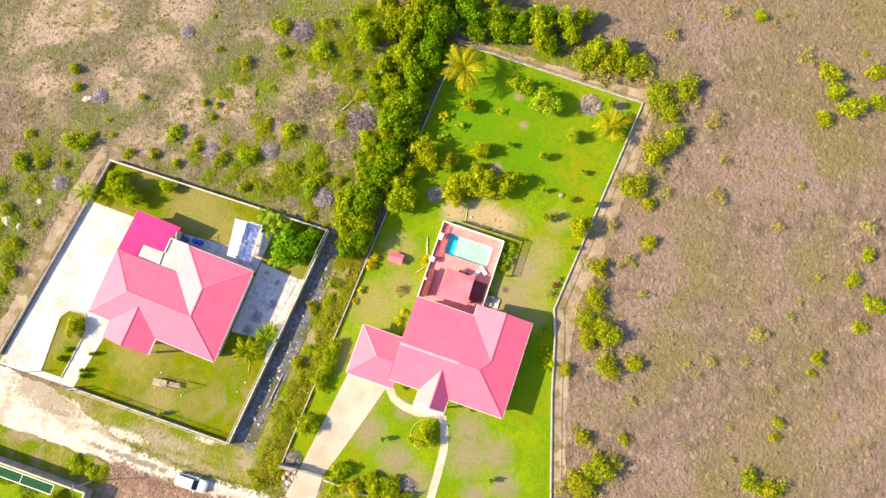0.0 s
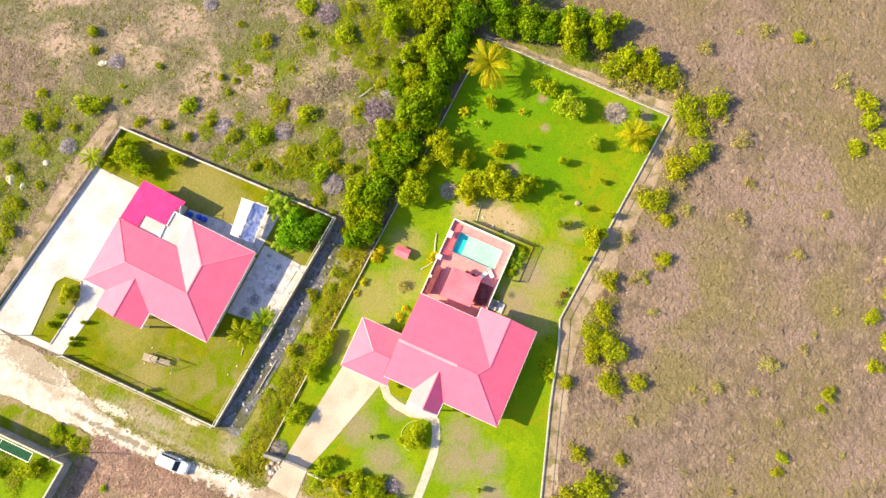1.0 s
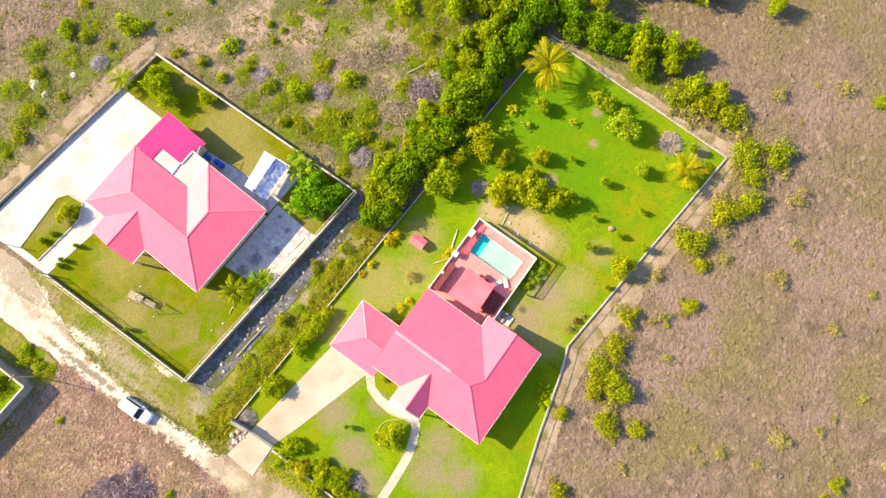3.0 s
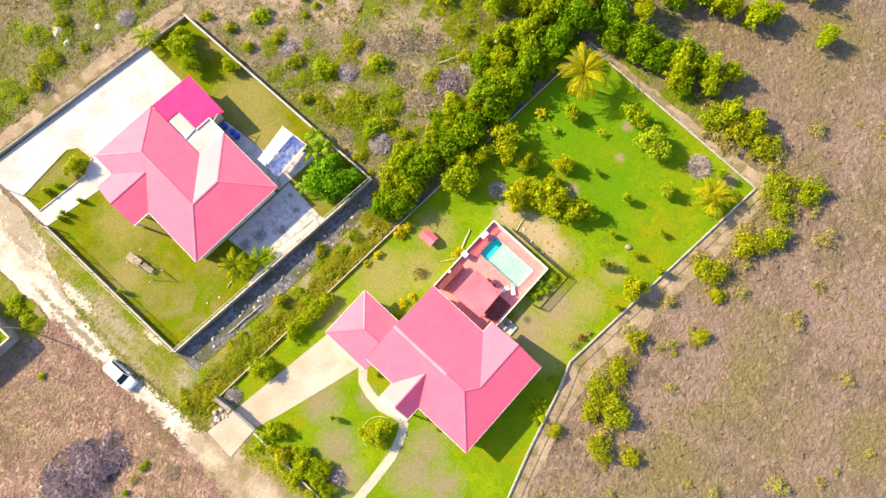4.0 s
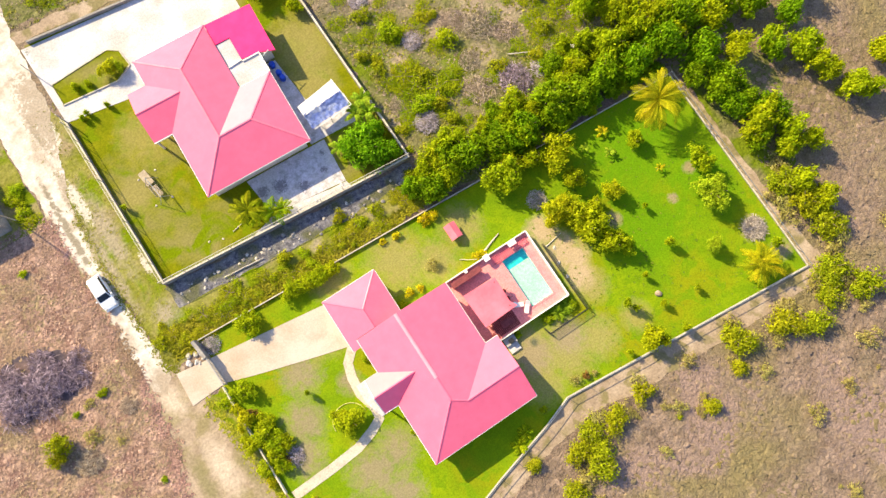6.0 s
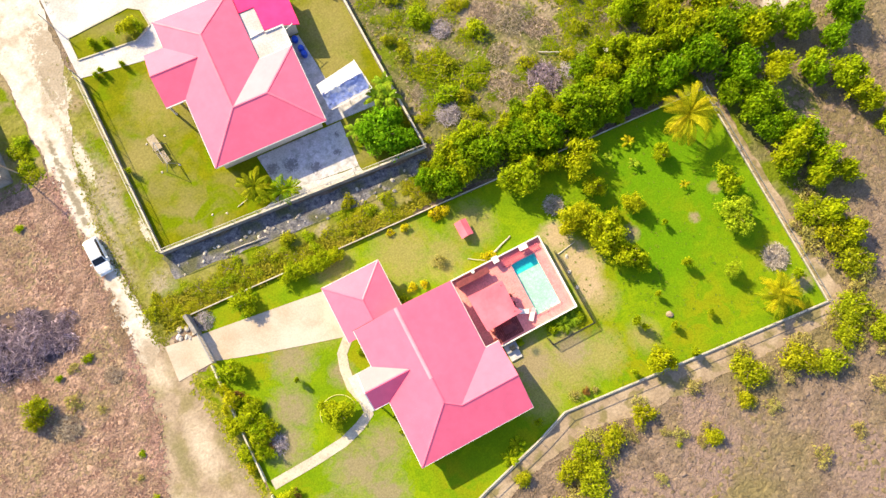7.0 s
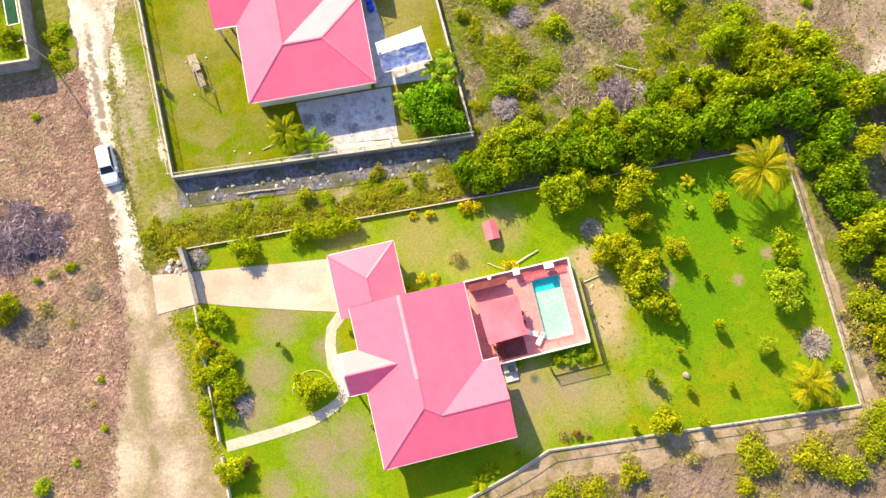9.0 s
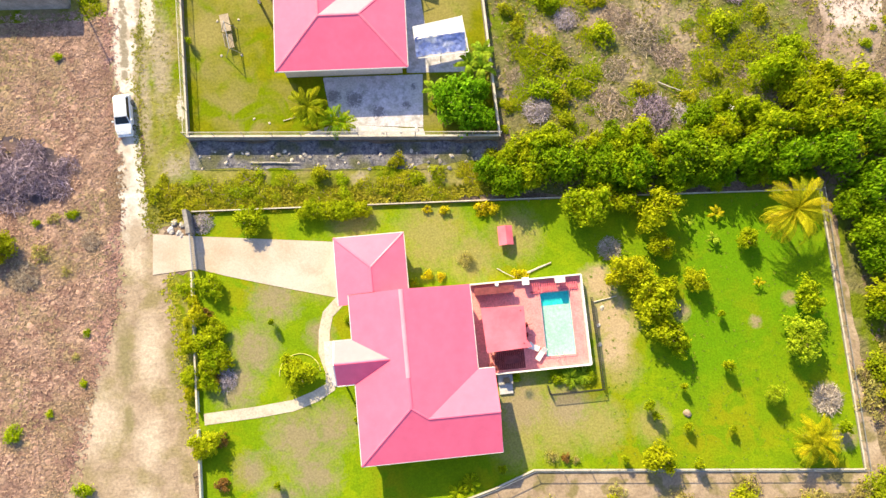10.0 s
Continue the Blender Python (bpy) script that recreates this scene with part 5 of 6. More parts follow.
def plant(kind, x, y, r, h=None, label="", group="", z=0.0):
    base, cat_, mat_, n, leaf, sprigs, gap, low = SPECIES[kind]
    v = (kind, int(abs(x * 7.3 + y * 3.1)) % 5)
    h = 1.1 * (h or r * 1.25)
    turn = (x * 57.0 + y * 91.0) % 360
    m = pose(x, y, z, 0, 0, turn)
    size = Matrix.Diagonal((r, r, h, 1))
    if v not in made:
        o = thing(kind, label or base, cat_, m @ size, group)
        vs, fs = leaf_cloud(len(made) + 11, n, leaf, sprigs, 0.9 - low, gap, low=low)
        raw_mesh("crown", vs, fs, M[mat_], o)
        part("trunk", stem(len(made)), M["bark"], o)
        made[v] = (o, size)
        return o
    o, s0 = made[v]
    c = copy_thing(o, m @ size @ s0.inverted())
    return tagged(c, label or base, cat_, group)


def frond(length, rise, bend, leaflets, width, seed, broad=False):
    """A palm frond, or a broad banana leaf, that points along +x from the origin."""
    r = random.Random(seed)
    vs, fs = [], []
    pts = []
    for i in range(leaflets + 1):
        f = i / leaflets
        pts.append(Vector((length * f * (1 - 0.12 * f), 0, rise * length * math.sin(f * 1.9) - bend * length * f * f)))
    for i in range(leaflets):
        a, b = pts[i], pts[i + 1]
        for side in (-1, 1):
            k = len(vs)
            wd = width * (math.sin(math.pi * min(1, 0.12 + 0.88 * i / leaflets)) ** 0.6)
            if broad:
                vs += [tuple(a), tuple(b), tuple(b + Vector((0.02, side * wd, -0.12 * wd))), tuple(a + Vector((0.02, side * wd * 0.97, -0.12 * wd)))]
            else:
                tip = a.lerp(b, 0.6) + Vector((wd * 0.75, side * wd * 0.8, -0.5 * wd + r.uniform(-0.12, 0.12)))
                vs += [tuple(a), tuple(a.lerp(b, 0.42)), tuple(tip + Vector((0.03, 0, 0))), tuple(tip - Vector((0.03, 0, 0)))]
            fs.append((k, k + 1, k + 2, k + 3))
    for i in range(leaflets):  # the rib
        k = len(vs)
        w = 0.05 * (1 - 0.8 * i / leaflets)
        w2 = 0.05 * (1 - 0.8 * (i + 1) / leaflets)
        a, b = pts[i], pts[i + 1]
        vs += [tuple(a + Vector((0, -w, 0.015))), tuple(a + Vector((0, w, 0.015))), tuple(b + Vector((0, w2, 0.015))), tuple(b + Vector((0, -w2, 0.015)))]
        fs.append((k, k + 1, k + 2, k + 3))
    return vs, fs


def palm(name, label, x, y, h, length, count, material, broad=False, seed=1, trunk_r=0.16, group="", z=0.03, spread=0.0):
    o = thing(name, label, "palm" if not broad else "banana plant", pose(x, y, z), group)
    if h > 0.2:
        k = 6
        part("trunk", tube([(0.12 * h * math.sin(i / k), 0, h * i / k) for i in range(k + 1)], [trunk_r * (1.25 - 0.45 * i / k) for i in range(k + 1)], 9), M["bark"], o)
    top = Vector((0.12 * h * math.sin(1), 0, h)) if h > 0.2 else Vector((0, 0, 0.05))
    meshes = []
    for v in range(3):
        vs, fs = frond(length, 0.34 + 0.1 * v, 0.32 + 0.14 * v, 40 if not broad else 9, length * (0.16 if not broad else 0.16), seed * 7 + v, broad)
        me = bpy.data.meshes.new("frond")
        me.from_pydata(vs, [], fs)
        me.materials.append(M["leaf_gold_green"] if v == 2 and material is M["leaf_gold"] else material)
        meshes.append(me)
    rr = random.Random(seed)
    for i in range(count):
        f = new("frond", meshes[i % 3])
        f.parent = o
        foot = top + Vector((rr.uniform(-spread, spread), rr.uniform(-spread, spread), rr.uniform(-0.8, 0.3) * spread)) if spread else top
        f.matrix_local = Matrix.Translation(foot) @ pose(0, 0, 0, rr.uniform(-14, 14), rr.uniform(-40, 14) if i % 3 == 0 else rr.uniform(-14, 18), 360 * i * 0.382 + rr.uniform(-9, 9)) @ Matrix.Scale(rr.uniform(0.8 - 0.25 * spread, 1.08), 4)
    return o


palm("coconut_palm", "coconut palm with golden-green arching fronds", 46.2, 4.6, 4.0, 4.1, 26, M["leaf_gold"], seed=3)
palm("golden_palm", "bushy golden-yellow palm beside the fence", 45.9, -18.9, 1.9, 3.0, 42, M["leaf_gold"], seed=5, spread=0.8)
palm("golden_palm", "small arching palm in the corner of the lot", 10.9, 51.6, 1.6, 2.2, 14, M["leaf_mid"], seed=8)
for x, y, ln, s in ((-3.0, 20.5, 2.3, 31), (-2.0, 19.6, 1.8, 32), (-0.4, 18.9, 2.0, 33), (0.6, 18.6, 1.5, 34)):
    palm("young_palm", "young coconut palm beside the yard slab", x, y, 1.8 if s == 31 else 1.1, ln * 1.1, 13, M["leaf_gold_green"] if s == 31 else M["leaf_dark"] if s % 2 else M["leaf_mid"], False, s, 0.11, "young palms in the lot")
for x, y, ln, s in ((15.9, 23.4, 2.0, 4), (14.6, 24.0, 1.8, 5), (16.2, 25.2, 1.7, 6), (10.6, 21.4, 1.6, 12)):
    palm("banana_plant", "banana plant with broad green leaves", x, y, 1.3, ln, 9, M["leaf_mid2"], True, s, 0.12, "bananas in the walled lot")
for x, y, ln, s in ((39.7, 5.3, 1.2, 7), (39.0, 2.6, 1.0, 8), (36.6, 4.8, 0.9, 10), (43.2, -2.5, 0.8, 9)):
    palm("banana_plant", "young banana plant on the lawn", x, y, 0.6, ln, 7, M["leaf_gold"] if s % 2 else M["leaf_mid2"], True, s, 0.08, "young bananas")
palm("spiky_yucca", "spiky yucca against the fence", 9.2, -20.8, 0.2, 1.4, 16, M["leaf_mid"], seed=21)
palm("spiky_yucca", "spiky yucca against the fence", 10.6, -20.0, 0.2, 1.2, 14, M["leaf_mid"], seed=22)
palm("spiky_yucca", "spiky green plant in the railed bed", 22.0, -10.5, 0.3, 1.4, 16, M["leaf_mid2"], seed=23)
palm("spiky_yucca", "spiky green plant in the railed bed", 23.4, -10.3, 0.3, 1.2, 14, M["leaf_mid2"], seed=24)

for x, y, r in ((58.2, -9.3, 1.6), (58.8, -8.8, 1.9), (61.8, -10.1, 1.6), (68.7, -2.4, 1.9), (57.4, -13.5, 1.8), (58.2, -16.7, 1.8), (68.1, 0.6, 2.3), (70.9, -7.5, 2.2), (69.5, -4.0, 1.6), (79.5, -9.8, 2.6), (76.7, -5.5, 2), (74.9, -16.5, 1.6), (65.3, 3.5, 1.8), (72.7, -8.8, 1.5)):
    plant("citrus_tree", x, y, r, r * 1.3 + 1.2, "tall olive green tree of the boundary belt", "boundary trees")
for x, y, r in ((53.9, 5.1, 1.7), (56.0, -1.6, 1.6), (56.6, 3.5, 1.9), (58.6, -3.4, 2), (55.8, -6.2, 1.7), (64.9, 2.5, 1.9), (56.9, 2.1, 2.2), (55.6, -0.7, 1.9), (57.9, -1.2, 1.7), (59.8, 12.0, 2.4), (62.8, 10.8, 2.2), (66.1, 9.2, 2.4), (69.5, 5.3, 2), (72.7, 7.8, 2.4)):
    plant("broadleaf_tree", x, y, r, r * 1.3 + 1.2, "dense dark green tree of the boundary belt", "boundary trees")
for x, y, r in ((-25.8, 35.4, 1.2), (-26.4, 37.4, 1.0), (-25.2, 38.2, 1.1)):
    plant("green_shrub", x, y, r, r * 0.7, "green bush on the weedy strip", "roadside bushes")
# garden trees
for x, y, r in ((25.7, 7.2, 2.7), (33.1, 6.2, 2.4), (30.2, 7.2, 1.5), (31.7, -3.9, 2.3), (32.6, -6.9, 1.9), (42.5, 2.2, 1.3), (47.9, -4.5, 1.8), (29.8, -19.2, 1.8), (33.0, 2.4, 1.5), (27.3, 8.0, 1.8), (33.4, -2.0, 1.2), (33.6, -8.4, 1.2)):
    plant("citrus_tree", x, y, r, r * 1.2 + 0.9, group="garden fruit trees", z=0.03)
for x, y, r in ((29.4, 0.1, 2.0), (30.6, -1.5, 1.9), (36.3, -1.6, 1.4), (30.6, -3.6, 1.6), (27.8, -0.6, 1.3)):
    plant("golden_tree", x, y, r, r * 1.2 + 0.9, group="golden garden trees", z=0.03)
for x, y, r in ((-15.9, -0.4, 1.3), (-16.4, 1.2, 0.8), (-15.3, -13.2, 1.6), (-16.2, -13.8, 1.1), (-17.1, -8.2, 0.7)):
    plant("golden_tree", x, y, r, r * 1.4, "golden-leaved bush growing over the front wall", "front wall bushes", z=0.03)
for x, y, r in ((19.2, -18.2, 0.9), (21.6, -18.8, 0.6)):
    plant("pale_shrub", x, y, r, r, "thin yellowing shrub beside the fence", "fence shrubs", z=0.03)
plant("pale_shrub", 12.4, 3.0, 1.1, 1.2, "thin pale shrub on dry lawn", z=0.03)
plant("lime_tree", 46.5, -8.6, 2.4, 3.9, z=0.03)
plant("lime_tree", 42.9, -14.1, 1.1, 2.5, "small lime-green garden tree", z=0.03)
for x, y, r in ((29.7, -14.0, 0.8), (49.7, -18.2, 0.9), (38.5, -10.9, 0.8), (38.2, -17.3, 0.5), (33.5, -16.5, 0.55), (38.7, -5.4, 0.5), (33.6, -12.5, 0.5), (26.6, -19.1, 0.5), (34.0, -20.4, 0.7), (-8.3, -1.8, 0.5), (-8.8, -18.1, 0.5), (30.3, -15.2, 0.6)):
    plant("sapling", x, y, r * 0.85, r * 1.6 + 0.7, "small young tree planted on the lawn", "lawn saplings", z=0.03)
for x, y, r in ((14.5, 8.2, 0.9), (15.7, 8.1, 0.9), (10.5, 8.4, 0.6), (8.2, 1.6, 0.7), (9.6, 1.3, 0.6), (17.6, 0.9, 0.6), (18.5, 0.7, 0.5), (8.8, 8.6, 0.5)):
    plant("flower_bush", x, y, r, r * 1.2, group="flowering bushes", z=0.03)
for x, y, r in ((20.6, -18.5, 0.6), (-15.1, -0.2, 0.7), (-14.2, -13.2, 0.9), (-14.3, -17.6, 0.9), (-14.4, -7.0, 0.8)):
    plant("rusty_shrub", x, y, r, r * 1.2, group="rust-tinged shrubs", z=0.03)
for x, y, r in ((-5.8, -7.4, 1.8), (-6.6, -6.4, 1.2), (-14.3, 2.5, 1.5), (-15.0, -3.0, 1.6), (-16.6, -3.4, 1.2), (-17.0, -6.6, 1.1), (-15.0, -7.2, 1.2), (-14.4, -4.6, 1.5), (-14.9, -5.6, 1.5), (-13.4, -5.2, 1.2), (-14.0, -2.0, 1.2), (-9.9, 9.2, 1.7), (-17.2, -2.6, 0.8), (-17.0, 2.4, 0.9), (-16.6, -7.6, 0.7), (14.0, -19.0, 0.5)):
    plant("citrus_tree", x, y, r, r * 1.15, "leafy green garden shrub", "front garden shrubs", z=0.03)
for i in range(8):
    plant("citrus_tree", -4.0 + 0.85 * i, 9.45 - 0.05 * i, 1.15, 1.5, "clipped yellow-green hedge bush along the fence", "fence hedge", z=0.03)
for x, y, r in ((-0.3, -2.3, 0.7), (-0.2, -10.8, 0.6), (-0.3, -12.6, 0.5), (6.6, 0.9, 0.6), (16.4, -9.9, 0.6), (20.6, -10.4, 0.8), (24.2, -10.5, 0.7)):
    plant("green_shrub", x, y, r, r * 1.1, "low shrub growing against the house", "foundation shrubs", z=0.03)

# plants of the walled lot
for x, y, r, h in ((13.5, 19.3, 2.9, 4.2), (12.2, 20.6, 2.0, 3.6), (15.3, 18.0, 1.7, 3.4), (15.2, 20.6, 1.6, 3.2)):
    plant("lot_tree", x, y, r, h, "glossy bright green tree behind the lot wall", "lot trees", z=0.03)
for x, y, r in ((13.2, 47.1, 2.0), (12.6, 44.8, 1.6), (14.6, 48.6, 1.3), (15.8, 40.6, 1.1), (-8.0, 45.6, 1.2), (-6.9, 45.3, 0.8), (-12.8, 46.0, 0.6), (-11.2, 45.6, 0.5)):
    plant("green_shrub" if r < 1 else "golden_tree" if x < 0 else "citrus_tree", x, y, r, r * 1.5 + 0.4, "leafy green shrub in the walled lot", "lot shrubs", z=0.05)
for x, y in ((-13.2, 42.2), (-10.6, 41.9), (-15.2, 29.3), (-14.0, 42.0)):
    plant("green_shrub", x, y, 0.4, 1.4, "slim young shrub beside the lot path", "lot saplings", z=0.03)

# dark belt of trees behind the garden fence
belt = random.Random(4)
for x, y, r in ((17.2, 11.0, 2.2), (20.3, 12.1, 2.4), (23.5, 11.8, 2.5), (26.8, 11.3, 2.3), (31.5, 11.1, 2.4), (35.8, 11.7, 2.7), (39.2, 11.3, 2.5), (43.1, 11.1, 2.4), (48.0, 10.6, 2.5), (52.8, 10.8, 2.8), (56.0, 12.8, 2.8), (56.5, 7.1, 2.4), (55.4, 1.8, 2), (59.5, -4.6, 2), (35.5, 9.5, 1.6), (39.1, 9.5, 1.5), (15.4, 12.2, 1.5), (29.1, 10.4, 1.8)):
    plant("broadleaf_tree", x, y, r, r * belt.uniform(1.15, 1.45) * (1.3 if x > 40 else 1) + 1.2, "dense dark green tree of the boundary belt", "boundary trees")
for x, y, r in ((47.6, 20.4, 2.2), (49.6, 17.4, 2.2), (47.0, 13.9, 2.3), (50.8, 14.2, 2.2), (44.1, 16.4, 1.5), (38.8, 13.4, 1.7), (31.8, 14.3, 1.7), (29.6, 12.7, 1.7), (34.4, 12.7, 1.5), (27.3, 14.0, 1.3), (53.6, 14.3, 2.2), (23.6, 14.4, 1), (57.4, -4.2, 2.3), (55.4, -5.4, 1.7), (59.5, -7.4, 1.9), (53.0, 18.7, 2), (41.9, 17.4, 1.2), (25.2, 12.6, 1.6), (41.0, 13.8, 1.7), (45.1, 12.4, 1.8), (56.9, 17.2, 2), (59.8, 10.3, 2.2), (60.3, 4.9, 2)):
    plant("citrus_tree", x, y, r, r * belt.uniform(1.15, 1.45) * (1.3 if x > 40 else 1) + 1.2, "olive green tree of the boundary belt", "boundary trees")

for i in range(46):
    f = belt.random()
    x, y = 17 + 38 * f + belt.uniform(-1, 1), 12.6 - 1.0 * f + belt.uniform(-1.9, 2.6) + (3.5 * belt.random() if f > 0.55 else 0)
    r = belt.uniform(1.1, 2.0)
    plant(belt.choice(("broadleaf_tree", "citrus_tree", "citrus_tree")), x, max(y, 9.6), r, r * belt.uniform(1.1, 1.5) + 0.9, "bushy green tree of the boundary belt", "boundary trees")
plant("citrus_tree", 57.6, 16.3, 3.1, 4.6, "large spreading tree at the edge of a cleared lot", "boundary trees")
plant("golden_tree", 54.3, 12.0, 2.5, 4.0, "yellow-green tree of the boundary belt", "boundary trees")
for i in range(17):  # undergrowth at the foot of the fence
    f = (i + belt.random()) / 17
    plant("broadleaf_tree" if i % 3 else "citrus_tree", 28 + 23.0 * f, 8.95 - 0.6 * f + belt.uniform(-0.1, 0.5), belt.uniform(0.8, 1.2), belt.uniform(1.0, 1.7), "bushy undergrowth along the garden fence", "belt undergrowth")
# bushes of the dry field
fr = random.Random(9)
for x, y, r in ((55.6, -12.7, 2.3), (56.3, -16.0, 2.4), (57.0, -19.6, 2.4), (53.9, -24.6, 2.2), (56.2, -28.5, 2.2), (51.9, -27.0, 1.9), (44.7, -26.8, 2.1), (48.2, -28.9, 1.8), (38.6, -25.3, 2.2), (36.7, -28.2, 1.2), (31.2, -29.8, 1.3), (25.0, -23.8, 1.4), (17.3, -24.4, 1.7), (16.3, -27.7, 2.2), (14.6, -25.4, 1.6), (11.6, -29.1, 1.7), (20.5, -24.8, 1.6), (13.3, -32.9, 1.3), (1.0, -28.6, 1.3), (2.7, -34.3, 1.0), (-2.3, -32.1, 2.5), (-5.4, -30.1, 2.1)):
    plant("thorn_bush" if r > 1.5 else "shrub", x, y, r * 1.08, r * fr.uniform(0.95, 1.25), "yellow-green thorn bush in the dry field", "field bushes")
    for turn in (fr.uniform(0, 3), fr.uniform(3, 6)):
        plant("pale_shrub", x + 1.05 * r * math.cos(turn), y + 1.05 * r * math.sin(turn), r * fr.uniform(0.6, 0.95), r * 0.45, "dry straw-coloured brush beside a thorn bush", "dry field brush")
for x, y, r in ((2.8, -53.0, 1.8), (2.6, -56.0, 2.1), (22.7, -57.9, 1.2), (20.5, -57.6, 0.8), (12.0, -54.8, 1.0), (9.9, -54.9, 0.9), (35.7, -60.3, 1.3), (33.0, -63.9, 1.8), (29.1, -62.7, 1.3), (40.1, -61.4, 1.2), (58.3, -50.0, 1.7), (61.5, -53.6, 2.2), (65.7, -49.0, 2.0), (63.3, -50.5, 1.8), (68.6, -56.0, 1.8), (71.8, -36.5, 1.3), (63.8, -57.6, 1.7), (9.3, -23.6, 1.2)):
    plant("shrub", x, y, r, r * fr.uniform(0.8, 1.1), "yellow-green thorn bush in the dry field", "field bushes")
for x, y, r in ((32.0, -24.0, 1.5), (27.8, -27.9, 1.2), (26.5, -26.9, 0.8), (23.5, -49.0, 1.8), (16.3, -53.0, 0.8), (17.3, -43.4, 1.2), (19.0, -48.4, 1.0), (15.9, -40.4, 0.8), (9.0, -48.6, 0.7), (67.5, -45.1, 1.8), (70.7, -31.5, 1.7), (52.5, -34.1, 1.8), (47.0, -37.4, 1.3), (47.0, -49.4, 1.2), (44.4, -60.6, 1.7), (40.0, -47.7, 1.3), (41.5, -37.6, 1.7), (64.1, -24.1, 1.7), (23.6, -31.3, 1.0), (27.4, -52.7, 1.0), (8.2, -34.1, 1.0), (39.4, -30.2, 1.3), (34.4, -55.2, 1.0)):
    plant("pale_shrub", x, y, r, r * fr.uniform(0.6, 0.9), group="pale field shrubs")
# scrub to the north
for x, y, r in ((45.5, 33.9, 1.5), (43.6, 26.6, 1.8), (41.6, 32.4, 1.2), (38.0, 37.1, 1.2), (38.8, 42.0, 0.7), (35.5, 31.9, 0.7), (24.0, 43.1, 1.5), (29.3, 30.5, 1.0), (30.1, 26.6, 1.7), (24.3, 31.3, 1.7), (22.5, 35.1, 1.3), (19.5, 41.2, 1.0), (19.1, 48.4, 0.8), (19.9, 45.0, 1.0), (19.6, 30.3, 1.0), (20.5, 27.5, 1.0), (28.6, 61.7, 1.1), (26.0, 60.1, 1.0), (17.9, 56.6, 2.0), (12.3, 63.4, 1.5), (12.9, 60.4, 1.2), (30.0, 40.9, 0.7), (30.2, 38.7, 0.7)):
    plant("green_shrub" if r > 1.4 else "shrub", x, y, r, r * fr.uniform(0.8, 1.1), "green-leaved bush in the scrub", "scrub bushes")
for x, y, r in ((28.3, 38.8, 0.7), (23.1, 39.0, 1.1), (24.9, 17.4, 1.2), (33.9, 19.8, 1.2), (51.0, 23.7, 1.5), (48.3, 27.4, 1.3), (41.6, 21.2, 1.2), (22.9, 20.7, 1.7), (24.5, 24.1, 1.3), (24.6, 19.6, 1.3), (0.5, 59.4, 1.3), (4.9, 62.3, 1.2), (4.3, 57.5, 0.8), (-3.5, 58.1, 1.2), (14.0, 57.2, 0.8), (38.7, 18.4, 1.2), (16.2, 13.8, 1.2), (6.1, 14.2, 1.0), (-2.2, 13.4, 1.2), (20.9, 29.0, 0.8), (27.7, 50.2, 0.7)):
    plant("green_shrub" if r > 1.4 else "shrub", x, y, r, r * fr.uniform(0.8, 1.1), "green-leaved bush in the scrub", "scrub bushes")
for x, y, r in ((25.4, 21.6, 3.0), (27.4, 21.6, 2.4), (23.2, 23.6, 2.2), (24.2, 26.0, 1.7), (21.8, 24.8, 1.4), (44.6, 22.4, 2.4), (47.5, 20.2, 2.3), (50.0, 19.8, 2.6), (52.6, 22.6, 2.2), (46.6, 24.6, 1.8), (24.0, 31.4, 1.8), (40.6, 20.4, 1.8), (22.7, 25.2, 2.4), (28.0, 22.0, 2.0), (50.5, 23.0, 2.6), (53.0, 20.5, 2.2), (48.6, 22.2, 2.4), (37.6, 20.6, 1.6), (20.4, 25.6, 1.6)):
    plant("creeper", x, y, r, r * fr.uniform(0.22, 0.34), group="scrub creepers")
n_low = 0
while n_low < 60:  # low green mats between the bushes
    x, y = fr.uniform(18.5, 54), fr.uniform(14.5, 40)
    if noise.noise((x * 0.13, y * 0.13, 3)) < 0.0 or y > 42 - 0.2 * x and fr.random() < 0.5:
        continue
    r = fr.uniform(0.8, 2.0)
    plant("creeper", x, y, r, r * fr.uniform(0.14, 0.24), "low mat of green creeper over dry ground", "scrub mats")
    n_low += 1
for x, y, r in ((9.5, 60.5, 2.2), (4.0, 61.0, 2.0), (-1.5, 59.5, 2.2), (1.0, 63.5, 2.4), (14.5, 61.0, 2.0), (-6.5, 60.0, 2.0), (-11, 59.5, 2.2), (7.0, 65.0, 2.2), (-31.0, 38.0, 2.0), (-33.5, 40.5, 2.2), (-30.8, 43.0, 2.0), (-25.9, 37.6, 1.6), (-25.8, 34.2, 1.5)):
    plant("creeper", x, y, r, r * fr.uniform(0.22, 0.34), group="scrub creepers")
# west of the road
for x, y, r in ((-34.9, -10.5, 1.1), (-27.3, -1.1, 0.5), (-27.8, -6.2, 0.5), (-31.2, -8.9, 0.5), (-28.1, -16.7, 1.0), (-32.1, 10.8, 0.5), (-28.4, 11.4, 0.7), (-29.4, 28.8, 0.6), (-31, 39, 1.6), (-33, 43, 1.4), (-30.5, 47, 1.2)):
    plant("green_shrub", x, y, r, r * fr.uniform(0.8, 1.1), "green bush in the dead grass", "roadside bushes")
plant("thorn_bush", -35.2, 8.8, 1.5, 2.7, "tall yellow-green bush in the dead grass", "roadside bushes")
plant("thorn_bush", -36.2, 7.4, 1.1, 2.0, "tall yellow-green bush in the dead grass", "roadside bushes")
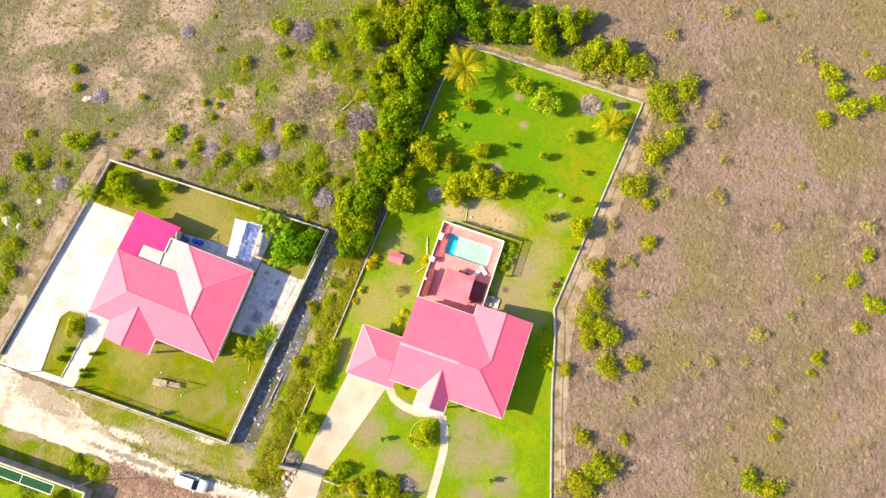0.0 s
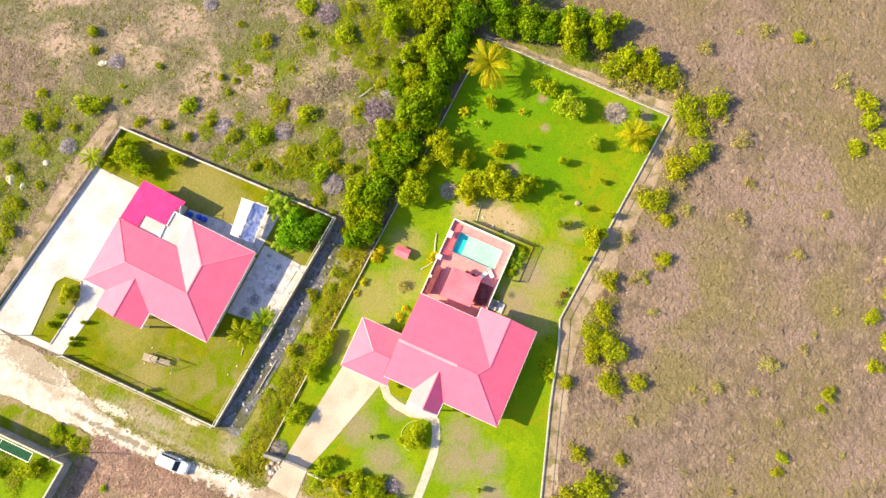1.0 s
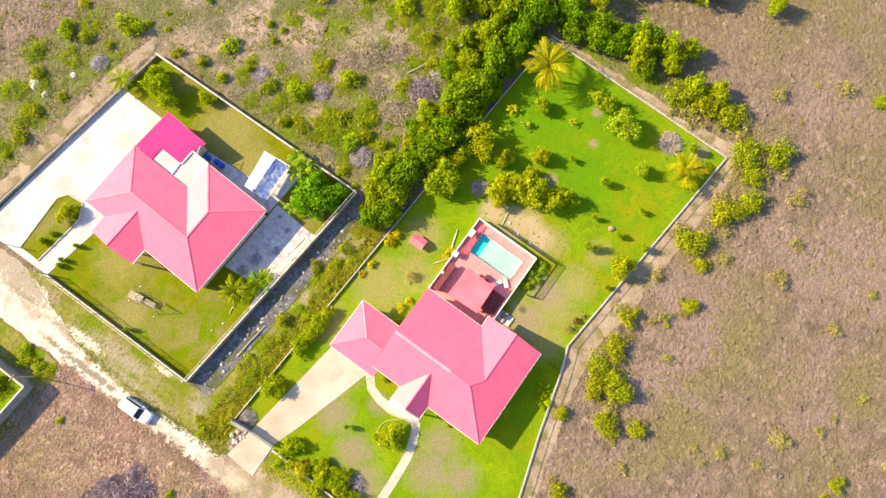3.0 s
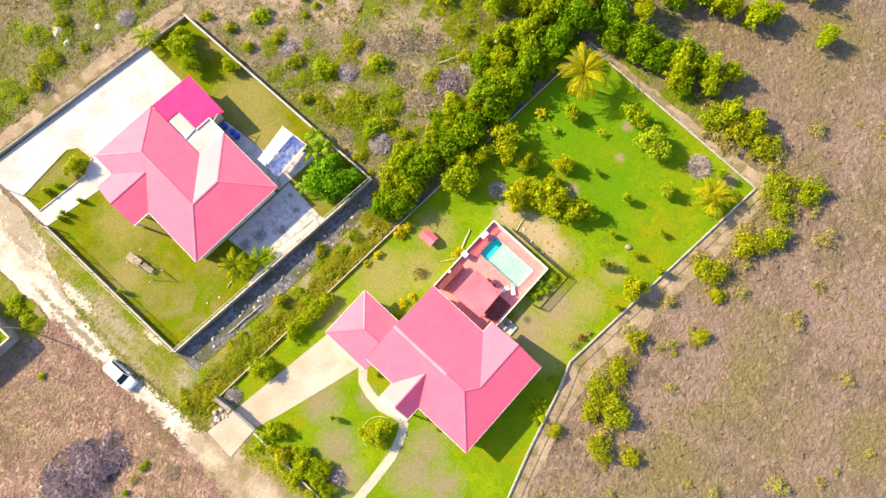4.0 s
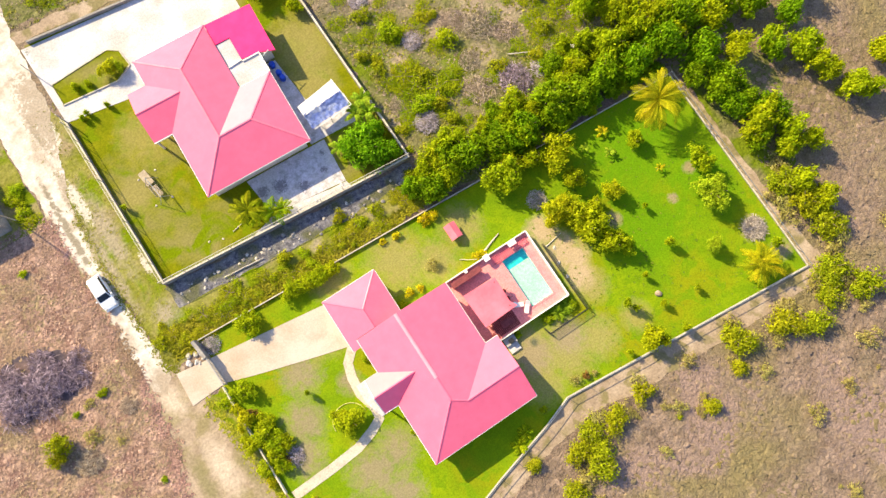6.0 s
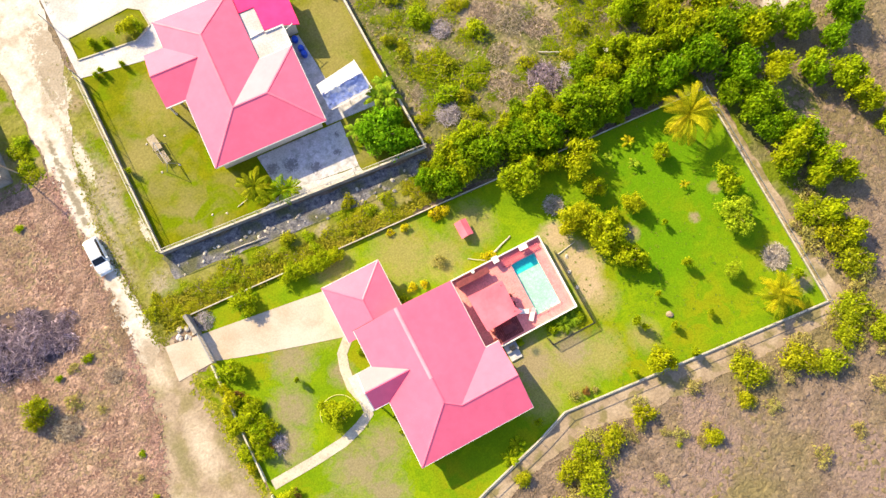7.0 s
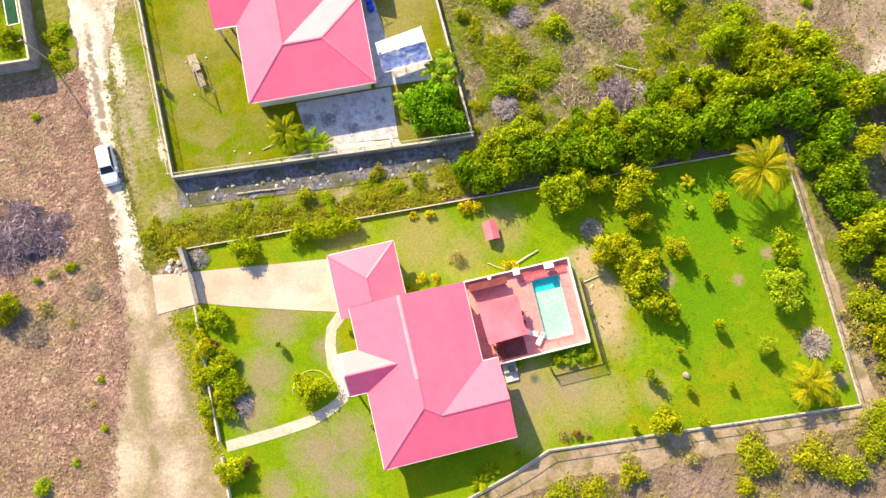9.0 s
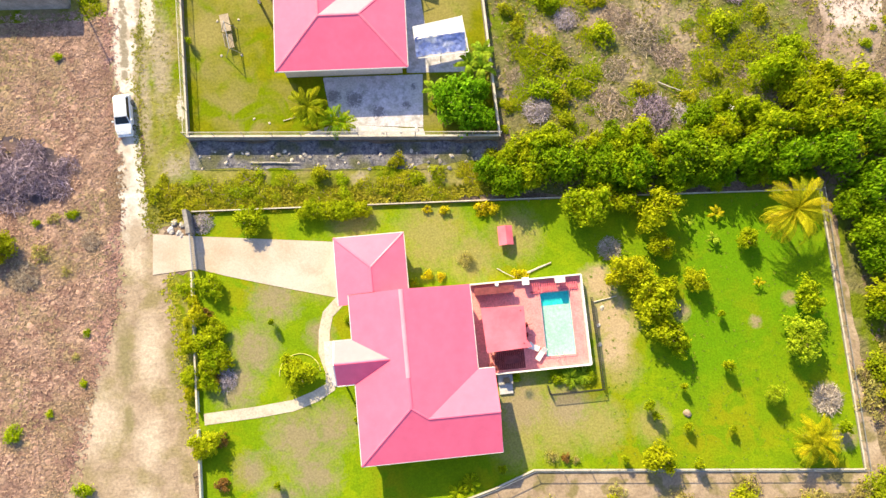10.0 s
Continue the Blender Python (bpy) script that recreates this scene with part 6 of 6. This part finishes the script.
for x, y, r in ((-31.9, 7.6, 1.4), (-29.2, 5.4, 0.7), (-28.5, -3.4, 0.6), (-30.2, 11.2, 0.9)):
    plant("pale_shrub", x, y, r, r * 0.6, "thin pale bush in the dead grass", "roadside pale bushes")
# overgrown strip between the lots
for i in range(70):
    f = fr.random() ** 1.2
    x = -19.8 + 36.5 * f
    y = (12.9 - 2.0 * f) + fr.uniform(-1.7, 1.5)
    if y < 11.0 - 0.05 * (x + 16) and x > -16:
        y += 1.1
    r = fr.uniform(0.8, 1.8) if i % 3 else fr.uniform(0.6, 1.2)
    if i % 3:
        plant("weed_tangle", x, y, r, r * fr.uniform(0.25, 0.4), "low tangle of weeds in the strip between the lots", "strip weeds")
    else:
        plant(fr.choice(("shrub", "green_shrub")), x, y, r, r * fr.uniform(0.6, 0.9), "weedy shrub in the strip between the lots", "strip weeds")
# low scrub scattered to the north and east
n_low = 0
while n_low < 34:
    x, y = fr.uniform(17.5, 66), fr.uniform(14, 72)
    if y > 77 - (x - 35) * 1.3 or y > 38 and fr.random() < 0.75:
        continue
    if noise.noise((x * 0.09, y * 0.09, 7)) < -0.02:
        continue
    r = fr.uniform(0.35, 0.9)
    plant(fr.choice(("shrub", "green_shrub", "green_shrub", "pale_shrub", "green_shrub")), x, y, r, r * fr.uniform(0.6, 0.9), "low bush in the overgrown scrub", "low scrub")
    n_low += 1
n_low = 0
while n_low < 16:
    x, y = fr.uniform(-20, 17), fr.uniform(55.5, 80)
    if y < 57.5 - 0.1 * (x + 15):
        continue
    r = fr.uniform(0.4, 1.1)
    plant(fr.choice(("shrub", "pale_shrub", "green_shrub", "shrub")), x, y, r, r * fr.uniform(0.6, 0.9), "low bush in the overgrown scrub", "low scrub")
    n_low += 1
n_low = 0
while n_low < 30:
    x, y = fr.uniform(-10, 82), fr.uniform(-68, 8)
    if y > -24.5 and x < 57 or y > 12:
        continue
    r = fr.uniform(0.3, 0.8)
    plant(fr.choice(("pale_shrub", "pale_shrub", "shrub")), x, y, r, r * fr.uniform(0.6, 0.9), group="pale field shrubs")
    n_low += 1


# ---- dead wood and tufts ----
def sticks(n, seed, radius, height, length, thick):
    r = np.random.default_rng(seed)
    vs, fs = [], []
    for i in range(n):
        a, d = r.uniform(0, 2 * np.pi), radius * np.sqrt(r.uniform(0, 1))
        c = np.array([d * np.cos(a), d * np.sin(a), 0.05 + height * r.uniform(0, 1) * (1 - 0.7 * d / radius)])
        v = r.normal(size=3) * (1, 1, 0.35)
        v *= length * r.uniform(0.4, 1) / np.linalg.norm(v) / 2
        s = np.cross(v, r.normal(size=3))
        s *= thick * r.uniform(0.5, 1.2) / np.linalg.norm(s)
        u = np.cross(s, v)
        u *= np.linalg.norm(s) / np.linalg.norm(u)
        k = len(vs)
        lo, hi = c - v, c + v
        lo[2], hi[2] = max(lo[2], 0.01), max(hi[2], 0.01)
        vs += [tuple(lo + s), tuple(lo - s * 0.5 + u), tuple(lo - s * 0.5 - u), tuple(hi)]
        fs += [(k, k + 1, k + 3), (k + 1, k + 2, k + 3), (k + 2, k, k + 3)]
    return vs, fs


pv, pf = [], []
for sx, sy, rad, hi, num, sd in ((0, 0, 2.4, 2.4, 900, 3), (-3.4, 0.2, 2.6, 2.6, 900, 4), (2.4, -0.6, 1.9, 1.2, 500, 5), (0.6, 2.3, 1.6, 0.9, 380, 6), (-1.2, -2.2, 1.8, 0.9, 420, 7), (3.6, -1.6, 1.2, 0.6, 200, 8), (-3.2, 2.4, 1.6, 1.2, 300, 9), (-4.8, -1.8, 1.7, 1.0, 300, 10), (4.6, 0.8, 1.1, 0.5, 160, 11)):
    v, f = sticks(num, sd, rad, hi, 1.4, 0.03)
    pf += [tuple(i + len(pv) for i in t) for t in f]
    pv += [(x + sx, y + sy, z) for x, y, z in v]
ob = raw_mesh("brush_pile", pv, pf, M["dead_purple"])
ob.matrix_world = pose(-33.2, 16.0, 0.025)
tagged(ob, "wide heap of purple-grey dead brushwood in the field", "brushwood", kind="stuff")
for x, y, r in ((45.7, 30.7, 1.3), (34.5, 17.2, 1.7), (26.1, 28.8, 1.0), (23.2, 37.3, 1.0), (11.1, 56.5, 1.0), (21.8, 18.6, 1.2), (38.3, 16.9, 1.0), (25.7, 56.4, 0.9), (39.8, 47.7, 0.8), (-33.4, 5.4, 1.2), (-26.6, 8.5, 0.8), (-15.0, 9.3, 0.9), (-13.6, -7.2, 1.0)):
    ob = raw_mesh("dead_shrub", *sticks(620, int(x * 3 + 300), 1.0, 0.75, 0.7, 0.017), M["dead_purple"] if r > 1.25 else M["dead"] if x > -20 else M["straw_brush"])
    ob.matrix_world = pose(x, y, 0.01) @ Matrix.Diagonal((r * 1.25, r * 1.25, r, 1))
    tagged(ob, "leafless grey dead shrub in the scrub", "dead shrub", "dead shrubs")
for x, y, r in ((29.8, 18.6, 1.9), (34.9, 25.9, 2.0), (41.0, 18.5, 0.9), (22.2, 19.1, 1.2), (26.6, 29.0, 1.3), (37.0, 23.6, 1.5), (32.2, 28.4, 1.6), (31.0, 22.6, 1.3), (44.9, 21.3, 1.0), (19.8, 22.4, 1.0)):
    ob = raw_mesh("dry_brush", *sticks(520, int(x * 5 + 90), 1.0, 0.35, 0.6, 0.016), M["straw_brush"])
    ob.matrix_world = pose(x, y, 0.01, 0, 0, x * 77 % 360) @ Matrix.Diagonal((r * 1.2, r, r, 1))
    tagged(ob, "low tangle of straw-coloured dry brush", "dry brush", "dry scrub brush")
ob = raw_mesh("brush_pile", *sticks(420, 78, 1.2, 0.45, 1.0, 0.03), M["dead_pale"])
ob.matrix_world = pose(27.9, 2.6, 0.04)
tagged(ob, "heap of pale cut branches under the trees", "brushwood", kind="stuff")
ob = raw_mesh("brush_pile", *sticks(700, 77, 1.5, 0.7, 1.3, 0.032), M["dead_pale"])
ob.matrix_world = pose(49.0, -15.4, 0.03)
tagged(ob, "heap of pale cut branches on the lawn", "brushwood", kind="stuff")


def inside(px, py, poly):
    c = np.zeros(px.shape, bool)
    k = len(poly)
    for i in range(k):
        (x0, y0), (x1, y1) = poly[i], poly[(i + 1) % k]
        hit = ((y0 > py) != (y1 > py)) & (px < (x1 - x0) * (py - y0) / (y1 - y0 + 1e-12) + x0)
        c ^= hit
    return c


def tufts(name, px, py, seed, size, material, label, z=0.01, blades=10, tall=0.6):
    r = np.random.default_rng(seed)
    n = len(px)
    s = size * r.uniform(0.45, 1.35, n)
    a = r.uniform(0, 2 * np.pi, (n, blades))
    lean = r.uniform(0.25, 1.0, (n, blades)) * s[:, None]
    high = r.uniform(0.5, 1.1, (n, blades)) * s[:, None] * tall
    wide = 0.17 * s[:, None]
    base = np.stack([px[:, None] + 0.2 * lean * np.cos(a), py[:, None] + 0.2 * lean * np.sin(a), np.full((n, blades), z)], -1)
    side = np.stack([-np.sin(a), np.cos(a), np.zeros((n, blades))], -1) * wide[..., None]
    tip = np.stack([px[:, None] + lean * np.cos(a), py[:, None] + lean * np.sin(a), z + high], -1)
    v = np.stack([base - side, base + side, tip], 2).reshape(-1, 3)
    ob = raw_mesh(name, v.tolist(), np.arange(len(v)).reshape(-1, 3).tolist(), material)
    return tagged(ob, label, "grass", kind="stuff")


def tussocks(name, px, py, seed, size, material, label, z=0.008, tall=1.0):
    """Low uneven hummocks of old grass, each a blunt dome."""
    r = np.random.default_rng(seed)
    n = len(px)
    s = size * r.uniform(0.3, 1.3, n) ** 1.4
    a = np.linspace(0, 2 * np.pi, 6, endpoint=False)[None] + r.uniform(0, 6, n)[:, None]
    wide = s[:, None] * r.uniform(0.45, 1.5, (n, 6))
    foot = np.stack([px[:, None] + wide * np.cos(a), py[:, None] + wide * np.sin(a), np.full((n, 6), z)], -1)
    high = tall * s[:, None] * r.uniform(0.1, 0.4, (n, 1)) * r.uniform(0.3, 1.5, (n, 6))
    drift = 0.35 * s[:, None] * r.normal(size=(2, n, 1))
    crest = np.stack([px[:, None] + drift[0] + 0.4 * wide * np.cos(a), py[:, None] + drift[1] + 0.4 * wide * np.sin(a), z + high], -1)
    v = np.concatenate([foot, crest], 1).reshape(-1, 3)
    k = np.arange(6)
    side = np.stack([k, (k + 1) % 6, 6 + (k + 1) % 6, 6 + k], 1)
    base = 12 * np.arange(n)
    faces = (base[:, None, None] + side[None]).reshape(-1, 4).tolist() + (base[:, None] + np.arange(6, 12)[None]).tolist()
    ob = raw_mesh(name, v.tolist(), faces, material)
    ob.data.polygons.foreach_set("use_smooth", [True] * len(ob.data.polygons))
    return tagged(ob, label, "grass", kind="stuff")


ROADS = [(-14.8, 80), (-16.4, 54), (-17.0, 45), (-20.0, 35), (-21.1, 25), (-20.9, 11), (-17, 2), (-16.8, -30), (-29, -34), (-27, -8), (-24.0, 8), (-24.2, 24), (-24.6, 80)]
TRACK = [(55, 7.5), (55, -25.5), (30, -24), (18, -22.4), (12.6, -23.4), (4, -25.4), (-8, -28.4), (-16.6, -29.4), (-16.3, 10.6), (51.9, 7.0)]
rg = np.random.default_rng(21)
px, py = rg.uniform(-20, 92, 46000), rg.uniform(-78, 12, 46000)
keep = ~(inside(px, py, PLOT) | inside(px, py, TRACK) | inside(px, py, ROADS)) & ((px > 51) | (py < -18))
sel = np.flatnonzero(keep)
tussocks("dry_tussocks", px[sel[::3]], py[sel[::3]], 11, 0.3, M["tuft"], "brown hummocks of dry grass over the field", tall=0.7)
sel = sel[1::2]
tufts("dry_tufts", px[sel], py[sel], 1, 0.3, M["tuft"], "brown tufts of dry grass over the field", blades=7, tall=0.35)
px, py = rg.uniform(-22, 72, 60000), rg.uniform(8.5, 84, 60000)
keep = ~(inside(px, py, PLOT) | inside(px, py, LOT) | inside(px, py, ROADS) | inside(px, py, [(-17, 57), (-17, 54), (17, 50), (20, 53)]) ) & (px > -16) & ((px > 17.4) | (py > 20))
kind = rg.random(len(px))
tufts("scrub_tufts", px[keep & (kind < 0.5)], py[keep & (kind < 0.5)], 2, 0.3, M["tuft_north"], "straw and olive tussocks over the scrub", blades=7, tall=0.35)
green = keep & (kind >= 0.5) & ((py < 40 + 6 * np.sin(px * 0.3)) | (kind > 0.88) | (px < 16))
clump = np.sin(px * 0.9 + 2 * np.sin(py * 0.5)) + np.sin(py * 1.1 + 2 * np.sin(px * 0.6))
green &= clump + 2.4 * rg.random(len(px)) > 1.5
tufts("scrub_weeds", px[green], py[green], 3, 0.42, M["weeds_olive"], "olive weeds in clumps among the scrub", blades=8, tall=0.4)
px, py = rg.uniform(-58, -23.5, 16000), rg.uniform(-30, 34, 16000)
keep = ~inside(px, py, ROADS) & ~(inside(px, py, [(-37.5, 20.4), (-32, 20.0), (-28.6, 17.2), (-28.4, 13.9), (-31, 12.6), (-35, 13.2), (-38.5, 13.6), (-40, 17)]) & (rg.random(16000) < 0.9)) & (px < -24.5 - 0.25 * np.maximum(0, -py))
sel = np.flatnonzero(keep)
tussocks("russet_tussocks", px[sel[::6]], py[sel[::6]], 14, 0.26, M["tuft_russet"], "russet hummocks of dead grass", tall=0.5)
sel = np.setdiff1d(sel, sel[::6])
tufts("russet_tufts", px[sel], py[sel], 4, 0.42, M["tuft_russet"], "russet tufts of dead grass", blades=9, tall=0.28)


def along(pts, n, off):
    """Points scattered to both sides of a line on the ground."""
    p = np.array(pts, float)
    i = rg.integers(0, len(p) - 1, n)
    f = rg.random(n)[:, None]
    q = p[i] * (1 - f) + p[i + 1] * f + rg.normal(size=(n, 2)) * off
    return q[:, 0], q[:, 1]


px, py = along([(-24.0, 33), (-24.0, 24), (-23.9, 16), (-24.0, 9.5), (-24.9, 1), (-26.6, -4), (-28.4, -9), (-30.2, -16)], 1900, 0.5)
tufts("edge_tufts", px, py, 8, 0.34, M["tuft_russet"], "dead grass straggling over the edge of the road", z=0.03, blades=8, tall=0.3)
px, py = along([(-20.6, 33), (-21.3, 25), (-21.1, 18), (-20.7, 11), (-20.0, 8.8)], 700, 0.35)
tufts("edge_weeds", px, py, 9, 0.24, M["weeds_olive"], "weeds straggling over the edge of the road", z=0.03, blades=8, tall=0.3)
px, py = along([(-18.8, 4.0), (-18.3, 0), (-17.6, -6), (-17.0, -12)], 500, 0.4)
tufts("front_weeds", px, py, 10, 0.28, M["weeds"], "weeds along the foot of the front wall", z=0.03, blades=8, tall=0.3)
px, py = rg.uniform(-21, -16, 500), rg.uniform(9, 46, 500)
tufts("verge_weeds", px, py, 5, 0.22, M["weeds_olive"], "short weeds on the verge", tall=0.25)
px, py = rg.uniform(-19.5, 17.5, 5200), rg.uniform(9.8, 16.5, 5200)
keep = (py < 13.6 - 0.09 * (px + 19)) & ~inside(px, py, PLOT)
tufts("strip_weeds_low", px[keep], py[keep], 6, 0.55, M["weeds"], "tall weeds between the lots")
px, py = rg.uniform(-15, 51, 2200), rg.uniform(-28, 9, 2200)
keep = inside(px, py, PLOT) & (px > 24) & ~inside(px, py, [(-3.5, 8), (25.4, 8), (25.4, -17), (-3.5, -17)]) & ~inside(px, py, [(-16.5, 9), (-16.5, 3), (-1, -0.5), (0, 7)])
tufts("lawn_weeds", px[keep], py[keep], 7, 0.22, M["lawn_tuft"], "darker clumps of grass on the lawn", z=0.035, tall=0.3)
